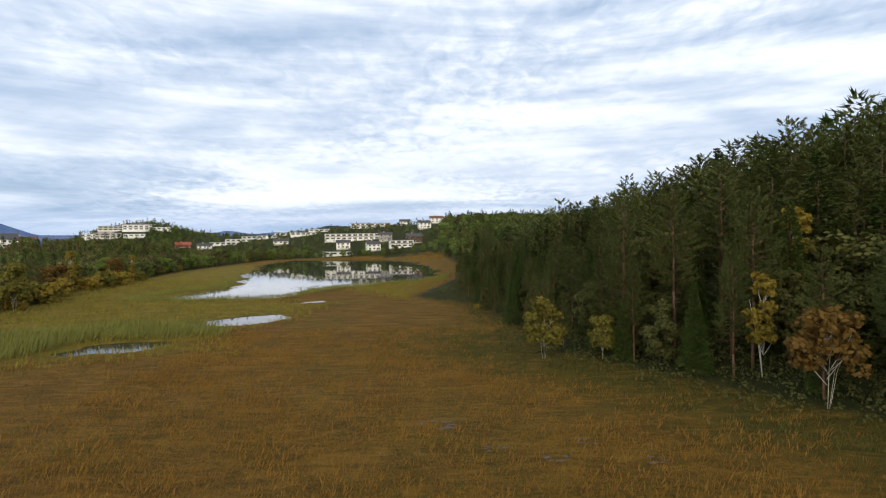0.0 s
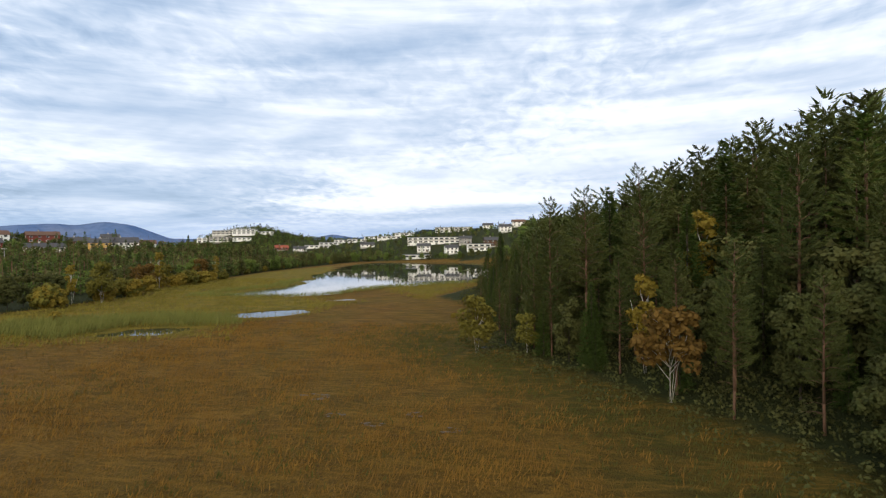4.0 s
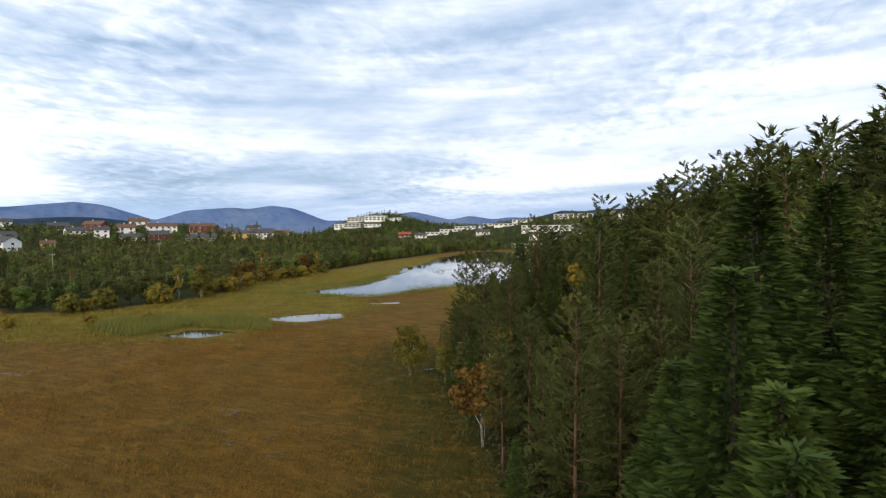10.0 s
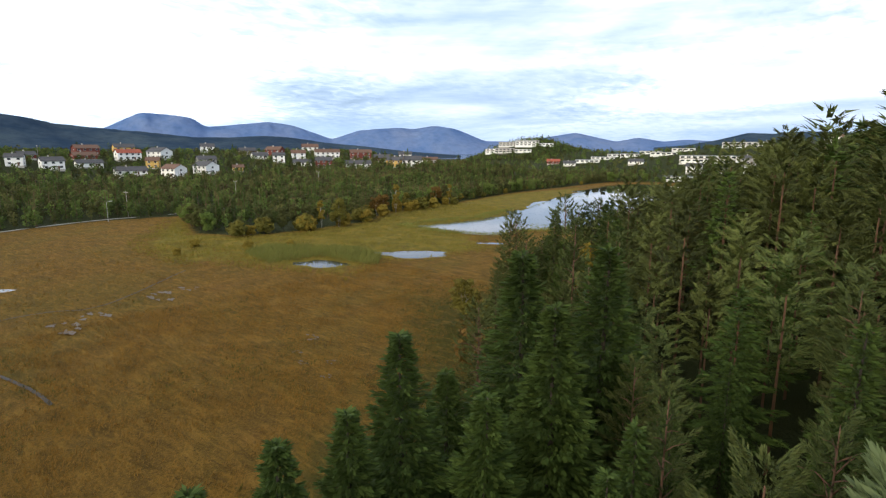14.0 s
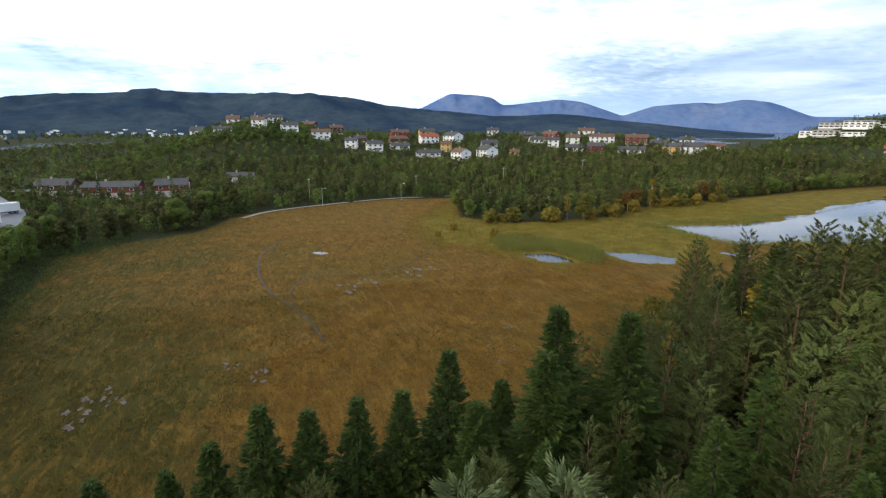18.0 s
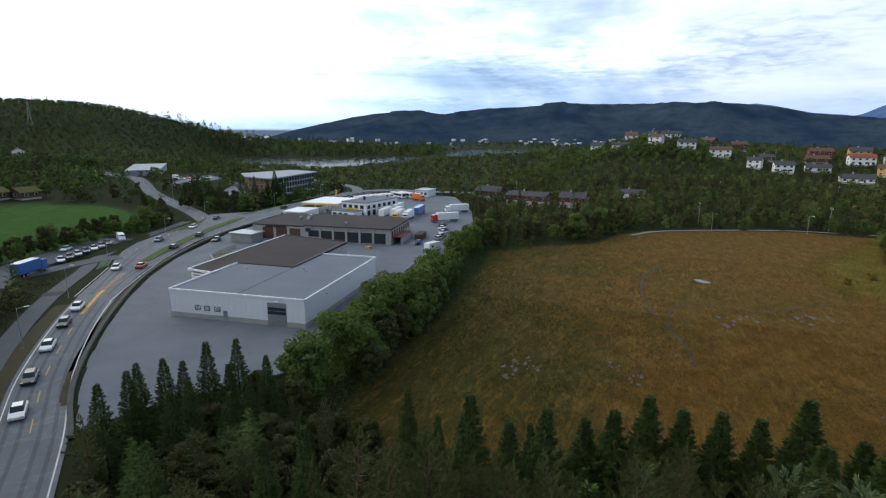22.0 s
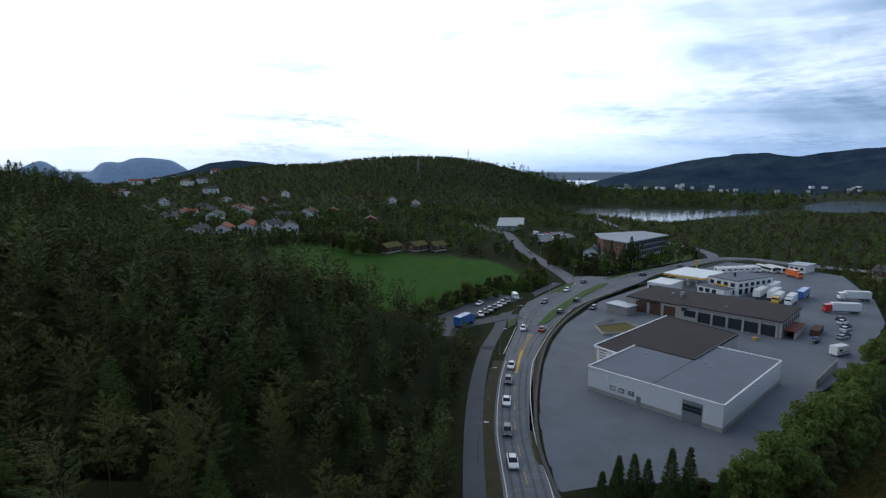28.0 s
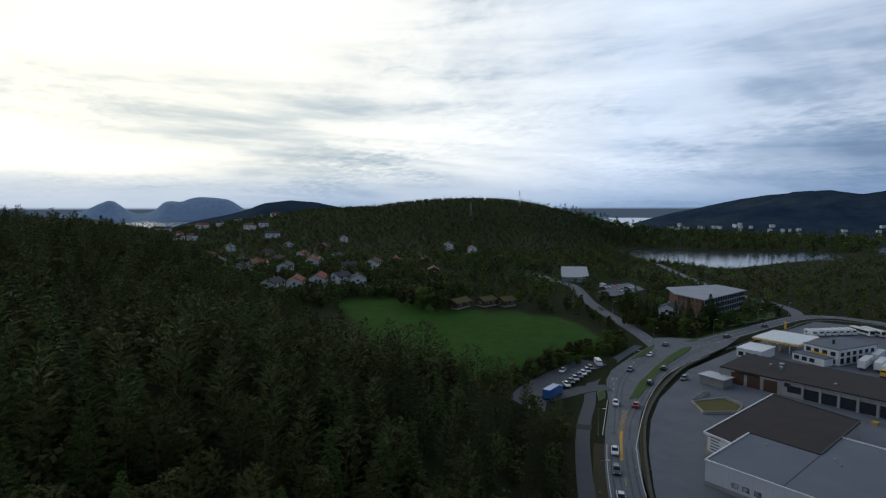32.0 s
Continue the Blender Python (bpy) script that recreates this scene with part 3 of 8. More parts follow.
SEA_Z = -8.0
FJORDS = [[(-690, -660), (-600, -590), (-515, -470), (-530, -395), (-650, -405), (-800, -385), (-830, -430), (-700, -520)], [(-735, -250), (-870, -205), (-1400, -330), (-1400, -480), (-1010, -420)],
          [(-860, -790), (-1300, -1030), (-2300, -1800), (-2300, -2200), (-1250, -1250)], [(-520, 655), (-760, 780), (-930, 1060), (-1500, 1400), (-1500, 900), (-900, 640)]]
ROAD_LINES = [(spline(MAIN_ROAD, 6), 4.6), (spline(BRANCH, 6), 3.8), (spline(OFFICE_LOOP, 6), 3.6), (spline(FOOTPATH, 6), 1.8), (spline(CAR_PARK, 6), 6.5), (spline(LINK_ROAD, 6), 3.2)]
EDGE_Y = np.array([-60, -42, -20, 5, 20, 31, 39, 46, 54, 62, 76, 105, 122, 180, 290, 400])
EDGE_X = np.array([60, 38, 40, 39, 36, 32, 27, 22, 17, 10.5, 10, 5, 0, 8, 10, 0])
ROAD_Y = np.array([-420, -300, -200, -132, -110, -98, -86, -69, -38, -4, 60])
ROAD_X = np.array([40, 40, 36, 2, 30, 42, 52, 66, 93, 120, 166])


def height(x, y, roads=True):
    x, y = np.asarray(x, float), np.asarray(y, float)
    z = np.zeros(x.shape)
    # wooded hill east of the bog
    s = x - np.interp(y, EDGE_Y, EDGE_X)
    north = sstep(-45, 30, y) * (1 - 0.75 * sstep(70, 170, y) - 0.25 * sstep(170, 260, y))
    z = z + north * np.clip(s, 0, 130) * 0.235 * sstep(-2, 25, s)
    z = z + (1 - sstep(-45, 30, y)) * np.clip(s, 0, 60) * 0.07 * sstep(0, 20, s) * (y > -75)
    # hill south-east of the road
    u = x - np.interp(y, ROAD_Y, ROAD_X)
    south = 1 - sstep(-70, 10, y)
    z = z + south * (58 * (1 - np.exp(-np.clip(u, 0, None) / 120)) * sstep(0, 40, u)) * (1 - sstep(-330, -700, y) * 0.5)
    # meadow and slope to the south
    z = z + 11 * sstep(-150, -300, y) * sstep(-330, -180, x) + 4 * sstep(-300, -420, y) * (1 - sstep(-520, -900, y))
    z = z + bump_hill(x, y, -400, -960, 330, 260, 60) + bump_hill(x, y, -640, -900, 240, 200, 42) + bump_hill(x, y, -60, -900, 300, 200, 12) + bump_hill(x, y, 10, -400, 120, 75, 7)
    # houses to the west
    r = np.hypot(x - 82, y)
    z = z + np.interp(r, [250, 330, 400, 415, 487, 528, 560, 660], [0, 4, 6.5, 8.5, 16.6, 22.5, 23, 10]) * sstep(-110, 20, y) * (1 - sstep(320, 420, y)) * sstep(-150, -190, x)
    z = z + bump_hill(x, y, -405, -15, 90, 70, 17) + bump_hill(x, y, -380, 690, 85, 75, 38) + bump_hill(x, y, -250, 640, 170, 80, 9)
    # town and hill beyond the lake
    z = z + 20 * sstep(415, 620, y) * (0.5 * sstep(-330, -260, x) + 0.5 * sstep(-230, -120, x)) + bump_hill(x, y, 60, 640, 140, 160, 16) + bump_hill(x, y, 90, 330, 110, 200, 14)
    # fall to the fjord
    z = z - 4.5 * sstep(-470, -640, x - 0.25 * (y + 100)) * sstep(-700, -560, y) * (1 - sstep(520, 640, y) * sstep(-560, -420, x))
    ridge = bump_hill(x, y, -800, -330, 90, 210, 12, 25) + bump_hill(x, y, -620, -170, 120, 110, 12)
    z = z + ridge
    shore = signed(FJORDS[0], x, y)
    z = z - np.clip(z + 6.5, 0, None) * (1 - sstep(15, 190, shore))
    for poly in FJORDS:
        z = z - 14 * (1 - sstep(-30, 25, signed(poly, x, y)))
    far = np.hypot(x, y)
    z = z - 22 * sstep(1700, 2300, far) * (y > -560) * (x < -200) - 22 * sstep(1300, 1900, far) * (y < -560)
    z = z + sstep(60, 400, far) * 1.2 * wave(x, y, 45.0) + 0.10 * wave(x, y, 5.0, 3.0)
    # flat bog, lake bed and pools
    b = signed(BOG, x, y)
    z = z * sstep(-3, 14, b) + (1 - sstep(-3, 14, b)) * 0.07 * wave(x, y, 4.0, 1.0)
    f = signed(FIELD, x, y)
    k = 1 - sstep(-15, 10, f)
    z = z * (1 - k) + k * (6.0 + 5.5 * sstep(-175, -300, y))
    z = z - 1.6 * (1 - sstep(-5.0, 0.6, signed(LAKE, x, y) + 4.0 * wave(x, y, 7.0, 2.0) + 1.6 * wave(x, y, 2.2, 5.0)))
    for p in POOLS:
        near = (np.abs(x - p[0][0]) < 40) & (np.abs(y - p[0][1]) < 40)
        if near.any():
            z[near] = z[near] - 0.5 * (1 - sstep(-1.2, 0.8, signed(p, x[near], y[near]) + 1.1 * wave(x[near], y[near], 2.4) + 0.5 * wave(x[near], y[near], 1.0, 4.0)))
    if roads:
        yd = signed(YARD_AREA, x, y)
        k = 1 - sstep(-1.0, 7.0, yd)
        z = z * (1 - k) + k * 2.9
        k = 1 - sstep(-2, 12, signed(HALL_PARK, x, y))
        z = z * (1 - k) + k * 9.6
        for line, half in ROAD_LINES:
            near = (x > line[:, 0].min() - 30) & (x < line[:, 0].max() + 30) & (y > line[:, 1].min() - 30) & (y < line[:, 1].max() + 30)
            if near.any():
                dd, zr = edge_distance([tuple(v) for v in line], x[near], y[near], False)
                k = 1 - sstep(half + 0.8, half + 8, dd)
                z[near] = z[near] * (1 - k) + k * (zr - 0.12)
        z = np.where(yd < 0.2, np.minimum(z, 2.88), z)
        k = 1 - sstep(-0.5, 5.0, signed(APRON, x, y))
        z = z * (1 - k) + k * np.minimum(z, 3.04)
    return z


def graded(lo, hi, step, far_lo, far_hi):
    core = np.arange(lo, hi + step / 2, step)
    def tail(start, end):
        n = 46
        u = np.linspace(0, 1, n + 1)[1:]
        g = (np.exp(u * 4.2) - 1) / (math.exp(4.2) - 1)
        lin = np.abs(end - start) * (0.02 * u + 0.98 * g)
        return start + np.sign(end - start) * lin
    return np.concatenate([tail(lo, far_lo)[::-1], core, tail(hi, far_hi)])


gx = graded(-170, 130, 1.5, -4700, 4700)
gy = graded(-180, 220, 1.5, -4700, 4700)
GX, GY = np.meshgrid(gx, gy)
GZ = height(GX.ravel(), GY.ravel()).reshape(GX.shape)


def lift(x, y):
    """Heights read off the finished ground sheet."""
    x, y = np.asarray(x, float), np.asarray(y, float)
    i, j = np.clip(np.searchsorted(gx, x) - 1, 0, len(gx) - 2), np.clip(np.searchsorted(gy, y) - 1, 0, len(gy) - 2)
    u, v = (x - gx[i]) / (gx[i + 1] - gx[i]), (y - gy[j]) / (gy[j + 1] - gy[j])
    return (GZ[j, i] * (1 - u) + GZ[j, i + 1] * u) * (1 - v) + (GZ[j + 1, i] * (1 - u) + GZ[j + 1, i + 1] * u) * v


def ground_z(x, y):
    return float(lift(x, y))


idx = np.arange(GX.size).reshape(GX.shape)
quads = np.stack([idx[:-1, :-1], idx[:-1, 1:], idx[1:, 1:], idx[1:, :-1]], -1).reshape(-1, 4)
land = mesh_np("ground", np.stack([GX.ravel(), GY.ravel(), GZ.ravel()], 1), quads, GROUND, True)
zone = np.zeros((GX.size, 4), np.float32)
fx, fy = GX.ravel(), GY.ravel()
zone[:, 0] = 1 - sstep(-3, 5, signed(BOG, fx, fy))
WET = [(-8, 122), (-3, 190), (-25, 175), (-45, 125), (-25, 112), (-28, 90), (-36, 78), (-30, 66), (-50, 58), (-75, 45), (-100, 50), (-150, 80), (-157, 86), (-108, 68), (-92, 77), (-88, 95), (-90, 125), (-105, 146), (-113, 202), (-128, 270), (-120, 345), (-60, 200)]
zone[:, 1] = (1 - sstep(-5, 5, signed(WET, fx, fy))) * 0.66 + 0.15 * (1 - sstep(4, 16, np.abs(signed(BOG, fx, fy) + 4))) * (fy < 0) * (fx < 30)
zone[:, 1] += 0.2 * (1 - sstep(3.2, 9, np.minimum.reduce([edge_distance([tuple(v) for v in line], fx, fy, False)[0] for line, _ in ROAD_LINES[:2]])))
zone[:, 2] = 1 - sstep(-3, 3, signed(FIELD, fx, fy))
edge_off = fx - np.interp(fy, EDGE_Y, EDGE_X)
zone[:, 3] = np.maximum(0.85 * sstep(-22, -3, edge_off) * (fy > -60) * (fy < 75), sstep(18, -34, fy) * (0.7 + 0.3 * sstep(-70, 10, fx)))
attr = land.color_attributes.new("zone", "FLOAT_COLOR", "POINT")
attr.data.foreach_set("color", np.clip(zone, 0, 1).ravel())
ground = tagged(new("ground", land), "ochre sedge bog with wooded slopes and meadow round it", "ground", kind="structure")


def sheet(name, poly, z, mat, label, category):
    bm = bmesh.new()
    bm.faces.new([bm.verts.new((x, y, z)) for x, y in poly])
    bmesh.ops.triangulate(bm, faces=bm.faces)
    return tagged(new(name, bm_mesh(name, bm, mat)), label, category, kind="structure")


def grown(poly, d):
    c = np.mean(poly, axis=0)
    return [tuple(np.array(p) + (np.array(p) - c) / np.linalg.norm(np.array(p) - c) * d) for p in poly]


sheet("lake_water", grown(LAKE, 12), -0.28, WATER, "still lake water that mirrors the pale sky", "water")
for p in POOLS:
    sheet("pool_water", grown(p, 2.5), -0.17, WATER, "shallow still pool in the wet sedge", "water")
for n, (px, py, r) in enumerate(PUDDLES):
    for m in range(5):
        ang = m * 0.9 + n * 1.3
        ox, oy, rr = px + 1.25 * r * math.cos(ang), py + 0.9 * r * math.sin(ang), r * (0.42, 0.24, 0.34, 0.2, 0.27)[m]
        rim = [(ox + rr * (1 + 0.45 * math.sin(3 * a + n) + 0.3 * math.sin(5 * a + m)) * math.cos(a) * 1.3, oy + rr * (1 + 0.4 * math.sin(2 * a + m) + 0.3 * math.cos(7 * a + n)) * math.sin(a) * 0.8) for a in np.linspace(0, 6.283, 25)[:-1]]
        sheet("puddle", rim, 0.085, PUDDLE, "small muddy puddle between sedge tufts", "puddle")
bm = bmesh.new()
bmesh.ops.create_circle(bm, cap_ends=True, segments=96, radius=4680)
bmesh.ops.translate(bm, verts=bm.verts, vec=(0, 0, SEA_Z))
tagged(new("sea", bm_mesh("sea", bm, SEA)), "calm grey fjord water", "water", kind="structure")


# ---- roads ----
def ribbon(name, line, left, right, lift, mat, label, category, kind="structure", thick=0.0, parent=None, span=None):
    """A strip along a line, from left to right of it, in metres."""
    p = spline(line, 2.0)
    if span:
        p = p[int(len(p) * span[0]):max(int(len(p) * span[1]), int(len(p) * span[0]) + 2)]
    t = np.gradient(p[:, :2], axis=0)
    t /= np.linalg.norm(t, axis=1)[:, None] + 1e-9
    side = np.stack([-t[:, 1], t[:, 0]], 1)
    a = np.column_stack([p[:, :2] + side * left, p[:, 2] + lift])
    b = np.column_stack([p[:, :2] + side * right, p[:, 2] + lift])
    n = len(p)
    if thick:
        lo = np.array([0, 0, -thick])
        v = np.vstack([a, b, a + lo, b + lo])
        i = np.arange(n - 1)
        f = np.vstack([np.stack([i, i + 1, i + 1 + n, i + n], 1), np.stack([i + 2 * n, i, i + n * 0, i], 1)[:0],
                       np.stack([i + 2 * n, i + 1 + 2 * n, i + 1, i], 1), np.stack([i + n, i + 1 + n, i + 1 + 3 * n, i + 3 * n], 1)])
    else:
        v = np.vstack([a, b])
        i = np.arange(n - 1)
        f = np.stack([i, i + 1, i + 1 + n, i + n], 1)
    ob = new(name, mesh_np(name, v, f[:, ::-1], mat))
    ob.parent = parent
    return tagged(ob, label, category, kind=kind) if parent is None else tagged(ob, label)


road = ribbon("road", MAIN_ROAD, 4.15, -4.15, 0.0, ASPHALT, "two-lane asphalt road with worn wheel tracks and painted lines", "road", thick=0.25)
fine_line = spline(MAIN_ROAD, 2.0)
NEAR_END = int(np.argmin(np.hypot(fine_line[:, 0] - 13, fine_line[:, 1] + 116))) / len(fine_line)
FAR_END = int(np.argmin(np.hypot(fine_line[:, 0] + 108, fine_line[:, 1] + 166))) / len(fine_line)
for off in (3.6, -3.6):
    for span in ((0, NEAR_END), (FAR_END, 1)):
        ribbon("edge_line", MAIN_ROAD, off + 0.09, off - 0.09, 0.006, LINE, "", "", parent=road, span=span)
for off in (-2.55, -1.05, 1.05, 2.55):
    for span in ((0, NEAR_END), (FAR_END, 1)):
        ribbon("wheel_track", MAIN_ROAD, off + 0.24, off - 0.24, 0.004, WORN_ASPHALT, "", "", parent=road, span=span)
apron = tagged(new("road_junction", bm_mesh("road_junction", prism(APRON, 2.7, 3.192), ASPHALT)), "wide asphalt junction with a turning lane beside the island", "road", kind="structure")
def at_level(pts, z=3.2):
    return [(x, y, z) for x, y in pts]
ribbon("edge_line", at_level(APRON_RIGHT[:7]), -0.45, -0.63, 0.006, LINE, "", "", parent=apron)
ribbon("edge_line", at_level(APRON_LEFT[:3]), 0.63, 0.45, 0.006, LINE, "", "", parent=apron)
for lane in ([(11, -116.5), (0, -124.5), (-14, -132.3), (-30, -140.5), (-50, -149.2), (-72, -156), (-98, -161)], [(11, -119.5), (0, -128.5), (-12, -138), (-28, -149.5), (-46, -158.5), (-70, -167.5), (-90, -174)]):
    for off in (-0.75, 0.75):
        ribbon("wheel_track", at_level(lane), off + 0.24, off - 0.24, 0.004, WORN_ASPHALT, "", "", parent=apron)
ribbon("verge_strip", MAIN_ROAD, 6.9, 4.1, -0.05, TURF_BROWN, "brown grass strip between road and footpath", "verge", thick=0.2, span=(0.1, NEAR_END))
branch = ribbon("road_branch", BRANCH, 3.6, -3.6, 0.012, ASPHALT, "side road climbing past the meadow", "road", thick=0.25)
loop = ribbon("road_loop", OFFICE_LOOP, 3.3, -3.3, 0.024, ASPHALT, "side road that bends round the office building", "road", thick=0.25)
path = ribbon("footpath", FOOTPATH, 1.85, -1.85, 0.02, PATH_ASPHALT, "asphalt footpath beside the road", "footpath", thick=0.2)
bm = prism(YARD_AREA, 2.6, 3.0)
yard = tagged(new("yard", bm_mesh("yard", bm, YARD)), "large grey asphalt yard round the industrial halls", "yard", kind="structure")

# ---- trees ----
def cards(base, along, side, length, width, sag=0.12):
    """Leaf-shaped faces: base points, directions, side vectors, lengths, widths."""
    n = len(base)
    L, W = length[:, None], width[:, None]
    mid = base + along * L * 0.5
    mid[:, 2] += length * sag
    v = np.stack([base, mid + side * W / 2, base + along * L, mid - side * W / 2], 1).reshape(-1, 3)
    k = np.arange(n)[:, None] * 4
    return v, np.concatenate([k + np.array([[0, 1, 2]]), k + np.array([[0, 2, 3]])], 1).reshape(-1, 3)


def unit(v):
    return v / (np.linalg.norm(v, axis=1)[:, None] + 1e-9)


def random_sides(along, rng):
    r = rng.normal(size=along.shape)
    return unit(np.cross(along, r))


def spindles(base, along, length, width, rng, cross=2, side=None):
    """Needle shoots from base points: two crossed kites (2), one kite (1) or a thin blade (0)."""
    side = random_sides(along, rng) if side is None else unit(side)
    L, W = length[:, None], width[:, None] / 2
    mid, tip = base + along * L * 0.5, base + along * L
    n = len(base)
    if cross == 0:
        v = np.stack([base + side * W, tip, base - side * W], 1).reshape(-1, 3)
        return v, np.arange(len(v)).reshape(-1, 3)
    if cross == 1:
        v = np.stack([base, mid + side * W, tip, mid - side * W], 1).reshape(-1, 3)
        k = np.arange(n)[:, None] * 4
        return v, np.concatenate([k + np.array([[0, 1, 2]]), k + np.array([[0, 2, 3]])], 1).reshape(-1, 3)
    up = np.cross(along, side)
    v = np.stack([base, mid + side * W, tip, mid - side * W, mid + up * W, mid - up * W], 1).reshape(-1, 3)
    k = np.arange(n)[:, None] * 6
    return v, np.concatenate([k + np.array([[0, 1, 2]]), k + np.array([[0, 2, 3]]), k + np.array([[0, 4, 2]]), k + np.array([[0, 2, 5]])], 1).reshape(-1, 3)


def conifer_crown(h, r, rng, pine, low, gap, per, dens, size, cross=2, axis=None):
    """Whorls of branches on a stem, each with side shoots: pines turn up, spruces hang."""
    base, along = [], []
    z = low * h
    spin = 0.0
    while z < h * 0.975:
        f = (z / h - low) / (1 - low)
        if pine:
            reach0 = r * (1 - f) ** 0.6 * (0.62 + 0.38 * min(1.0, f / 0.22)) + 0.2
            rise, turn_up = -0.05 + 1.0 * f ** 1.6, 0.22
        else:
            reach0 = r * 1.1 * (1 - f) ** 1.05 + 0.06
            rise, turn_up = -0.42 + 0.95 * f, 0.22
        n = max(3, int(round(per * (1 - 0.35 * f))))
        cx, cy = (np.interp(z, axis[:, 2], axis[:, 0]), np.interp(z, axis[:, 2], axis[:, 1])) if axis is not None else (0.0, 0.0)
        spin += rng.uniform(0.3, 1.2)
        for j in range(n):
            a = spin + j * 6.283 / n + rng.normal(0, 0.25)
            reach = reach0 * (rng.uniform(0.45, 1.2) if pine else rng.uniform(0.8, 1.12))
            m = max(3, int(dens * (reach + 0.35)))
            u = rng.uniform(0.30 if pine else 0.12, 1.0, m) ** 0.8
            lat = rng.uniform(-1, 1, m) * (0.36 if pine else 0.30) * reach * (1.08 - u)
            out, perp = np.array([math.cos(a), math.sin(a)]), np.array([-math.sin(a), math.cos(a)])
            xy = out[None] * (reach * u)[:, None] + perp[None] * lat[:, None]
            zz = z + rise * reach * u + turn_up * reach * u * u + rng.normal(0, 0.05 + 0.02 * reach, m) - (0.0 if pine else 0.35) * np.abs(lat)
            base.append(np.column_stack([xy[:, 0] + cx, xy[:, 1] + cy, zz]))
            fan = np.sign(lat) * rng.uniform(0.2, 1.0, m) * (1.1 - u)
            d = out[None] * rng.uniform(0.6, 1.1, m)[:, None] + perp[None] * fan[:, None]
            along.append(np.column_stack([d, (rng.uniform(0.15, 1.0, m) if pine else rng.uniform(-0.5, 0.15, m) + 0.35 * f)]))
        z += gap * rng.uniform(0.75, 1.25) * (1.0 if pine else 0.6 + 0.4 * (1 - f))
    k = 5
    top = np.column_stack([rng.normal(0, 0.05, k), rng.normal(0, 0.05, k), h * rng.uniform(0.94, 0.985, k)])
    if axis is not None:
        top[:, :2] += axis[-1][:2]
    base.append(top)
    along.append(np.column_stack([rng.normal(0, 0.22, (k, 2)), np.full(k, 1.0)]))
    base, along = np.vstack(base), unit(np.vstack(along))
    n = len(base)
    ln = size * rng.uniform(0.75, 1.2, n)
    side = None if cross == 2 else np.cross(along, np.array([0, 0, 1.0]) + rng.normal(0, 0.6, (n, 3)))
    return spindles(base, along, ln, ln * (0.22 if pine else 0.34) * (1.0 if cross else 1.3), rng, cross, side)


def leafy_crown(centres, radii, count, rng, leaf_len, leaf_w, flat_z=0.85, ragged=0.45):
    """Leaf sprays that lie over uneven rounded clumps and face outwards and up."""
    base, face = [], []
    for c, rr in zip(centres, radii):
        k = max(5, int(count * rr * rr))
        dv = unit(rng.normal(size=(k, 3)) + np.array([0, 0, 0.35]))
        base.append(np.array(c) + dv * (rr * rng.uniform(0.45, 1.0, (k, 1)) ** 0.5) * np.array([1, 1, flat_z]))
        face.append(unit(dv + np.array([0, 0, 0.2]) + rng.normal(0, ragged, (k, 3))))
    base, face = np.vstack(base), np.vstack(face)
    n = len(base)
    along = random_sides(face, rng)
    side = np.cross(face, along)
    ln = leaf_len * rng.uniform(0.6, 1.3, n)
    return spindles(base - along * ln[:, None] / 2, along, ln, leaf_w * rng.uniform(0.7, 1.3, n), rng, 1, side)


def limbs_bm(rng, trunk, stems):
    """A tapered trunk of some bends, with limbs: stems is a list of (start, end, radius)."""
    bm = bmesh.new()
    for a, b, ra, rb in trunk:
        tube(bm, a, b, ra, rb, 7)
    for a, b, r in stems:
        a, b = Vector(a), Vector(b)
        m = (a + b) / 2 + Vector((rng.normal(0, 0.1), rng.normal(0, 0.1), 0.12 * (b - a).length))
        tube(bm, a, m, r, r * 0.7, 5)
        tube(bm, m, b, r * 0.7, r * 0.25, 5)
    return bm


def bent_trunk(rng, h, r, lean=0.03, bits=5):
    pts = [np.zeros(3)]
    for k in range(bits):
        pts.append(np.array([rng.normal(0, lean) * h * 0.3 + pts[-1][0], rng.normal(0, lean) * h * 0.3 + pts[-1][1], h * (k + 1) / bits]))
    pts[0][2] = -0.6
    return [(pts[k], pts[k + 1], r * (1 - 0.85 * k / bits), r * (1 - 0.85 * (k + 1) / bits)) for k in range(bits)], np.array(pts)


def make_spruce(seed, h=16.0, r=2.6, fine=1.0, mat=None):
    rng = np.random.default_rng(seed)
    trunk, _ = bent_trunk(rng, h * 0.97, 0.02 * h * 0.5 + 0.03, 0.004)
    v, f = conifer_crown(h, r, rng, False, 0.05, 0.42 / fine ** 0.4, 7, 17.0 * fine, 0.42 / fine ** 0.4, 1)
    return ("spruce_tree", DARK_BARK, limbs_bm(rng, trunk, []), v, f, mat or SPRUCE, h)


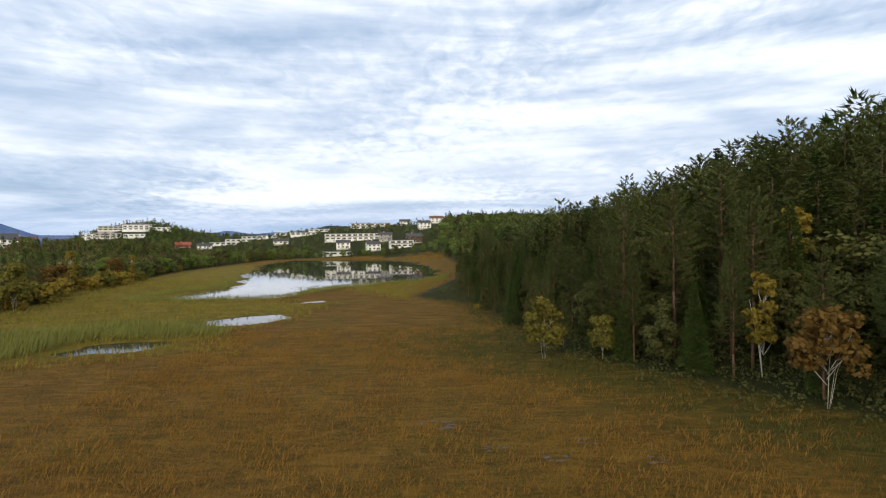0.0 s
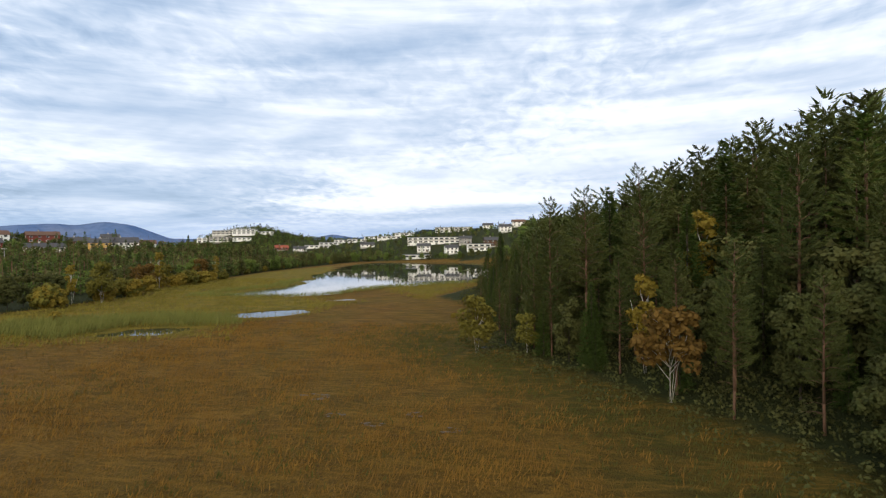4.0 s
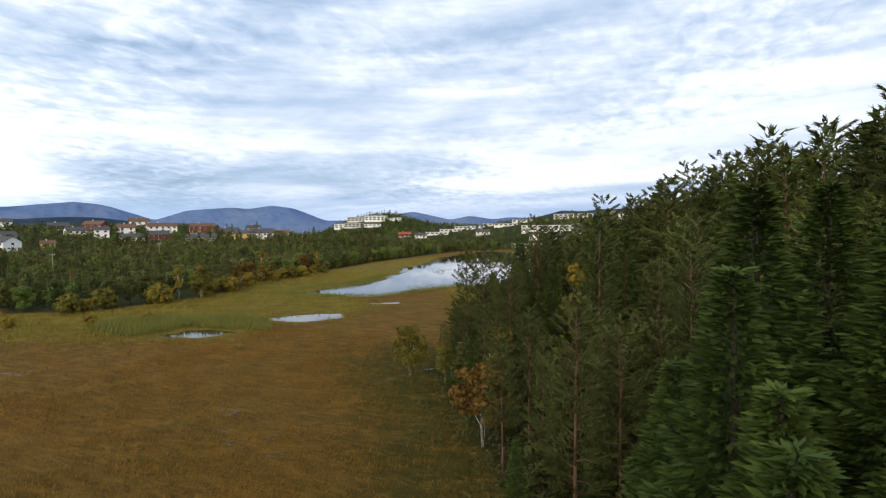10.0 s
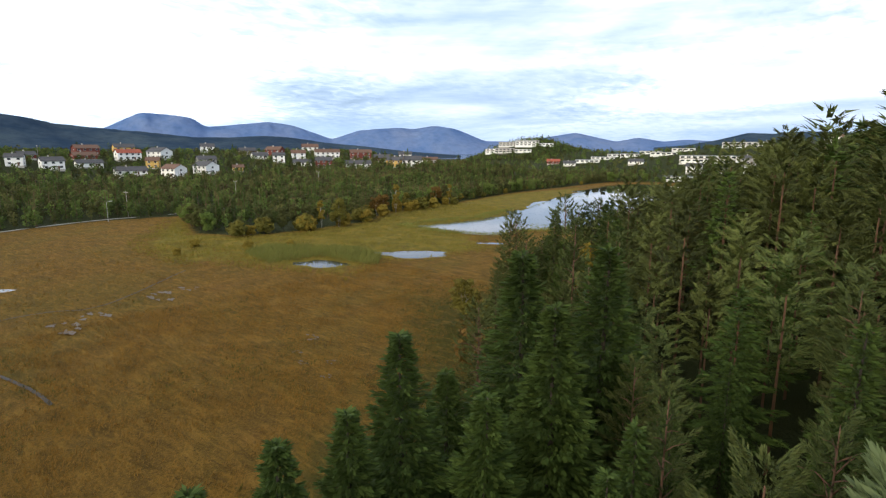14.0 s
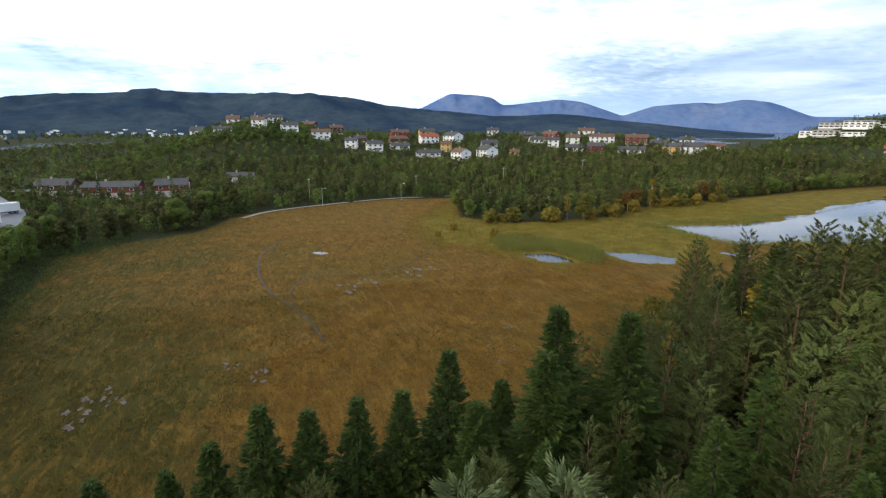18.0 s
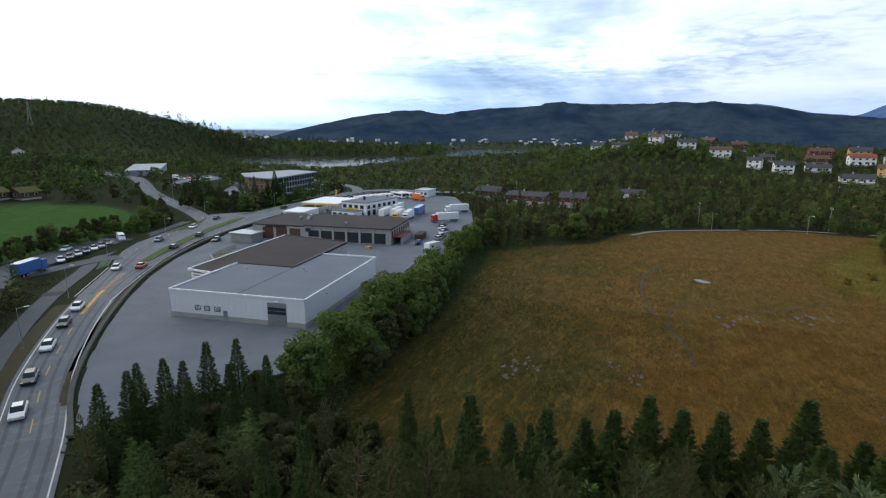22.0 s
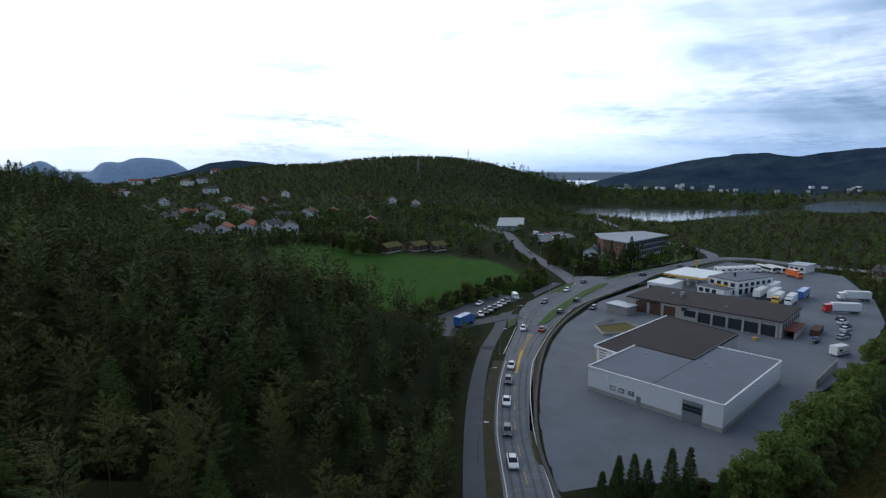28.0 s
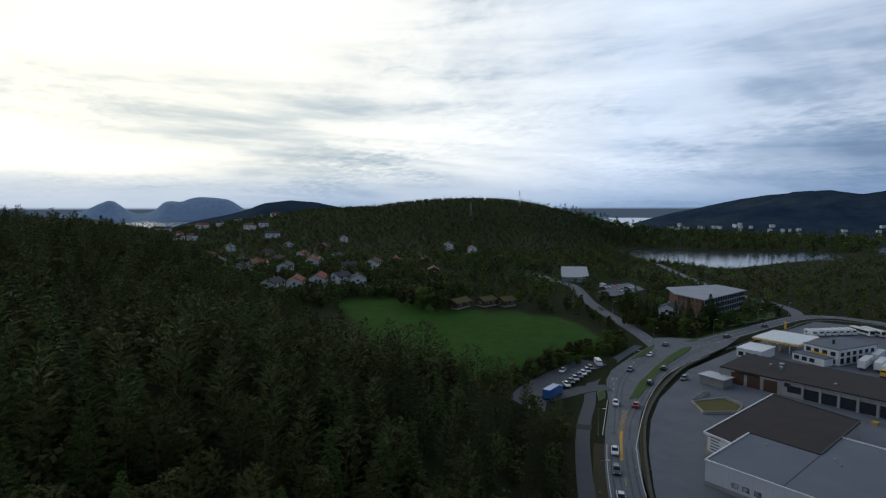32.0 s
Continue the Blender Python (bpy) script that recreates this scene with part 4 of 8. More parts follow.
def make_pine(seed, h=17.0, mat=None, young=False, fine=1.0):
    rng = np.random.default_rng(seed)
    trunk, pts = bent_trunk(rng, h * 0.95, 0.010 * h, 0.010)
    low = 0.10 if young else rng.uniform(0.26, 0.46)
    r = h * (0.17 if young else rng.uniform(0.135, 0.175))
    stems = []
    for k in range(26):
        f = low + (0.9 - low) * k / 26
        a = k * 2.4 + rng.normal(0, 0.4)
        reach = r * (1 - (f - low) / (1 - low)) ** 0.6 * rng.uniform(0.5, 0.9)
        cx, cy = np.interp(f * h, pts[:, 2], pts[:, 0]), np.interp(f * h, pts[:, 2], pts[:, 1])
        stems.append(((cx, cy, f * h), (cx + math.cos(a) * reach, cy + math.sin(a) * reach, f * h + reach * (0.05 + 0.8 * f ** 2)), 0.045))
    for k in range(3 if young else 12):
        f = rng.uniform(0.12, low + 0.05)
        a = rng.uniform(0, 6.28)
        stems.append(((0, 0, f * h), (math.cos(a) * 1.7, math.sin(a) * 1.7, f * h + rng.uniform(-0.3, 0.2)), 0.025))
    v, f = conifer_crown(h, r, rng, True, low, 0.5, 6, 22.0 * fine, 0.38 / fine ** 0.35, 1, pts)
    return ("pine_tree", PINE_BARK, limbs_bm(rng, trunk, stems), v, f, mat or PINE, h)


def make_broad(seed, h=9.0, r=3.2, mat=None, name="deciduous_tree", bark=None, fine=1.0, slim=1.0, stems_n=1, airy=0.0):
    rng = np.random.default_rng(seed)
    stems, centres, radii, trunk = [], [], [], []
    for s in range(stems_n):
        lean = rng.normal(0, 0.09 if stems_n > 1 else 0.02, 2) * h
        top = (lean[0], lean[1], h * 0.72)
        trunk.append(((lean[0] * 0.06, lean[1] * 0.06, -0.5), (lean[0] * 0.4, lean[1] * 0.4, h * 0.34), 0.013 * h / stems_n ** 0.8, 0.009 * h / stems_n ** 0.8))
        trunk.append(((lean[0] * 0.4, lean[1] * 0.4, h * 0.34), top, 0.009 * h / stems_n ** 0.8, 0.003 * h))
    if airy:
        trunk = [(a, b, ra * 0.6, rb * 0.6) for a, b, ra, rb in trunk]
    n = int(26 * slim + 8)
    for k in range(n):
        f = rng.uniform(0.16 + 0.2 * airy, 0.93)
        wide = math.sin(math.pi * min(1, (f - 0.02) / 1.0)) ** 0.55
        a = k * 2.4 + rng.normal(0, 0.3)
        reach = r * slim * wide * rng.uniform(0.3, 0.82)
        c = np.array([math.cos(a) * reach, math.sin(a) * reach, f * h])
        centres.append(c), radii.append(r * rng.uniform(0.22, 0.40))
        if k % 2 == 0:
            stems.append(((0, 0, max(0.2, f - 0.22) * h), c, 0.03))
    count = 88 * fine * (3.2 / r) ** 1.4 * (1 - 0.62 * airy)
    v, f = leafy_crown(centres, radii, count, rng, 0.50 / fine ** 0.4, 0.38 / fine ** 0.4, 0.8, 0.4 + 0.5 * airy)
    return (name, bark or DARK_BARK, limbs_bm(rng, trunk, stems), v, f, mat or BROAD, h)


TEMPLATES = {}


def template(key, made):
    name, bark, bm, v, f, mat, h = made
    TEMPLATES[key] = (name, bm_mesh("trunk", bm, bark, True), mesh_np("crown", v, f, mat), v, f, h)


for k in range(2):
    template(("spruce_hd", k), make_spruce(15 + k, 16.5 + k, 3.3, 2.0))
    template(("young_pine", k), make_pine(31 + k, 11.0, PALE_PINE, True, 3.6))
    template(("olive", k), make_broad(51 + k, 9.5, 3.1, OLIVE, fine=2.2))
for k in range(4):
    template(("pine_hd", k), make_pine(26 + k, 16.0 + 0.6 * k, None, False, 4.5))
    template(("broad", k), make_broad(41 + k, 8.5 + k * 0.5, 3.5 + 0.25 * k, LUSH, fine=1.3))
for k in range(3):
    template(("spruce", k), make_spruce(11 + k, 16 + k, 2.8 + 0.2 * k, 1.2))
for k in range(6):
    template(("pine", k), make_pine(21 + k, 15.0 + k * 0.6, None, k == 5, 1.6))
template(("birch", 0), make_broad(61, 6.6, 2.5, GOLD, "birch_tree", BIRCH_BARK, 1.6, 0.9, 3, 0.7))
template(("birch", 1), make_broad(62, 7.0, 2.3, ORANGE, "birch_tree", BIRCH_BARK, 1.6, 1.0, 4, 0.9))
template(("birch", 2), make_broad(63, 8.5, 1.5, YELLOW, "birch_tree", BIRCH_BARK, 1.6, 0.8, 2, 0.9))
template(("bush", 0), make_broad(71, 3.2, 2.0, YELLOW, "willow_bush", DARK_BARK, 0.8, 1.0, 3))
template(("bush", 1), make_broad(72, 3.6, 2.2, GOLD, "willow_bush", DARK_BARK, 0.8, 1.0, 3))
template(("edge_spruce", 0), make_spruce(19, 12.0, 2.2, 1.6, PINE))
TREE_LABELS = {"edge_spruce": "slim light green spruce at the wood's edge", "spruce": "dark green spruce with drooping layered branches", "spruce_hd": "dark green spruce with drooping layered branches", "pine_hd": "tall pine with reddish trunk and tufted crown", "pine": "tall pine with reddish trunk and tufted crown", "young_pine": "young pine with pale grey-green shoots",
               "broad": "round leafy green tree at the edge of the yard", "olive": "leafy tree turning olive and brown", "birch": "thin birch with white stems and autumn leaves", "bush": "low willow bush in autumn colours on wet ground"}


def plant(kind, k, x, y, size=1.0, spin=None, label="", group="", z=None, wide=1.0):
    name, trunk, crown, _, _, h = TEMPLATES[(kind, k)]
    spin = RNG.uniform(0, 360) if spin is None else spin
    at = pose(x, y, ground_z(x, y) if z is None else z, 0, 0, spin) @ Matrix.Diagonal((size * wide, size * wide, size, 1))
    root = thing(name, label or TREE_LABELS[kind], "bush" if kind == "bush" else "tree", group or {"bush": "willow bushes on the bog"}.get(kind, "trees of the wood"), at=at)
    part("trunk", trunk, None, root)
    part("crown", crown, None, root)
    return root


def low_tree(kind, seed, fine=1.0):
    """A lighter tree for the mass of the wood: fewer, larger shoots."""
    rng = np.random.default_rng(seed)
    grow = fine ** 0.45
    # in dense stands only the upper crown keeps its needles
    low = rng.uniform(0.36, 0.5) if fine > 1.5 else rng.uniform(0.14, 0.3)
    if kind == "spruce":
        return conifer_crown(15.0, 2.4, rng, False, min(low, 0.3) if fine > 1.5 else 0.06, 0.7, 6, 5.0 * fine, 0.75 / grow, 0)
    if kind == "pine":
        return conifer_crown(14.6 + (seed % 3) * 0.8, 2.4 + 0.2 * (seed % 2), rng, True, low, 0.7, 5, 6.0 * fine, 0.75 / grow, 0)
    n = 13
    a, q = rng.uniform(0, 6.28, n), rng.uniform(0.1, 1.0, n) ** 0.6
    zs = np.linspace(1.5, 7.6, n)
    cs = [np.array([math.cos(a[k]) * 1.8 * q[k], math.sin(a[k]) * 1.8 * q[k], zs[k]]) for k in range(n)]
    return leafy_crown(cs, list(rng.uniform(1.05, 1.6, n)), 11.0 * fine, rng, 0.95 / grow, 0.7 / grow, 0.85, 0.4)


def woods(name, label, mats, spots, sizes, kinds, fine=1.0, wide=1.0):
    """Many far trees in one object: spots (n, 2), sizes, kinds by name."""
    lows = {k: [low_tree(k, 100 + s, fine) for s in range(5)] for k in ("spruce", "pine", "broad")}
    allv, allf, allm, off = [], [], [], 0
    z = lift(spots[:, 0], spots[:, 1])
    for i, (x, y) in enumerate(spots):
        v, f = lows["broad" if mats["pine"] is BROAD and kinds[i] == "pine" else kinds[i]][i % 5]
        a = i * 1.7
        s = sizes[i]
        c, sn = math.cos(a) * s * wide, math.sin(a) * s * wide
        w = np.empty_like(v)
        w[:, 0], w[:, 1], w[:, 2] = v[:, 0] * c - v[:, 1] * sn + x, v[:, 0] * sn + v[:, 1] * c + y, v[:, 2] * s + z[i]
        stem = np.array([(0.15 * s * math.cos(q), 0.15 * s * math.sin(q), -0.5) for q in (0, 2.1, 4.2)] + [(0.06 * s * math.cos(q), 0.06 * s * math.sin(q), (12.5 if kinds[i] != "broad" else 5.5) * s) for q in (0, 2.1, 4.2)]) + np.array([x, y, z[i]])
        sides = np.array([(0, 1, 4), (0, 4, 3), (1, 2, 5), (1, 5, 4), (2, 0, 3), (2, 3, 5)])
        allv.append(np.vstack([w, stem])), allf.append(np.vstack([f, sides + len(v)]) + off)
        allm.append(np.concatenate([np.full(len(f), list(mats).index(kinds[i])), np.full(6, len(mats))]).astype(np.int32))
        off += len(v) + 6
    me = mesh_np(name, np.vstack(allv), np.vstack(allf), list(mats.values()) + [PINE_BARK])
    me.polygons.foreach_set("material_index", np.concatenate(allm))
    shade = np.random.default_rng(len(spots)).uniform(-0.5, 0.75, len(spots))
    me.attributes.new("tone", "FLOAT", "POINT").data.foreach_set("value", np.repeat(shade, [len(v) for v in allv]).astype(np.float32))
    return tagged(new(name, me), label, "woods", kind="stuff")


def scatter(x0, x1, y0, y1, step, seed):
    rng = np.random.default_rng(seed)
    X, Y = np.meshgrid(np.arange(x0, x1, step), np.arange(y0, y1, step))
    p = np.stack([X.ravel(), Y.ravel()], 1) + rng.uniform(-0.42, 0.42, (X.size, 2)) * step
    return p, rng


def clear_of_roads(p, gap=3.0):
    ok = signed(YARD_AREA, p[:, 0], p[:, 1]) > 2.0
    for line, half in ROAD_LINES:
        ok &= edge_distance([tuple(v) for v in line], p[:, 0], p[:, 1], False)[0] > half + gap
    return ok


# wood east of the bog: single trees near the edge and below the flight, one mass behind
CAMERA_LINE = [(-1, -1), (30, -7), (58, -4), (82, 0), (98, -5), (118, -17), (128, -27)]
p, rng = scatter(5, 170, -58, 300, 3.9, 5)
s = p[:, 0] - np.interp(p[:, 1], EDGE_Y, EDGE_X)
keep = (s > 1.5) & clear_of_roads(p) & (p[:, 1] > -52) & (signed(BOG, p[:, 0], p[:, 1]) > 1.0) & ~((p[:, 0] < 49.5) & (p[:, 1] > -34) & (p[:, 1] < 24)) & ~((p[:, 0] < 53.8) & (p[:, 1] > 2) & (p[:, 1] < 16))
p, s = p[keep], s[keep]
cd = edge_distance(CAMERA_LINE, p[:, 0], p[:, 1], False)
rank = np.minimum(cd * 0.8, s + 8) + 0.04 * np.abs(p[:, 1] - 15)
close = np.zeros(len(p), bool)
close[np.argsort(rank)[:500]] = True
SLOPE = ([], [], [])
near_spots, near_sizes, near_kinds, far_spots, far_sizes, far_kinds = [], [], [], [], [], []
for i in range(len(p)):
    x, y = p[i]
    q = rng.uniform()
    kind = "pine" if q < 0.66 else ("spruce" if q < 0.84 else "olive")
    if y < -20:
        kind = "olive" if q < 0.5 else ("spruce" if q < 0.75 else "pine")
    if s[i] < 5:
        kind = "olive" if q < 0.45 else ("spruce" if q < 0.62 else "pine")
    if x < 57 and 0 < y < 24:
        kind = "spruce" if q < 0.6 else "pine"
    size = rng.uniform(0.8, 1.12) * (0.7 if s[i] < 5 else 1.0) * (1 - 0.28 * float(sstep(60, 140, y))) * (0.72 if y < -20 else 1.0) * (0.94 + 0.12 * float(sstep(12, 50, s[i]))) * (0.74 if 60 < y < 130 and s[i] < 12 else 1.0) * (0.8 if 49 < x < 72 and 10 < y < 50 else 1.0)
    if x < 62 and -20 < y < -3:
        size *= 0.62
    gz = ground_z(x, y)
    eye = np.interp(x, [0, 30, 58, 82, 98, 118, 128], [12.9, 14.5, 24.5, 35, 41.5, 54, 62])
    if cd[i] < 28 and kind == "olive" and y > -22:
        kind = "pine"
    if cd[i] < 24:
        # crowns stay well below the flight
        tall = {"pine": 17.5, "spruce": 17, "olive": 9.5}[kind]
        size = min(size, max(0.25, (eye - 6.5 + 0.3 * max(0.0, cd[i] - 8) - gz) / tall))
    if close[i]:
        hd = cd[i] < 13 and 38 < x < 88 and kind != "olive"
        key = kind + "_hd" if hd else kind
        n = {"pine": 6, "spruce": 3, "olive": 2}[kind] if not hd else {"pine": 4, "spruce": 2}[kind]
        plant(key, int(rng.integers(n)), x, y, size, z=gz)
    else:
        group = SLOPE if cd[i] < 38 else ((near_spots, near_sizes, near_kinds) if cd[i] < 120 and s[i] < 42 and y < 110 else (far_spots, far_sizes, far_kinds))
        group[0].append((x, y)), group[1].append(size * 1.05), group[2].append({"olive": "broad"}.get(kind, kind))
# the row of spruces along the bog
for y, top in ((18.4, 21.9), (10.8, 18.1), (7.4, 16.1), (4.5, 16.0), (1.4, 15.8), (-1.4, 16.4), (-4.3, 15.3), (-6.9, 13.7), (-10.5, 14.0), (-14, 13.2), (-18.5, 13.8)):
    x = 46.5 + 0.8 * math.sin(y * 2.1)
    gz = ground_z(x, y)
    plant("spruce_hd" if y > -8 else "spruce", int(abs(y) * 7) % 2, x, y, (top - gz) / 16.8, label="dark spruce in the row along the bog", group="spruces along the bog", wide=1.3)
for x, y, top in ((50.5, 11.0, 17.7), (50.8, 15.5, 20.4), (50.0, 22.0, 22.0), (44.5, 15.5, 15.5)):
    plant("spruce_hd", int(x) % 2, x, y, (top - ground_z(x, y)) / 16.8, group="spruces along the bog", wide=1.3)
for x, y, top in ((64.7, 8.2, 23.0), (66.6, 8.4, 23.2), (62.6, 5.6, 22.0), (70.2, 10.0, 23.0)):
    plant("young_pine", int(x) % 2, x, y, (top - ground_z(x, y)) / 11.3)


# hill south-east of the road
p, rng = scatter(0, 260, -440, 10, 4.2, 6)
u = p[:, 0] - np.interp(p[:, 1], ROAD_Y, ROAD_X)
keep = (u > 3) & clear_of_roads(p, 3.0) & (signed(FIELD, p[:, 0], p[:, 1]) > 4) & ~((p[:, 1] < -315) & (p[:, 0] < 75))
keep &= (edge_distance(CAMERA_LINE, p[:, 0], p[:, 1], False) < 85) | (rng.uniform(size=len(p)) < 0.62)
p = p[keep]
cd = edge_distance(CAMERA_LINE, p[:, 0], p[:, 1], False)
for (x, y), c in zip(p, cd):
    q = rng.uniform()
    group = SLOPE if c < 38 else ((near_spots, near_sizes, near_kinds) if c < 72 else (far_spots, far_sizes, far_kinds))
    group[0].append((x, y)), group[1].append(rng.uniform(0.62, 0.98) * (0.72 + 0.28 * float(sstep(10, 70, x - np.interp(y, ROAD_Y, ROAD_X))))), group[2].append("pine" if q < 0.4 else ("spruce" if q < 0.54 else "broad"))
WOOD_MATS = {"pine": PINE, "spruce": SPRUCE, "broad": OLIVE}
woods("wooded_slope", "dense dark wood of pine, spruce and birch on the slope", WOOD_MATS, np.array(near_spots), near_sizes, near_kinds, 6.0, 1.25)
woods("wooded_bank", "dense wood of pine, spruce and birch below the flight", WOOD_MATS, np.array(SLOPE[0]), SLOPE[1], SLOPE[2], 6.0, 1.4)
woods("wooded_hillside", "dense dark wood of pine, spruce and birch on the far hillside", WOOD_MATS, np.array(far_spots), far_sizes, far_kinds, 0.5, 1.25)

# undergrowth at the wood's foot
def low_growth(name, label, spots, mat, count, leaf_len, leaf_w, r, seed):
    rng = np.random.default_rng(seed)
    z = lift(spots[:, 0], spots[:, 1])
    centres = [np.array([x, y, zz + 0.25 * rr]) for (x, y), zz, rr in zip(spots, z, r)]
    v, f = leafy_crown(centres, r, count, rng, leaf_len, leaf_w, 0.8, 0.5)
    return tagged(new(name, mesh_np(name, v, f, mat)), label, "undergrowth", kind="stuff")


p, rng = scatter(0, 60, -50, 130, 1.5, 15)
s = p[:, 0] - np.interp(p[:, 1], EDGE_Y, EDGE_X)
p = p[(s > -3.5 + 3.0 * wave(p[:, 0], p[:, 1], 3.0)) & (s < 13) & (rng.uniform(size=len(p)) < 0.9)]
low_growth("undergrowth", "low green shrubs and bracken at the foot of the wood", p, OLIVE, 46, 0.30, 0.20, rng.uniform(0.45, 0.9, len(p)) * (1 + 0.6 * sstep(0, 6, p[:, 0] - np.interp(p[:, 1], EDGE_Y, EDGE_X))), 16)
p, rng = scatter(5, 60, -10, 125, 6.5, 19)
s = p[:, 0] - np.interp(p[:, 1], EDGE_Y, EDGE_X)
for x, y in p[(s > 0.5) & (s < 12)]:
    plant("spruce", int(rng.integers(3)), x, y, rng.uniform(0.25, 0.5), label="young spruce among shrubs at the wood's foot", group="young spruces")
p, rng = scatter(-110, 45, -56, -38, 1.7, 17)
p = p[(signed(BOG, p[:, 0], p[:, 1]) > -3) & (signed(YARD_AREA, p[:, 0], p[:, 1]) > 1.5)]
low_growth("hedge_undergrowth", "low shrubs under the trees beside the yard", p, BROAD, 24, 0.36, 0.24, rng.uniform(0.5, 1.3, len(p)), 18)

# leafy hedge of trees between bog and yard
def row(points, step, kinds, seed, size=(0.8, 1.15), wob=1.2, label="", group="trees along the yard", wide=1.0):
    rng = np.random.default_rng(seed)
    for x, y, _ in spline([(a, b, 0) for a, b in points], step)[:: 1]:
        kind, n = kinds[int(rng.integers(len(kinds)))]
        xx, yy = x + rng.normal(0, wob), y + rng.normal(0, wob)
        if signed(YARD_AREA, np.array([xx]), np.array([yy]))[0] < 1.5:
            continue
        plant(kind, int(rng.integers(n)), xx, yy, rng.uniform(*size), label=label, group=group, wide=wide)


row([(30, -46), (12, -48), (-10, -49), (-28, -52)], 4.6, [("broad", 4)], 3, (1.05, 1.4), 0.8, "full round leafy green tree beside the yard")
row([(24, -43), (6, -44.5), (-18, -46)], 4.4, [("broad", 4), ("broad", 4), ("olive", 2)], 4, (0.75, 1.0), 0.8)
row([(-28, -50), (-60, -54), (-84, -57), (-106, -60)], 4.6, [("broad", 4), ("olive", 2)], 5, (0.75, 1.05), 1.0)
row([(-82, -55), (-100, -45), (-112, -28), (-135, -17), (-150, -10)], 4.5, [("broad", 4), ("olive", 2), ("olive", 2)], 6, (0.7, 1.1), 2.0)
row([(57, -56), (51, -59), (46, -57)], 2.7, [("spruce", 3)], 14, (0.6, 0.74), 0.7, wide=1.15, group="spruces at the yard's corner")
row([(58, -50), (48, -52), (37, -51)], 2.7, [("spruce", 3), ("spruce", 3), ("olive", 2)], 7, (0.6, 0.76), 1.0, wide=1.15, group="spruces at the yard's corner")
row([(58, -45), (50, -46), (36, -47)], 3.0, [("spruce", 3), ("olive", 2)], 8, (0.55, 0.7), 1.2, wide=1.2, group="spruces at the yard's corner")
row([(42, -41), (43, -31), (44, -21), (44.5, -11)], 2.8, [("olive", 2), ("olive", 2), ("spruce", 3)], 34, (0.4, 0.62), 1.4, "low leafy tree between spruces at the bog's edge", "trees of the wood")
row([(50, -43), (51, -31), (51, -19), (51, -8)], 2.8, [("olive", 2)], 35, (0.5, 0.78), 1.4, "leafy tree turning brown below the flight", "trees of the wood")
# trees between the meadow and the road
row([(33, -174), (10, -170), (-14, -173), (-32, -178), (-64, -183), (-78, -193)], 3.6, [("olive", 2), ("broad", 4), ("olive", 2)], 22, (0.5, 0.8), 1.0, "leafy tree between meadow and car park", "trees by the meadow")
row([(34, -168), (20, -162), (8, -166), (-44, -176), (-62, -178), (-74, -186)], 3.8, [("olive", 2), ("broad", 4)], 23, (0.4, 0.65), 1.0, "leafy tree between meadow and car park", "trees by the meadow")
row([(-84, -200), (-92, -216), (-100, -232), (-110, -250)], 4.2, [("olive", 2), ("broad", 4)], 24, (0.35, 0.7), 1.2, "leafy tree along the side road", "trees by the meadow")
row([(-122, -205), (-128, -215), (-120, -222), (-132, -232), (-140, -240)], 3.8, [("olive", 2), ("spruce", 3)], 25, (0.45, 0.7), 1.5, "tree behind the junction", "trees by the meadow")
p, rng = scatter(0, 150, -165, 20, 2.0, 26)
u = p[:, 0] - np.interp(p[:, 1], ROAD_Y, ROAD_X)
p = p[(u > 2) & (u < 22) & clear_of_roads(p, 1.6)]
low_growth("roadside_shrubs", "low dark shrubs on the bank above the path", p, OLIVE, 16, 0.42, 0.28, rng.uniform(0.7, 1.7, len(p)), 27)
# birches and willows on the bog
for x, y, sz in ((21.4, 59, 0.95), (24.4, 56.5, 1.0), (18.5, 68.5, 0.95), (30.5, 50, 0.9), (14.5, 78, 0.85), (36, 43, 0.9), (40, 33, 0.85)):
    plant("edge_spruce", 0, x, y, sz)
plant("birch", 0, 10.7, 58.0, 1.0, 20, "three-stemmed birch with olive autumn leaves on the bog")
plant("birch", 1, 28.0, 39.5, 1.15, 60, "birch with rust-coloured leaves and pale stems by the wood")
plant("birch", 0, 16.5, 56.5, 0.7, 100, "small birch with thin olive leaves by the wood")
plant("birch", 2, 27.5, 46.5, 1.1, 10, "leaning birch with yellow leaves by the wood")
plant("birch", 2, 34.0, 52.0, 1.4, 10, "tall birch with yellow leaves before dark pines")
row([(-92, 79), (-87, 95), (-90, 124), (-104, 145), (-109, 166), (-112, 200)], 3.2, [("bush", 1), ("bush", 2), ("bush", 2), ("birch", 3)], 9, (0.9, 1.5), 3.0, group="willow bushes on the bog")
row([(-96, 80), (-93, 98), (-97, 124), (-112, 150)], 4.5, [("olive", 2), ("pine", 6), ("olive", 2)], 10, (0.55, 0.8), 2.0, group="trees of the copse")
row([(-150, 84), (-125, 76), (-106, 72)], 4.5, [("olive", 2), ("broad", 4)], 12, (0.6, 0.9), 1.8, group="trees of the copse")
row([(-118, 170), (-120, 215), (-134, 280), (-140, 350), (-135, 425)], 7.0, [("olive", 2), ("broad", 4), ("bush", 2)], 11, (0.7, 1.0), 2.0, group="trees along the lake")
for x, y, k, sz in ((-70, 66, 0, 0.8), (-66, 76, 0, 0.6), (-84, 58, 0, 0.7), (-76, 50, 0, 0.6), (6, 98, 0, 0.35), (3, 88, 0, 0.25), (-24, 62, 0, 0.2)):
    plant("bush", k, x, y, sz)

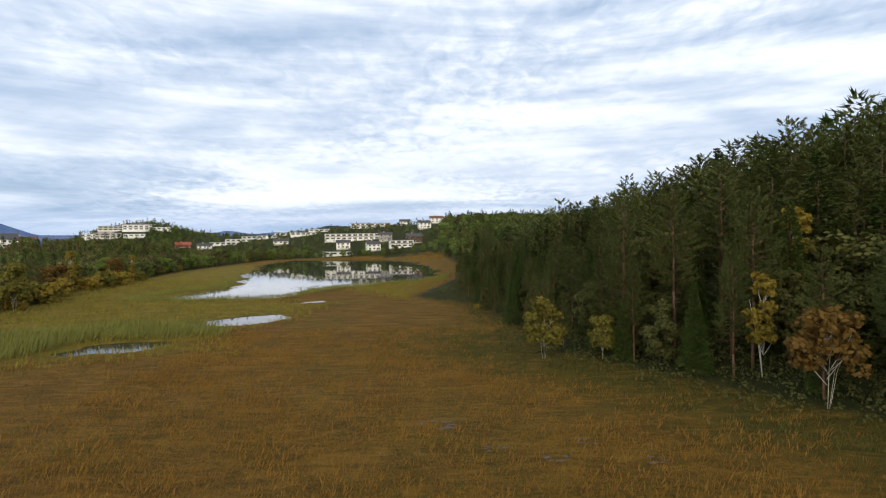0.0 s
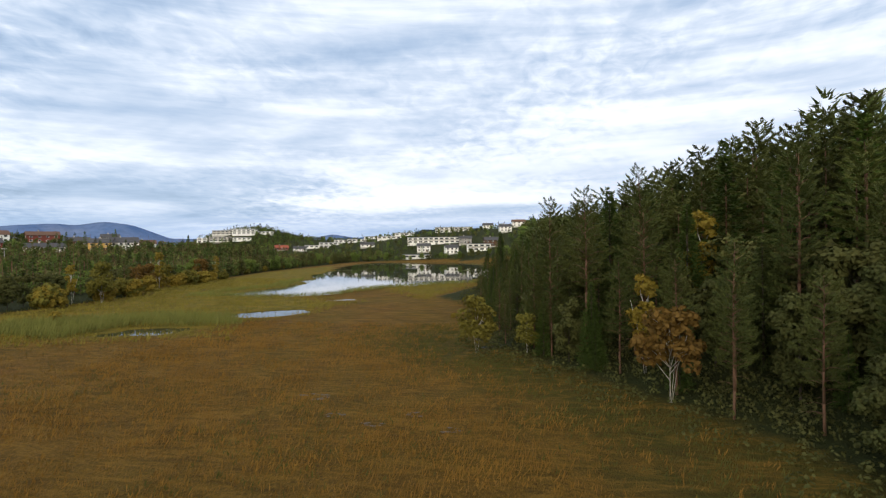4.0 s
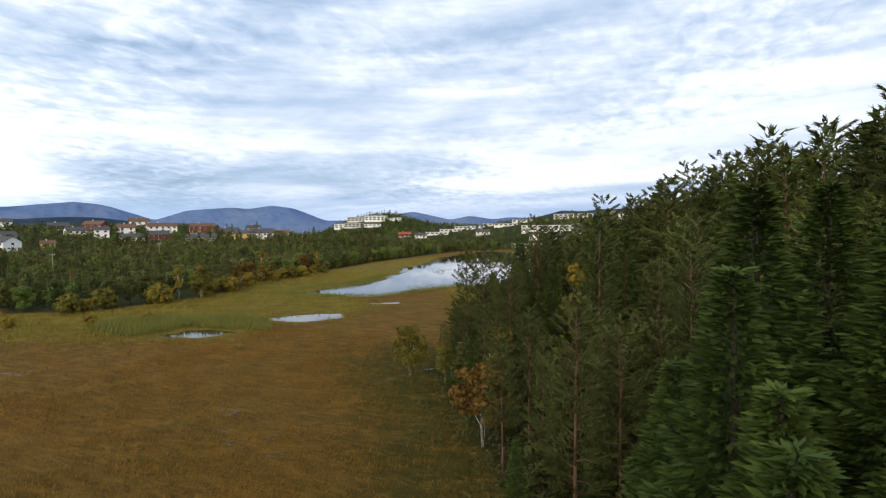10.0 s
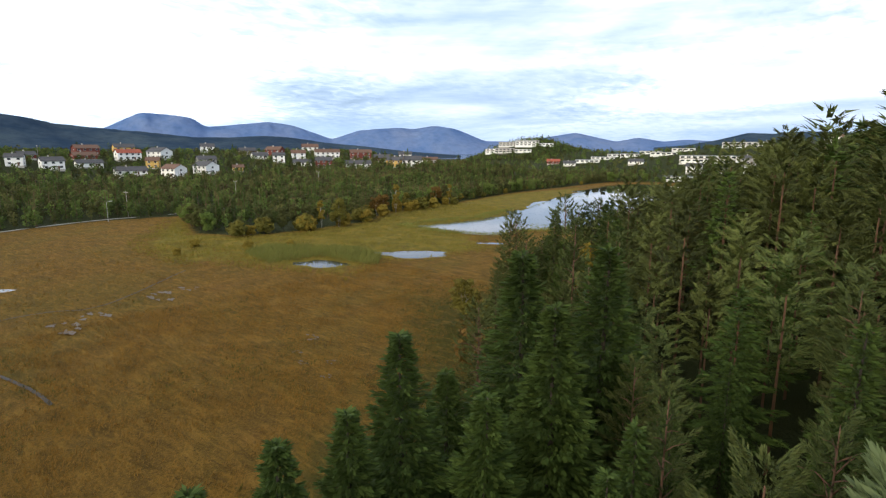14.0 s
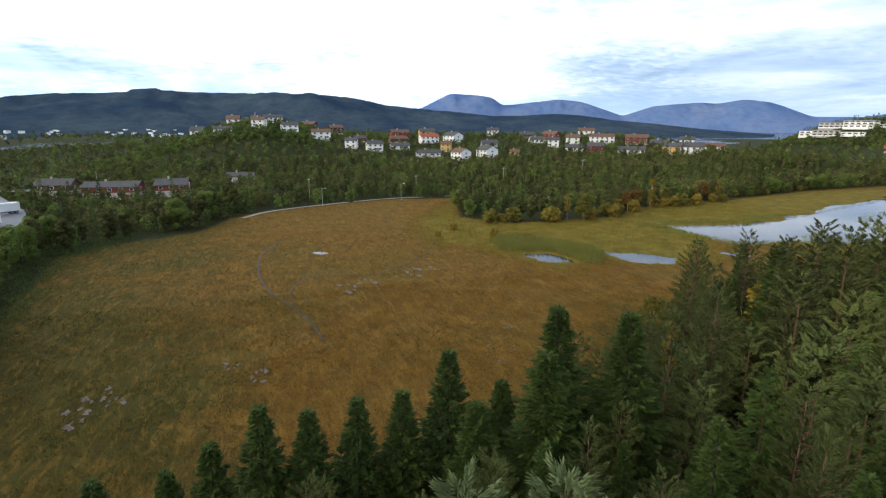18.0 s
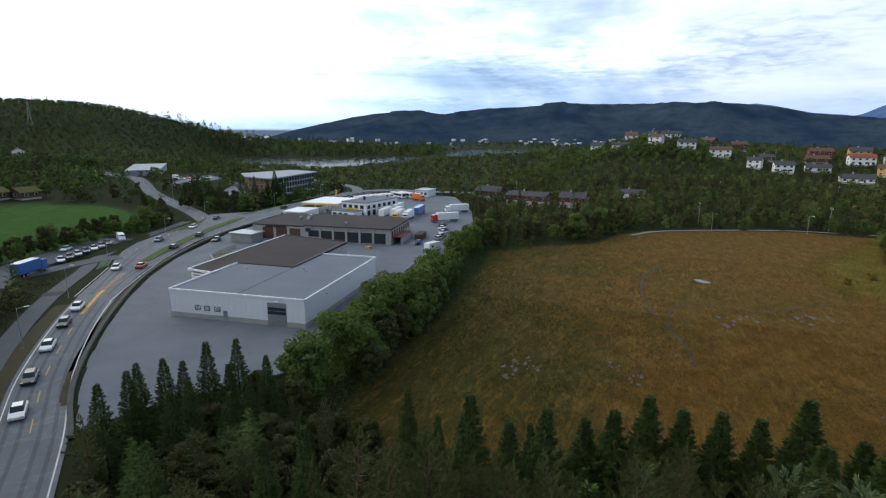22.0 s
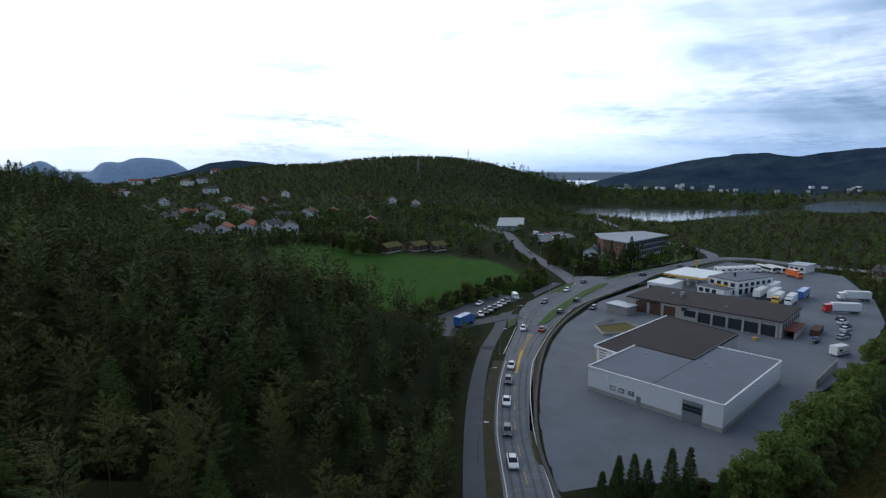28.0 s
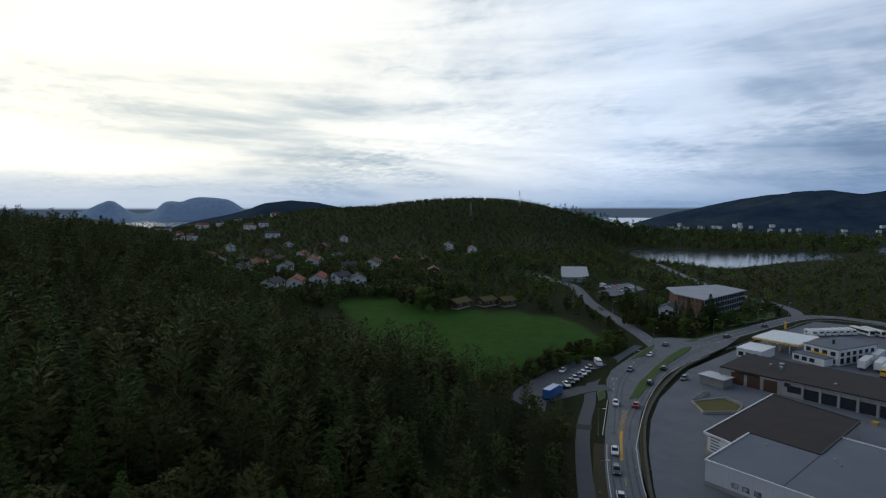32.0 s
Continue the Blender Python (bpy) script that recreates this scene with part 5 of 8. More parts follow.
# ---- industrial halls ----
def frame_of(p0, p1, z):
    """A wall's own axes: x along the wall, y out of it, z up."""
    a = math.atan2(p1[1] - p0[1], p1[0] - p0[0])
    return pose(p0[0], p0[1], z, 0, 0, math.degrees(a))


def length_of(p0, p1):
    return math.hypot(p1[0] - p0[0], p1[1] - p0[1])


def on_wall(name, p0, p1, z, lo, hi, mat, parent, label="", bevel=0.0):
    """A box given in the wall's axes; minus y is outwards for a wall walked with the building on its left."""
    return part(name, box(lo, hi, bevel, frame_of(p0, p1, z)), mat, parent, label)


def window_on(p0, p1, z, u, w, v0, v1, parent, frame_mat=None, bars=0, name="window", sill=True):
    """A window in a wall: frame, sill and panes."""
    f = frame_of(p0, p1, z)
    bm = bmesh.new()
    t = 0.08
    add_box(bm, (u, -0.10, v0), (u + w, 0.02, v0 + t), 0, f)
    add_box(bm, (u, -0.10, v1 - t), (u + w, 0.02, v1), 0, f)
    add_box(bm, (u, -0.10, v0 + t), (u + t, 0.02, v1 - t), 0, f)
    add_box(bm, (u + w - t, -0.10, v0 + t), (u + w, 0.02, v1 - t), 0, f)
    ob = part(name, bm, frame_mat or WHITE, parent)
    for b in range(bars):
        zz = v0 + (v1 - v0) * (b + 1) / (bars + 1)
        part("glazing_bar", box((u + t + 0.01, -0.09, zz - 0.04), (u + w - t - 0.01, -0.051, zz + 0.04), 0, f), frame_mat or WHITE, ob)
    part("pane", box((u + t, -0.05, v0 + t), (u + w - t, -0.02, v1 - t), 0, f), GLASS, ob)
    if sill:
        part("sill", box((u - 0.05, -0.2, v0 - 0.06), (u + w + 0.05, -0.003, v0 - 0.004), 0, f), frame_mat or WHITE, ob)
    return ob


def shrink(pts, d):
    c = np.mean(pts, axis=0)
    return [tuple(np.array(p) - (np.array(p) - c) / np.linalg.norm(np.array(p) - c) * d) for p in pts]


G0 = 3.0
WH_MAIN = [(12.2, -61.9), (-24.6, -66.0), (-23.1, -80.6), (-8.4, -79.0), (-6.9, -94.1), (15.6, -91.6)]
WH_REAR = [(-8.5, -79.1), (-38.6, -82.5), (-41.0, -105.4), (2.0, -100.4), (2.6, -93.3), (-7.0, -94.2)]
hall = thing("warehouse", "white-panelled warehouse with flat grey roof and concrete base", "warehouse")
part("base_wall", prism(grown(WH_MAIN, 0.12), G0 - 0.2, G0 + 0.95), CONCRETE, hall, "bare concrete base")
part("wall", prism(WH_MAIN, G0 + 0.95, 8.45), PANEL, hall)
part("roof", prism(shrink(WH_MAIN, 0.25), 8.45, 8.6), ROOF_GREY, hall, "flat grey felt roof")
for i in range(len(WH_MAIN)):
    p0, p1 = WH_MAIN[i], WH_MAIN[(i + 1) % len(WH_MAIN)]
    if i in (2, 3):
        continue
    on_wall("roof_edge", p1, p0, 8.42, (0, -0.10, 0), (length_of(p0, p1), 0.22, 0.42), TRIM_WHITE, hall)
EAST0, EAST1 = (12.2, -61.9), (15.6, -91.6)
LEN_E = length_of(EAST0, EAST1)


def panels(p0, p1, z0, z1, step, skip=()):
    n = int(length_of(p0, p1) / step)
    w = length_of(p0, p1) / n
    me = bm_mesh("wall_panel", box((0.015, -0.05, z0), (w - 0.015, 0.0, z1)), PANEL)
    for k in range(n):
        u = k * w
        if any(a - w < u < b for a, b in skip):
            continue
        ob = new("wall_panel", me)
        ob.parent = hall
        ob.matrix_basis = frame_of(p0, p1, 0) @ Matrix.Translation((u, 0, 0))


# fronts walked so that minus y of the frame points outwards
panels(EAST1, EAST0, G0 + 0.97, 8.4, 1.2, [(LEN_E * 0.735, LEN_E * 0.875)])
panels(EAST0, (-24.6, -66.0), G0 + 0.97, 8.4, 1.2)
F_E = frame_of(EAST1, EAST0, 0)
ob = part("large_door", box((LEN_E * 0.735, -0.10, G0), (LEN_E * 0.87, 0.05, G0 + 4.6), 0.01, F_E), METAL, hall, "grey sectional door with a dark window band")
for k in range(6):
    part("door_panel", box((LEN_E * 0.735 + 0.1, -0.14, G0 + 0.06 + k * 0.75), (LEN_E * 0.87 - 0.1, -0.10, G0 + 0.72 + k * 0.75), 0, F_E), GLASS if k in (3, 4) else METAL, ob)
part("door_canopy_lamp", box((LEN_E * 0.79, -0.4, G0 + 4.85), (LEN_E * 0.82, -0.05, G0 + 5.0), 0.02, F_E), WHITE, hall)
for a in (0.19, 0.262, 0.34):
    window_on(EAST1, EAST0, 0, LEN_E * a, 1.35, G0 + 1.75, G0 + 2.75, hall, DARK_METAL, sill=False)
part("entrance_door", box((LEN_E * 0.405, -0.1, G0), (LEN_E * 0.405 + 1.0, 0.02, G0 + 2.1), 0.02, F_E), METAL, hall, "grey steel door")
for a in (0.16, 0.52):
    part("wall_lamp", box((LEN_E * a, -0.45, G0 + 4.5), (LEN_E * a + 0.35, -0.05, G0 + 4.65), 0.03, F_E), WHITE, hall)
F_N = frame_of(EAST0, (-24.6, -66.0), 0)
for u in (9.0, 20.0, 31.0):
    part("wall_lamp", box((u, -0.45, G0 + 4.3), (u + 0.35, -0.05, G0 + 4.45), 0.03, F_N), WHITE, hall)
part("roof_seam", box((0.2, -0.06, 8.58), (22.0, 0.06, 8.63), 0, frame_of((-8.3, -79.0), (13.9, -76.5), 0)), ROOF_DARK, hall)
for x, y in ((-6, -74), (-8, -76), (-3, -88)):
    bm = bmesh.new()
    tube(bm, (x, y, 8.6), (x, y, 9.1), 0.14, 0.14, 8)
    tube(bm, (x, y, 9.1), (x, y, 9.2), 0.22, 0.16, 8)
    part("roof_vent", bm, METAL, hall)

rear = thing("workshop_annex", "older annex with brown felt roof behind the white warehouse", "warehouse")
part("wall", prism(WH_REAR, G0 - 0.2, 8.3), CONCRETE, rear)
part("roof", prism(shrink(WH_REAR, 0.2), 8.3, 8.72), ROOF_DARK, rear, "brown weathered felt roof")
for p0, p1, m in ((WH_REAR[3], WH_REAR[2], TRIM_WHITE), (WH_REAR[2], WH_REAR[1], DARK_METAL), (WH_REAR[1], WH_REAR[0], DARK_METAL), (WH_REAR[4], WH_REAR[3], TRIM_WHITE)):
    on_wall("roof_edge", p0, p1, 8.3, (0, -0.12, 0.0), (length_of(p0, p1), 0.2, 0.6), m, rear)
for k in range(6):
    window_on(WH_REAR[1], WH_REAR[0], 0, 2.0 + k * 4.4, 3.0, G0 + 1.2, G0 + 4.4, rear, CONCRETE, 3)
board = thing("sign_board", "white sign board with grey bars on the annex wall", "sign")
part("board", box((1.2, -0.25, G0 + 1.6), (6.2, -0.14, 8.1), 0.02, frame_of((2.0, -100.4), (2.6, -93.3), 0)), WHITE, board)
for k in range(5):
    part("text_bar", box((2.0, -0.28, G0 + 2.2 + k * 0.75), (4.6 - 0.4 * (k % 2), -0.252, G0 + 2.5 + k * 0.75), 0, frame_of((2.0, -100.4), (2.6, -93.3), 0)), ROOF_GREY, board)
# low walls and a planted bed by the annex
bed = thing("planter_bed", "sunken bed with low concrete walls and weedy grass", "planter")
BED = [(-23.0, -116.0), (-29.0, -123.6), (-40.5, -119.6), (-39.0, -113.0), (-31.5, -110.6)]
for k in range(5):
    on_wall("low_wall", BED[(k + 1) % 5], BED[k], 2.9, (0.15, -0.15, 0), (length_of(BED[k], BED[(k + 1) % 5]) - 0.15, 0.15, (0.9, 0.75, 1.1, 0.8, 1.0)[k]), CONCRETE, bed)
part("turf", prism(shrink(BED, 0.6), 2.9, 3.3), TURF, bed)
for k in range(4):
    on_wall("inner_wall", (-41.5 + k * 2.2, -125.2 + k * 0.4), (-36.5 + k * 2.2, -126.8 + k * 0.4), 2.9, (0, -0.12, 0), (3.6, 0.12, 1.2 - 0.2 * k), CONCRETE, bed)

# long workshop with window bays
GA, GB, GC, GD = (-58.0, -131.5), (-63.8, -80.8), (-88.6, -84.6), (-83.5, -135.5)
GM0, GM1 = (-60.2, -111.5), (-85.8, -115.0)
garage = thing("truck_workshop", "long concrete truck workshop with brown roof and window bays", "workshop")
part("wall", prism([GM0, GB, GC, GM1], G0 - 0.2, 8.0), CONCRETE, garage)
part("roof", prism(grown([GM0, GB, GC, GM1], 0.35), 8.0, 8.45), ROOF_DARK, garage, "brown felt roof")
part("wall", prism([GA, GM0, GM1, GD], G0 - 0.2, 7.7), CONCRETE, garage)
part("roof", prism(grown([GA, GM0, GM1, GD], 0.3), 7.7, 8.1), ROOF_DARK, garage, "brown felt roof")
LEN_G = length_of(GM0, GB)
F_G = frame_of(GM0, GB, 0)
for k in range(6):
    u = 1.2 + k * (LEN_G - 2.0) / 6
    w = (LEN_G - 2.0) / 6 - 0.9
    window_on(GM0, GB, 0, u, w, G0 + (1.6 if k == 0 else 0.35), G0 + 3.7, garage, DARK_METAL, 4)
    part("pier", box((u + w + 0.1, -0.3, G0), (u + w + 0.75, 0.0, G0 + 4.6), 0.02, F_G), CONCRETE, garage)
part("fascia", box((0, -0.45, 7.55), (LEN_G, 0.0, 8.0), 0.02, F_G), GREY_WOOD, garage)
F_L = frame_of(GA, GM0, 0)
for k in range(3):
    ob = part("large_door", box((3.8 + k * 5.2, -0.1, G0), (7.9 + k * 5.2, 0.05, G0 + 4.0), 0.02, F_L), BROWN_WOOD, garage, "brown folding door")
    for j in range(4):
        part("door_leaf", box((3.9 + k * 5.2 + j * 1.0, -0.15, G0 + 0.1), (4.8 + k * 5.2 + j * 1.0, -0.1, G0 + 3.9), 0, F_L), BROWN_WOOD, ob)
part("sign_strip", box((5, -0.3, 7.1), (13, -0.12, 7.6), 0.02, F_L), DARK_METAL, garage)
part("sign_box", box((0.4, -0.5, 6.2), (2.0, -0.1, 7.4), 0.03, F_G), DARK_METAL, garage)
for k in range(8):
    window_on(GB, GC, 0, 1.5 + k * 2.8, 1.2, G0 + 2.6, G0 + 4.3, garage, DARK_METAL, 1)
stair = thing("loading_stair", "roofed concrete stair along the workshop's end wall", "stair")
F_R = frame_of(GB, GC, 0)
part("side_wall", box((2, -3.2, G0), (14, -2.9, G0 + 2.4), 0.02, F_R), CONCRETE, stair)
part("roof", box((1.5, -3.5, G0 + 2.4), (14.5, -0.05, G0 + 2.6), 0.02, F_R), RED_WOOD, stair, "rusty red sheet roof")
for k in range(6):
    part("step", box((14.0 - k * 0.35, -2.8, G0), (14.35 - k * 0.35, -0.1, G0 + 0.18 * (k + 1)), 0.01, F_R), CONCRETE, stair)
for x, y, s in ((-72, -118, 1.0), (-76, -120, 1.3), (-73, -122, 0.8), (-68, -100, 0.7)):
    part("roof_unit", box((x, y, 8.05), (x + s, y + s, 8.6 + s * 0.6), 0.05), METAL, garage)
shed = thing("lean_to_shed", "grey lean-to shed with sheet roof", "shed")
part("wall", box((-55.4, -134.0, G0 - 0.1), (-49.5, -125.5, 5.9)), GREY_WOOD, shed)
part("roof", box((-56.0, -134.5, 5.9), (-49.0, -125.0, 6.15), 0.03), METAL, shed, "pale sheet roof")

# petrol station
canopy = thing("station_canopy", "white flat petrol station canopy with yellow edge", "canopy")
CP = [(-112.0, -149.0), (-113.5, -131.0), (-136.0, -133.0), (-134.5, -151.0)]
part("deck", prism(CP, 7.6, 8.3), TRIM_WHITE, canopy)
for i in range(4):
    on_wall("edge_band", CP[(i + 1) % 4], CP[i], 7.35, (0, -0.08, 0), (length_of(CP[i], CP[(i + 1) % 4]), 0.12, 0.62), SIGN_YELLOW, canopy, "yellow edge band")
for x, y in ((-117, -145), (-117, -136), (-130, -147), (-130, -138)):
    bm = bmesh.new()
    tube(bm, (x, y, 3.0), (x, y, 7.6), 0.22, 0.22, 10)
    part("column", bm, WHITE, canopy)
for x, y in ((-118.5, -140.5), (-128.5, -142.5)):
    pump = thing("fuel_pump", "white fuel pump with red panel under the canopy", "fuel pump", "fuel pumps")
    part("body", box((x - 0.5, y - 0.3, 3.0), (x + 0.5, y + 0.3, 4.9), 0.05), WHITE, pump)
    part("panel", box((x - 0.4, y - 0.34, 3.9), (x + 0.4, y - 0.302, 4.6)), SIGN_RED, pump)
shop = thing("station_shop", "white two-storey station building with dark windows", "shop")
SP = [(-114.6, -129.5), (-112.8, -116.5), (-136.5, -112.5), (-138.0, -125.5)]
part("wall", prism(SP, 2.8, 9.2), WHITE, shop)
part("roof", prism(grown(SP, 0.4), 9.2, 9.5), ROOF_GREY, shop)
for lev in (G0 + 0.7, G0 + 3.7):
    for k in range(4):
        window_on(SP[0], SP[1], 0, 0.9 + k * 3.1, 1.8, lev, lev + 1.5, shop, DARK_METAL)
    for k in range(6):
        window_on(SP[1], SP[2], 0, 1.2 + k * 3.8, 2.0, lev, lev + (2.2 if lev < 5 else 1.4), shop, DARK_METAL)
part("sign_band", box((3, -0.3, 6.2), (9, -0.05, 6.8), 0.02, frame_of(SP[0], SP[1], 0)), SIGN_YELLOW, shop, "yellow sign band")
bm = bmesh.new()
tube(bm, (-122, -122, 9.5), (-122, -122, 11.2), 0.5, 0.5, 8)
part("chimney", bm, DARK_METAL, shop)
for name, pts, z1, mat, lab in (("porch", [(-108.5, -131.0), (-107.2, -119.0), (-112.7, -118.2), (-114.4, -130.3)], 5.9, WHITE, "white single-storey porch of the station"), ("wash_hall", [(-94.5, -146), (-95.5, -136.5), (-109, -138), (-108, -147.5)], 6.5, WHITE, "small white hall with flat white roof")):
    h2 = thing(name, lab, "building")
    part("wall", prism(pts, 2.8, z1), mat, h2)
    part("roof", prism(grown(pts, 0.4), z1, z1 + 0.25), TRIM_WHITE if name == "wash_hall" else ROOF_GREY, h2)
    for k in range(3):
        window_on(pts[0], pts[1], 0, 0.8 + k * 2.9, 1.9, G0 + 0.8, G0 + 2.3, h2, DARK_METAL)
kiosk = thing("site_hut", "white site hut with pale flat roof by the yard", "hut")
part("wall", box((-206, -128, 2.6), (-194, -120, 6.6)), WHITE, kiosk)
part("roof", box((-206.6, -128.6, 6.6), (-193.4, -119.4, 6.9), 0.03), METAL, kiosk)
for k in range(3):
    window_on((-194, -128), (-194, -120), 0, 0.8 + k * 2.4, 1.4, 4.2, 5.5, kiosk, DARK_METAL)

# office with glass front, and the halls up the side road
office = thing("office_building", "three-storey office with glazed front and flat grey roof", "office building")
OP = [(-152, -196), (-158, -218), (-176, -236), (-214, -226), (-206, -203)]
OG = 4.2
part("wall", prism(shrink(OP, 1.5), OG - 1.0, OG + 9.6), PALE_ROOF, office)
part("roof", prism(grown(OP, 0.8), OG + 9.6, OG + 10.1), PALE_ROOF, office, "pale flat sheet roof")
for i in range(5):
    p0, p1 = shrink(OP, 1.5)[(i + 1) % 5], shrink(OP, 1.5)[i]
    ln = length_of(p0, p1)
    n = max(2, int(ln / 3.2))
    for lev in range(3):
        for k in range(n):
            if i in (3, 4, 0):
                window_on(p0, p1, 0, 0.3 + k * ln / n, ln / n - 0.5, OG + 0.6 + lev * 3.1, OG + 3.1 + lev * 3.1, office, METAL, 0, "window", False)
    if i in (0, 1):
        part("brick_band", box((0.2, -0.06, OG), (ln - 0.2, -0.004, OG + 9.3), 0, frame_of(p0, p1, 0)), TILE_BROWN, office, "reddish brick wall")
hall2 = thing("distribution_hall", "long white hall with white sheet roof on the hillside", "warehouse")
HP = [(-151, -304), (-168, -294), (-220, -344), (-203, -357)]
hz = 13.0
part("wall", prism(HP, hz - 4, hz + 1.9), PALE_ROOF, hall2)
part("roof", prism(grown(HP, 0.6), hz + 1.9, hz + 2.4), PALE_ROOF, hall2, "pale sheet roof")
for k in range(5):
    window_on(HP[1], HP[0], 0, 0.8 + k * 3.7, 2.8, hz - 2.6, hz + 0.6, hall2, DARK_METAL)


for x, y, sz in ((-143, -186, 0.85), (-146, -189, 0.95), (-141, -190, 0.8), (-149, -187, 0.75), (-138, -187, 0.7), (-132, -190, 0.65)):
    plant("spruce", int(-x) % 3, x, y, sz, label="tall dark spruce in front of the office", group="spruces by the junction", wide=1.3)
for x, y, sz in ((-118, -192, 0.8), (-124, -197, 0.9), (-112, -188, 0.6), (-106, -182, 0.55), (-127, -186, 0.6), (-160, -182, 0.5), (-52, -300, 1.0), (-48, -294, 1.1), (-56, -292, 0.9), (-44, -287, 0.8), (-28, -284, 0.8), (-75, -262, 0.9), (-84, -252, 0.9), (-92, -240, 0.8)):
    plant("olive" if int(x) % 3 else "broad", int(-x) % 2, x, y, sz, label="leafy tree between road and meadow", group="trees by the meadow")

row([(-100, -207), (-105, -197), (-113, -188), (-125, -186), (-136, -187)], 2.8, [("olive", 2), ("olive", 2), ("broad", 4)], 28, (0.6, 0.85), 0.8, "dense leafy tree between junction and car park", "trees by the junction")
row([(-110, -212), (-118, -203), (-128, -197), (-138, -196)], 3.4, [("olive", 2), ("spruce", 3)], 29, (0.6, 0.8), 1.0, "tree between junction and car park", "trees by the junction")
row([(-16, -290), (-18, -275), (-20, -263), (-27, -262)], 4.0, [("olive", 2), ("broad", 4)], 30, (0.8, 1.2), 1.5, "round leafy tree at the meadow's edge", "trees by the meadow")

# ---- houses ----
def house(x, y, w, d, storeys, wall, roof, yaw, label, group="houses on the hillside", z=None, pitch=0.42, chimney=True, wins=3):
    z = ground_z(x, y) if z is None else z
    h = 2.6 * storeys + 0.5
    root = thing("house", label, "house", group, at=pose(x, y, z, 0, 0, yaw))
    part("foundation", box((-w / 2 - 0.05, -d / 2 - 0.05, -2.5), (w / 2 + 0.05, d / 2 + 0.05, 0.5)), CONCRETE, root)
    rise = d / 2 * pitch * 1.25
    bm = bmesh.new()
    for s in (-1, 1):
        pts = [(s * w / 2, -d / 2, 0.5), (s * w / 2, d / 2, 0.5), (s * w / 2, d / 2, h), (s * w / 2, 0, h + rise), (s * w / 2, -d / 2, h)]
        bm.faces.new([bm.verts.new(p) for p in pts])
    for s in (-1, 1):
        bm.faces.new([bm.verts.new(p) for p in ((-w / 2, s * d / 2, 0.5), (w / 2, s * d / 2, 0.5), (w / 2, s * d / 2, h), (-w / 2, s * d / 2, h))])
    bmesh.ops.remove_doubles(bm, verts=bm.verts, dist=0.001)
    part("wall", bm, wall, root)
    ov = 0.6
    for s in (-1, 1):
        bm = bmesh.new()
        run = d / 2 + ov
        drop = rise * run / (d / 2)
        a = [(-w / 2 - ov, 0, h + rise + 0.02), (w / 2 + ov, 0, h + rise + 0.02), (w / 2 + ov, s * run, h + rise - drop + 0.02), (-w / 2 - ov, s * run, h + rise - drop + 0.02)]
        lo = [bm.verts.new(p) for p in a]
        hi = [bm.verts.new((p[0], p[1], p[2] + 0.22)) for p in a]
        bm.faces.new(lo), bm.faces.new(hi)
        for k in range(4):
            bm.faces.new((lo[k], lo[(k + 1) % 4], hi[(k + 1) % 4], hi[k]))
        part("roof", bm, roof, root)
    trim = WHITE if wall is not WHITE else GREY_WOOD
    for s in (-1, 1):
        p0, p1 = ((-w / 2, -d / 2), (w / 2, -d / 2)) if s < 0 else ((w / 2, d / 2), (-w / 2, d / 2))
        for lev in range(storeys):
            for k in range(wins):
                u = w * (k + 0.5) / wins - 0.8
                window_on(p0, p1, 0, u, 1.6, 1.3 + lev * 2.6, 2.6 + lev * 2.6, root, trim, 0, "window", False)
        q0, q1 = ((w / 2, -d / 2), (w / 2, d / 2)) if s < 0 else ((-w / 2, d / 2), (-w / 2, -d / 2))
        for lev in range(storeys):
            window_on(q0, q1, 0, d / 2 - 0.75, 1.5, 1.3 + lev * 2.6, 2.6 + lev * 2.6, root, trim, 0, "window", False)
    part("door", box((w * 0.18, -d / 2 - 0.06, 0.45), (w * 0.18 + 1.0, -d / 2 + 0.02, 2.5), 0.02), BROWN_WOOD, root)
    if chimney:
        part("chimney", box((-w * 0.15, -0.4, h + rise - 0.6), (-w * 0.15 + 0.8, 0.4, h + rise + 1.1), 0.03), CONCRETE, root)
    return root


def polar(az, dist, cx=82.0, cy=0.0):
    return cx - math.sin(radians(az)) * dist, cy + math.cos(radians(az)) * dist


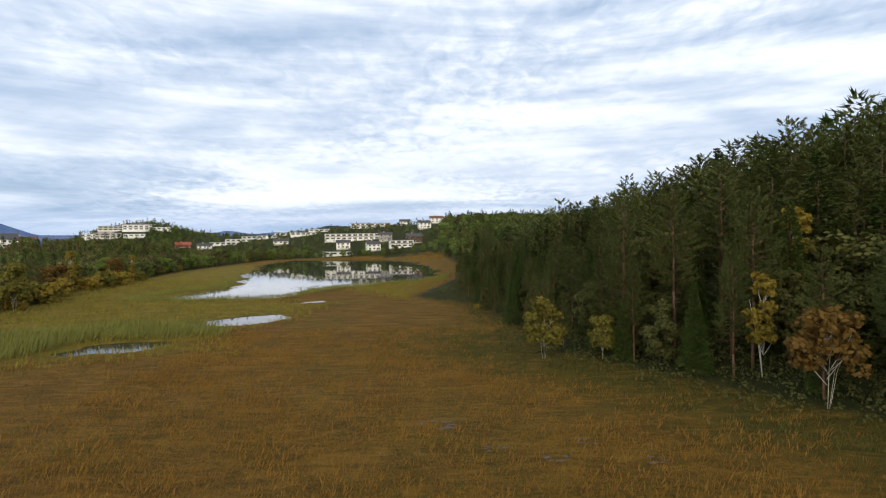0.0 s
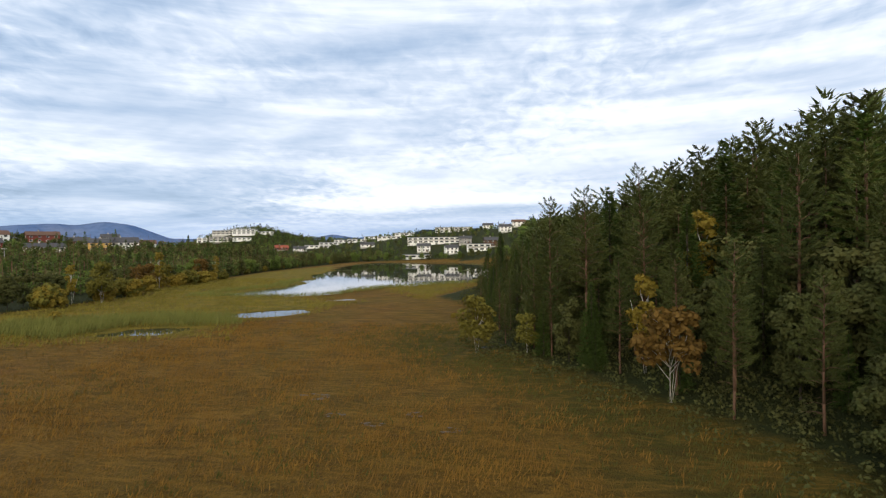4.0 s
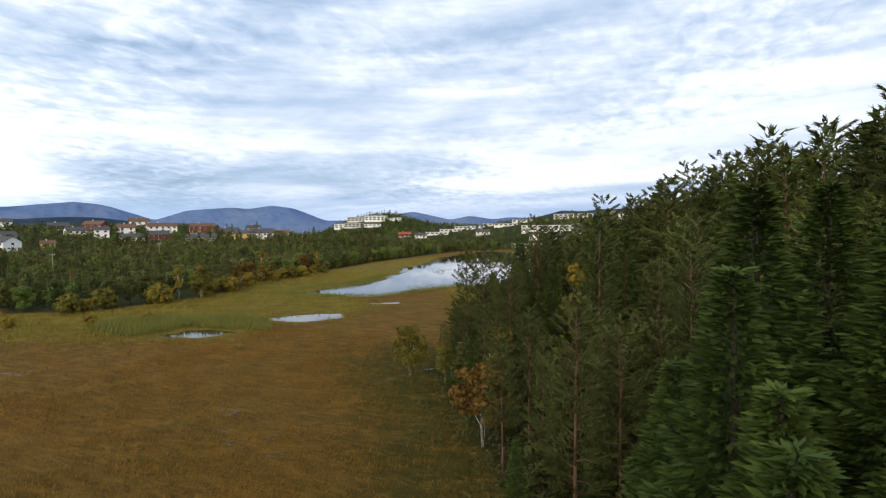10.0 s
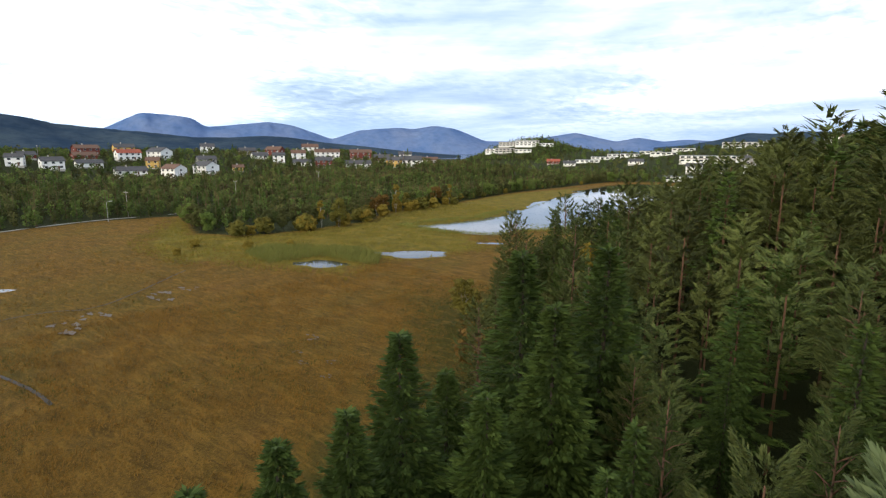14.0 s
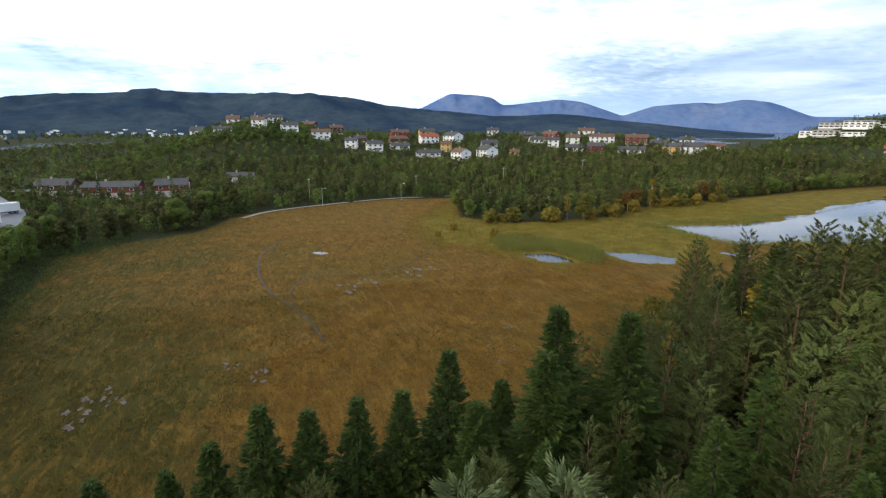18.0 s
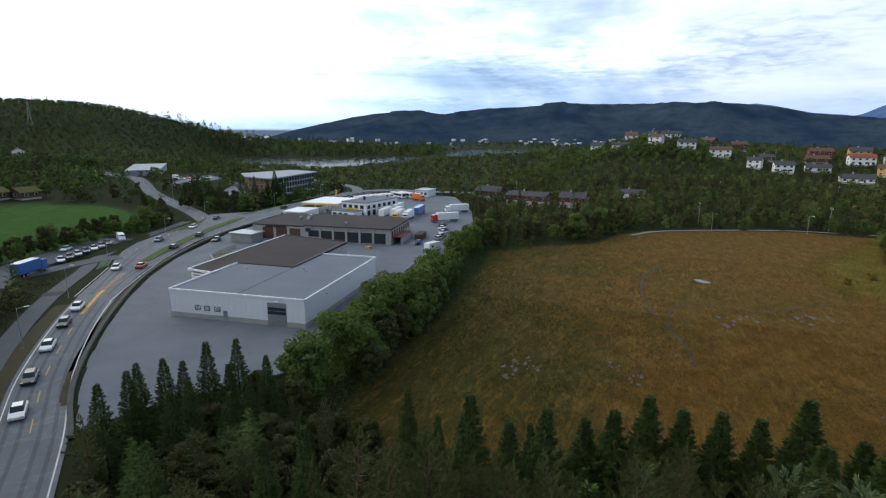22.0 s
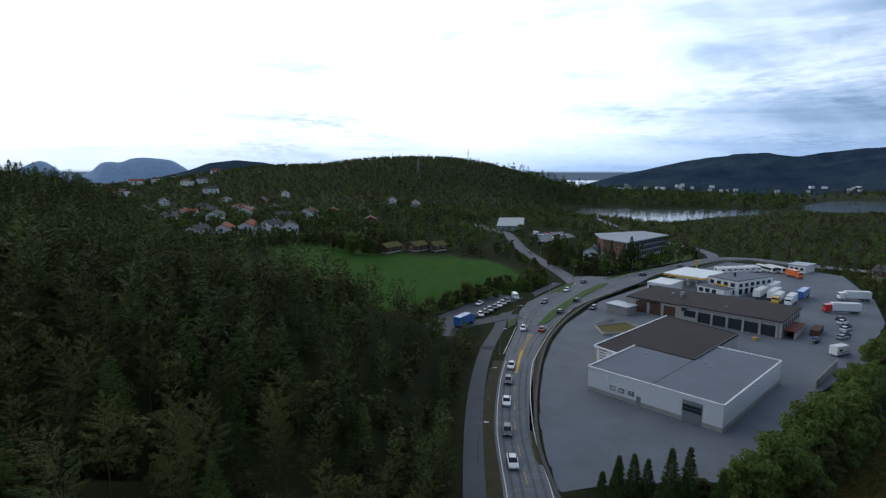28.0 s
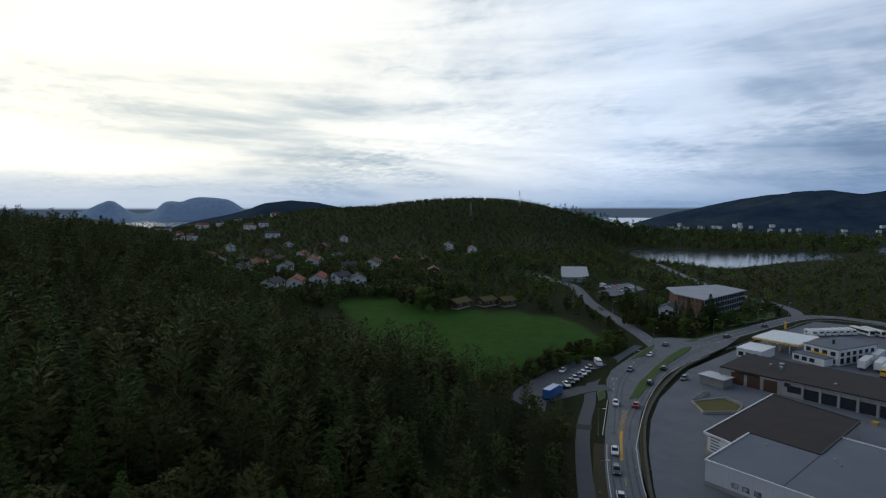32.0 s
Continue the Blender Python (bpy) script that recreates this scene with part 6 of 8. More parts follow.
# bearing, distance, width, depth, storeys, wall, roof, turn
W_, R_, B_, O_, G_ = WHITE, RED_WOOD, BROWN_WOOD, OCHRE_WOOD, GREY_WOOD
TR, TD, TB = TILE_RED, TILE_DARK, TILE_BROWN
WEST = [(99.6, 500, 20, 8, 1, W_, TR, 5), (95.2, 508, 10, 12, 2, W_, TR, 80), (92.0, 505, 10, 12, 2, W_, TB, 85), (90.0, 530, 7, 8, 2, W_, TD, 80), (88.4, 512, 16, 9, 2, W_, TD, 95), (85.0, 540, 13, 9, 2, B_, TB, 60), (82.4, 540, 12, 9, 2, B_, TR, 95),
        (93.0, 470, 14, 8, 1, W_, TD, 90), (89.7, 476, 10, 9, 2, W_, TB, 70), (86.9, 470, 13, 9, 2, W_, TD, 95), (83.9, 466, 15, 9, 2, W_, TB, 88), (80.9, 446, 9, 8, 2, W_, TD, 70), (78.6, 440, 12, 9, 2, W_, TD, 90), (80.1, 485, 10, 8, 1, R_, TR, 95),
        (76.0, 515, 16, 9, 2, R_, TB, 95), (76.2, 495, 15, 9, 1, R_, TR, 92), (73.2, 520, 14, 10, 2, O_, TD, 85), (73.0, 490, 16, 9, 2, W_, TR, 90), (76.0, 455, 15, 8, 1, W_, TD, 88), (73.1, 425, 18, 9, 1, W_, TD, 82), (71.2, 450, 8, 8, 2, O_, TB, 60), (70.5, 495, 15, 11, 2, W_, TD, 20),
        (69.7, 417, 12, 10, 2, W_, TB, 20), (67.0, 426, 13, 11, 2, W_, TD, 15), (64.2, 432, 7, 6, 1, O_, TR, 70), (66.8, 470, 13, 9, 1, G_, TD, 80), (66.4, 545, 11, 9, 2, W_, TD, 70), (63.0, 520, 13, 9, 1, B_, TD, 70), (62.0, 490, 12, 9, 1, W_, TD, 75), (60.5, 505, 13, 9, 2, R_, TB, 30),
        (60.3, 470, 9, 8, 2, W_, TD, 60), (58.4, 485, 11, 9, 2, W_, TB, 60), (58.2, 450, 14, 9, 1, W_, TD, 62), (57.1, 540, 14, 10, 2, W_, TR, 60), (55.6, 495, 20, 9, 2, W_, TB, 62), (56.2, 445, 12, 9, 2, R_, TD, 60), (52.3, 500, 18, 9, 2, R_, TB, 55), (52.8, 450, 20, 9, 1, W_, TD, 55),
        (50.2, 490, 14, 10, 1, B_, TD, 45), (48.9, 455, 13, 10, 2, O_, TD, 20), (47.4, 455, 16, 12, 2, W_, TD, 45), (47.8, 500, 11, 9, 2, W_, TD, 45), (45.4, 490, 14, 9, 1, W_, TB, 45)]
NAMES = {W_: "white", R_: "dark red", B_: "brown", O_: "ochre yellow", G_: "grey"}
ROOFS = {TR: "red-tiled", TD: "dark", TB: "brown"}
for n, (az, dist, w, d, st, wall, roof, yaw) in enumerate(WEST):
    x, y = polar(az, dist)
    roof = (TB, TD, TR)[n % 3] if roof is TR else roof
    house(x, y, w, d, st, wall, roof, yaw, f"{NAMES[wall]} wooden house with {ROOFS[roof]} gable roof among trees", wins=max(2, int(w / 4)))
house(-197, -62, 22, 10, 1, R_, TD, 82, "long dark red house with grey roof at the bog's edge", "houses by the bog", z=3.4, pitch=0.3, wins=5)
house(-196, -38, 13, 9, 1, R_, TD, 85, "dark red wooden house with dark roof beside trees", "houses by the bog", z=3.6, wins=3)
house(-212, -88, 15, 9, 1, B_, TD, 80, "brown wooden house with dark roof beside trees", "houses by the bog", z=3.4, wins=3)
house(-232, -10, 14, 7, 1, W_, TD, 85, "low white house half hidden by trees", "houses by the bog", wins=3)
# red-roofed rows in the south, seen over the wood
SOUTH = [(165.2, 330, 12, 9, 2, W_, TD, 40), (162.9, 335, 16, 9, 2, W_, TR, 65), (160.6, 345, 18, 9, 2, W_, TR, 60), (158.4, 350, 11, 9, 2, W_, TD, 20), (156.6, 345, 8, 10, 2, W_, TD, 70), (163.9, 385, 14, 9, 2, W_, TD, 60), (161.2, 410, 12, 9, 2, W_, TR, 65), (168.2, 380, 12, 9, 2, W_, TD, 50), (170.2, 430, 12, 9, 2, W_, TD, 70),
         (166.9, 410, 16, 9, 2, W_, TR, 60), (154.9, 400, 12, 9, 2, W_, TB, 40), (152.6, 440, 14, 9, 1, R_, TR, 60), (149.5, 450, 16, 9, 1, B_, TB, 60), (147.0, 620, 20, 10, 2, W_, TD, 60), (144.5, 600, 12, 9, 2, W_, TR, 60), (148.6, 400, 14, 8, 1, R_, TB, 60), (172.0, 560, 14, 9, 2, W_, TD, 60), (174.3, 600, 12, 9, 2, W_, TR, 60), (176.0, 640, 12, 9, 2, W_, TD, 60)]
for az, dist, w, d, st, wall, roof, yaw in SOUTH:
    x, y = polar(az, dist, 126.5, -25.0)
    house(x, y, w, d, st, wall, roof, yaw, f"{NAMES[wall]} house with {ROOFS[roof]} roof in a row above the meadow", "houses above the meadow", wins=max(2, int(w / 4)))
rng = np.random.default_rng(78)
for k in range(14):
    az, dist = 157.5 + 14.5 * ((k * 0.618) % 1), 400 + 300 * (k / 14) ** 1.2
    x, y = polar(az, dist, 126.5, -25.0)
    w = rng.uniform(9, 14)
    wall, roof = ((W_, TD), (W_, TR), (W_, TB), (O_, TD), (R_, TD), (W_, TD))[k % 6]
    house(x, y, w, 8.5, 2 if k % 3 else 1, wall, roof, rng.uniform(0, 180), f"{NAMES[wall]} house with {ROOFS[roof]} roof among gardens", "houses above the meadow", wins=2)
for x, y, w, yaw in ((-38, -268, 13, 20), (-55, -266, 10, 10), (-66, -262, 9, 5)):
    house(x, y, w, 7, 1, BROWN_WOOD, TURF, yaw, "old log cabin with grass turf roof above the meadow", "turf-roofed cabins", chimney=False, wins=2)
house(-139, -209, 11, 9, 2, W_, TD, 25, "white house with dark roof beside tall spruces", "houses by the junction", wins=2)

# ---- town beyond the lake ----
def slab_block(x, y, w, d, levels, yaw, label, step=0.0, mat=None, roof=None, z=None, group="white blocks of the town"):
    z = ground_z(x, y) if z is None else z
    root = thing("apartment_block", label, "apartment building", group, at=pose(x, y, z, 0, 0, yaw))
    for k in range(levels):
        y0 = -d / 2 + k * step
        part("storey", box((-w / 2, y0, k * 3.0 - (2 if k == 0 else 0)), (w / 2, d / 2 + k * step * 0.2, k * 3.0 + 2.98)), mat or WHITE, root)
        part("balcony_front", box((-w / 2, y0 - 0.35, k * 3.0 - 0.2), (w / 2, y0 - 0.02, k * 3.0 + 0.9)), CONCRETE if k % 2 else WHITE, root)
        n = max(2, int(w / 5))
        for j in range(n):
            window_on((-w / 2, y0), (w / 2, y0), 0, (j + 0.18) * w / n, w / n * 0.64, k * 3.0 + 1.0, k * 3.0 + 2.4, root, GREY_WOOD, 0, "window", False)
    part("roof", box((-w / 2 - 0.5, -d / 2 + levels * step - 0.8, levels * 3.0), (w / 2 + 0.5, d / 2 + levels * step * 0.2 + 0.5, levels * 3.0 + 0.4)), roof or ROOF_GREY, root)
    return root


L4 = (18.3, -5.1)
TOWN = [(13.1, 462, 24, 12, 1, 10), (11.3, 540, 52, 12, 2, 8), (9.2, 640, 44, 12, 2, 8), (6.6, 470, 20, 10, 2, 12), (23.5, 620, 26, 9, 1, 20), (22.1, 640, 26, 9, 1, 24), (20.6, 660, 26, 9, 1, 20), (19.2, 640, 26, 9, 1, 16), (16.0, 600, 26, 9, 1, 10), (14.4, 620, 22, 9, 1, 10), (17.6, 660, 24, 9, 1, 14)]
for az, dist, w, d, lev, yaw in TOWN:
    x, y = polar(az, dist, *L4)
    slab_block(x, y, w, d, lev, yaw, "long white town building with rows of windows beyond the lake")
for az, dist, w, d, st, wall, roof, yaw in [(9.5, 470, 11, 9, 2, W_, TD, 20), (5.2, 490, 14, 10, 2, B_, TD, 15), (3.8, 560, 12, 9, 2, W_, TD, 15), (2.4, 600, 14, 9, 2, W_, TB, 10), (7.8, 690, 12, 9, 2, W_, TD, 5), (10.0, 720, 12, 9, 2, W_, TR, 5), (5.6, 640, 12, 9, 2, W_, TD, 5), (25.2, 600, 13, 9, 1, W_, TD, 30), (27.0, 620, 14, 9, 1, R_, TR, 30), (18.3, 560, 14, 9, 1, W_, TD, 15), (12.4, 500, 12, 9, 2, W_, TD, 10), (8.0, 520, 12, 8, 2, G_, TD, 8)]:
    x, y = polar(az, dist, *L4)
    house(x, y, w, d, st, wall, roof, yaw, f"{NAMES[wall]} house with {ROOFS[roof]} roof beyond the lake", "houses beyond the lake", wins=3)
# stepped flats on the round hill
hx, hy = -372, 664
for k, (dx, dy, w, lev) in enumerate(((-40, -34, 18, 2), (-14, -40, 26, 2), (14, -36, 22, 1), (-24, -18, 26, 2), (6, -18, 28, 2), (-6, 4, 34, 1), (26, 2, 20, 1))):
    slab_block(hx + dx, hy + dy, w, 12, lev, 28, "stepped pale concrete flats built into the round hill", 2.2, CONCRETE if k % 2 else WHITE, None, None, "stepped flats on the round hill")

# small houses of the town in the southern valley
rng = np.random.default_rng(77)
for k in range(46):
    az, dist = rng.uniform(164, 176.5), rng.uniform(700, 1500)
    x, y = polar(az, dist, 126.5, -25.0)
    z = ground_z(x, y)
    w, d = rng.uniform(10, 18), rng.uniform(8, 11)
    roof = (TILE_DARK, TILE_RED, TILE_DARK, TILE_BROWN)[k % 4]
    root = thing("house", f"small white house with {ROOFS[roof]} roof in the southern valley", "house", "houses of the southern town", at=pose(x, y, z, 0, 0, rng.uniform(0, 180)))
    part("wall", box((-w / 2, -d / 2, -2), (w / 2, d / 2, 5.6)), WHITE, root)
    bm = bmesh.new()
    vs = [bm.verts.new(p) for p in ((-w / 2 - 0.5, -d / 2 - 0.5, 5.5), (w / 2 + 0.5, -d / 2 - 0.5, 5.5), (w / 2 + 0.5, d / 2 + 0.5, 5.5), (-w / 2 - 0.5, d / 2 + 0.5, 5.5), (-w / 2 - 0.5, 0, 8.6), (w / 2 + 0.5, 0, 8.6))]
    for f in ((0, 1, 5, 4), (2, 3, 4, 5), (0, 4, 3), (1, 2, 5), (3, 2, 1, 0)):
        bm.faces.new([vs[i] for i in f])
    part("roof", bm, roof, root)
    for u in (-0.3, 0.1):
        part("window", box((w * u, -d / 2 - 0.05, 2.6), (w * u + 1.8, -d / 2 - 0.004, 4.2)), GLASS, root)
# white houses on the fjord's far shore
for k in range(64):
    az, dist = 90 + 37 * rng.uniform(), rng.uniform(1945, 2010)
    x, y = polar(az, dist, 60.0, -5.0)
    z = SEA_Z - 6 + 150 * math.sin((dist - 1925) / 825 * math.pi / 2)
    w, d = rng.uniform(10, 17), rng.uniform(8, 11)
    root = thing("house", "small white house on the far shore of the fjord", "house", "houses on the far shore", at=pose(x, y, z + 2, 0, 0, rng.uniform(0, 180)))
    part("wall", box((-w / 2, -d / 2, -4), (w / 2, d / 2, 6.0)), WHITE, root)
    part("roof", prism([(-w / 2 - 0.6, -d / 2 - 0.6), (w / 2 + 0.6, -d / 2 - 0.6), (w / 2 + 0.6, d / 2 + 0.6), (-w / 2 - 0.6, d / 2 + 0.6)], 6.0, 6.7), TILE_DARK, root)
# trees on the lake's far shore
row([(-128, 432), (-90, 434), (-50, 430), (-8, 412)], 7.5, [("broad", 4), ("olive", 2), ("broad", 4)], 21, (0.45, 0.8), 2.5, group="trees along the lake")

# ---- far woods ----
def far_tree(kind, seed):
    rng = np.random.default_rng(seed)
    if kind == "spruce":
        return conifer_crown(11.0, 2.2, rng, False, 0.06, 1.1, 5, 2.2, 1.25, 0)
    n = 8
    a, q = rng.uniform(0, 6.28, n), rng.uniform(0.1, 1.0, n) ** 0.6
    zs = np.linspace(1.2, 5.6, n)
    cs = [np.array([math.cos(a[k]) * 2.5 * q[k], math.sin(a[k]) * 2.5 * q[k], zs[k]]) for k in range(n)]
    return leafy_crown(cs, list(rng.uniform(1.5, 2.2, n)), 2.2, rng, 1.75, 1.35, 0.85, 0.4)


def far_woods(name, label, spots, sizes, kinds, mats):
    lows = {k: [far_tree(k, 200 + s) for s in range(6)] for k in ("spruce", "broad")}
    keys = list(mats)
    allv, allf, allm, off = [], [], [], 0
    z = lift(spots[:, 0], spots[:, 1])
    for i, (x, y) in enumerate(spots):
        v, f = lows["spruce" if kinds[i] == "spruce" else "broad"][i % 6]
        s = sizes[i]
        c, sn = math.cos(i * 1.7) * s, math.sin(i * 1.7) * s
        w = np.empty_like(v)
        w[:, 0], w[:, 1], w[:, 2] = v[:, 0] * c - v[:, 1] * sn + x, v[:, 0] * sn + v[:, 1] * c + y, v[:, 2] * s + z[i]
        allv.append(w), allf.append(f + off), allm.append(np.full(len(f), keys.index(kinds[i]), np.int32))
        off += len(v)
    me = mesh_np(name, np.vstack(allv), np.vstack(allf), list(mats.values()))
    me.polygons.foreach_set("material_index", np.concatenate(allm))
    shade = np.random.default_rng(len(spots)).uniform(-0.5, 0.75, len(spots))
    me.attributes.new("tone", "FLOAT", "POINT").data.foreach_set("value", np.repeat(shade, [len(v) for v in allv]).astype(np.float32))
    return tagged(new(name, me), label, "woods", kind="stuff")


HOUSE_SPOTS = np.array([o.location[:2] for o in scene.objects if o.parent is None and o.type == "EMPTY" and o.name.split(".")[0] in ("house", "apartment_block")])


def free_of_houses(p, gap):
    ok = np.ones(len(p), bool)
    for hx0, hy0 in HOUSE_SPOTS:
        d2 = np.hypot(p[:, 0] - hx0, p[:, 1] - hy0)
        ok &= d2 > gap
    return ok


def region(x0, x1, y0, y1, step, seed, gap=8.0, size=(0.7, 1.2), mix=(0.2, 0.6), test=None, thin=0.0):
    p, rng = scatter(x0, x1, y0, y1, step, seed)
    ok = (signed(BOG, p[:, 0], p[:, 1]) > 2) & (signed(FIELD, p[:, 0], p[:, 1]) > 4) & clear_of_roads(p, 2.5) & free_of_houses(p, gap) & (rng.uniform(size=len(p)) > thin)
    if test is not None:
        ok &= test(p[:, 0], p[:, 1])
    p = p[ok]
    ok = lift(p[:, 0], p[:, 1]) > SEA_Z + 1.0
    p = p[ok]
    q = rng.uniform(size=len(p))
    kinds = ["spruce" if a < mix[0] else ("broad" if a < mix[1] else "olive") for a in q]
    return p, list(rng.uniform(*size, len(p))), kinds


def gather(rows):
    return np.vstack([r[0] for r in rows]), sum((r[1] for r in rows), []), sum((r[2] for r in rows), [])


def off_hall(x, y):
    ok = np.ones(len(x), bool)
    for poly in (OP, HP):
        ok &= signed(poly, x, y) > 4
    ok &= signed(HALL_PARK, x, y) > 3
    return ok & ~((x > -150) & (x < -70) & (y > -262) & (y < -190) & (np.abs(x + 112) < 12))


MATS = {"spruce": SPRUCE, "broad": BROAD, "olive": OLIVE}
rows = [region(-290, -105, -110, 330, 5.0, 31, 12, (0.5, 0.82), (0.10, 0.55)),
        region(-230, -118, 130, 480, 5.4, 32, 10, (0.45, 0.75), (0.06, 0.5))]
p, sz, kd = gather(rows)
woods("woodland_belt", "belt of leafy trees and a few spruces beyond the bog", {"pine": BROAD, "spruce": SPRUCE, "broad": OLIVE}, p, sz, ["spruce" if k == "spruce" else ("pine" if k == "broad" else "broad") for k in kd], 0.6)
rows = [region(-480, -290, -110, 420, 6.8, 33, 9, (0.42, 0.75), (0.06, 0.55)), region(-470, -350, -90, 45, 5.0, 34, 10, (0.5, 0.95), (0.06, 0.85)),
        region(-460, -300, 600, 770, 5.5, 35, 13, (0.5, 0.8), (0.4, 0.8)), region(-420, 260, 425, 800, 10, 36, 17, (0.45, 0.8), (0.2, 0.6)),
        region(2, 230, 190, 700, 8.5, 37, 14, (0.8, 1.3), (0.2, 0.6)),
        region(-900, -215, -560, -60, 10.0, 38, 12, (0.45, 0.95), (0.07, 0.5), off_hall), region(-1000, -480, -60, 420, 14, 39, 14, (0.8, 1.4), (0.2, 0.6)), region(-1950, -900, -900, 700, 33, 44, 14, (1.0, 1.8), (0.3, 0.6))]
p, sz, kd = gather(rows)
low = 0.55 + 0.45 * sstep(20, 260, signed(FJORDS[0], p[:, 0], p[:, 1]))
sz = [a * b for a, b in zip(sz, low)]
far_woods("far_woods", "mixed woods over the valley and round the houses", p, sz, kd, MATS)
rows = [region(-215, 60, -420, -172, 8.0, 40, 17, (0.6, 1.15), (0.25, 0.65), lambda x, y: off_hall(x, y) & ((y < -262 - 0.5 * (x + 31)) | (x < -105))), region(-800, 320, -1150, -640, 8.8, 41, 15, (0.55, 0.9), (0.1, 0.5)), region(-560, 320, -640, -400, 11, 46, 12, (0.55, 0.95), (0.08, 0.5)),
        region(-70, 120, -500, -305, 6.0, 47, 8, (0.7, 1.1), (0.1, 0.5)), region(200, 420, -700, -300, 12, 42, 13, (1.2, 1.8), (0.35, 0.7)), region(-1100, -700, -1100, -380, 18, 43, 14, (1.3, 2.0), (0.3, 0.7))]
p, sz, kd = gather(rows)
far_woods("southern_woods", "dark mixed woods on the southern hills", p, sz, kd, MATS)


# ---- mountains ----
def ridge(name, profile, dist, depth, mat, label, rough=0.10, seed=0):
    """A mountain chain: bearings and heights in degrees as seen from the bog."""
    pr = np.array(sorted(profile))
    az = np.arange(pr[0, 0], pr[-1, 0], 0.12)
    el = np.interp(az, pr[:, 0], pr[:, 1])
    k = np.ones(7) / 7
    el = np.convolve(np.pad(el, 3, mode="edge"), k, mode="valid")
    rows_n = 24
    V = []
    for r in range(rows_n + 1):
        f = r / rows_n
        up = math.sin(min(1.0, f / 0.75) * math.pi / 2) if f <= 0.75 else math.cos((f - 0.75) / 0.25 * math.pi / 2 * 0.9)
        top = 32 + np.tan(np.radians(el)) * dist
        rr = dist + (f - 0.75) * depth
        wx, wy = np.sin(np.radians(az)) * rr, np.cos(np.radians(az)) * rr
        wob = (wave(wx, wy, 170.0, seed) + 0.5 * wave(wx, wy, 60.0, seed + 2) + 0.3 * wave(wx, wy, 24.0, seed + 4)) * rough
        on = 1.0 if abs(f - 0.75) > 0.01 else 0.12
        z = SEA_Z - 6 + (top - SEA_Z + 6) * np.clip(up * (1 + wob * on), 0, 1.03 if on < 1 else 0.985)
        a = np.radians(az)
        V.append(np.stack([60 - np.sin(a) * rr, -5 + np.cos(a) * rr, z], 1))
    V = np.vstack(V)
    n = len(az)
    i = np.arange(rows_n)[:, None] * n + np.arange(n - 1)[None]
    f = np.stack([i, i + n, i + n + 1, i + 1], -1).reshape(-1, 4)
    return tagged(new(name, mesh_np(name, V, f, mat, True)), label, "mountain", kind="structure")


FAR_RIDGE = [(14, 0.6), (18, 0.9), (20, 0.7), (22.5, 1.1), (24.5, 0.7), (28.4, 1.62), (30.5, 1.3), (34, 0.7), (37.5, 0.75), (40.5, 1.95), (42.8, 2.33), (45, 2.0), (46.5, 2.1), (50.5, 1.8), (52, 1.3), (53.3, 0.9), (55, 1.5), (57.1, 2.2), (59.5, 2.5), (61.5, 2.3), (65.1, 1.98), (66.2, 2.75), (68, 2.95), (70.5, 3.1), (73.6, 1.6), (77, 1.9), (79.5, 2.5), (81.3, 2.8), (84, 2.2), (88, 1.0)]
ridge("mountain_far", FAR_RIDGE, 4250, 620, MOUNT_FAR, "far mountains with rounded tops, tinted haze blue", 0.12, 1)
MID_RIDGE = [(40, -0.75), (46, -0.3), (50, 0.15), (54, 0.5), (57, 0.95), (60, 1.15), (63, 0.95), (66, 0.9), (69, 1.2), (73.6, 1.62), (77.3, 2.0), (80, 2.4), (82, 2.65), (85, 2.85), (88, 2.95), (91.7, 2.8), (94, 2.85), (97.5, 3.05), (99.2, 2.98), (103, 2.6), (106, 2.5), (109, 2.15), (110.8, 1.85), (113, 2.25), (116, 2.1), (118, 1.95), (120.5, 1.5), (123.4, 0.8), (125.5, 0.35), (128, -0.35), (129.5, -0.8), (131, -1.2)]
ridge("mountain_mid", MID_RIDGE, 2750, 1100, MOUNT_MID, "long wooded mountain across the fjord, tinted haze blue", 0.16, 5)
ridge("mountain_north", [(-14, 1.6), (-9, 2.3), (-7, 2.5), (-4, 2.1), (0, 1.1), (3, 1.0), (5.6, 1.42), (9, 1.5), (11, 1.3), (13.1, 1.45), (15.5, 0.8), (18, 0.35), (21, 0.1)], 3300, 700, MOUNT_MID, "dark wooded mountain beyond the town, tinted haze blue", 0.16, 9)
ridge("islands_south", [(168.3, 0.2), (169.2, 0.9), (170, 1.45), (171.2, 1.6), (172.5, 1.68), (173.6, 1.5), (174.2, 1.15), (175, 1.28), (175.8, 1.2), (176.4, 0.4), (177.2, 0.1), (177.9, 0.05), (178.6, 0.35), (179.9, 1.38), (180.8, 1.0), (182.2, 0.25), (184, 0.0)], 4200, 330, HAZE_BLUE, "steep islands on the southern horizon, tinted haze blue", 0.1, 13)
ridge("hill_south", [(156.5, 0.0), (159.5, 0.95), (162.4, 1.55), (165.1, 1.75), (167.5, 1.45), (169, 0.85), (171, 0.3), (174, -0.3), (176, -0.9)], 2300, 700, MOUNT_MID, "dark hill with scattered houses in the south, tinted haze blue", 0.14, 17)
ridge("skerry_west", [(131.5, -0.4), (133.5, 0.05), (136, 0.12), (140, 0.5), (144, 0.55), (148, 0.3), (152, 0.0)], 4300, 250, HAZE_BLUE, "low headland on the sea horizon, tinted haze blue", 0.1, 21)

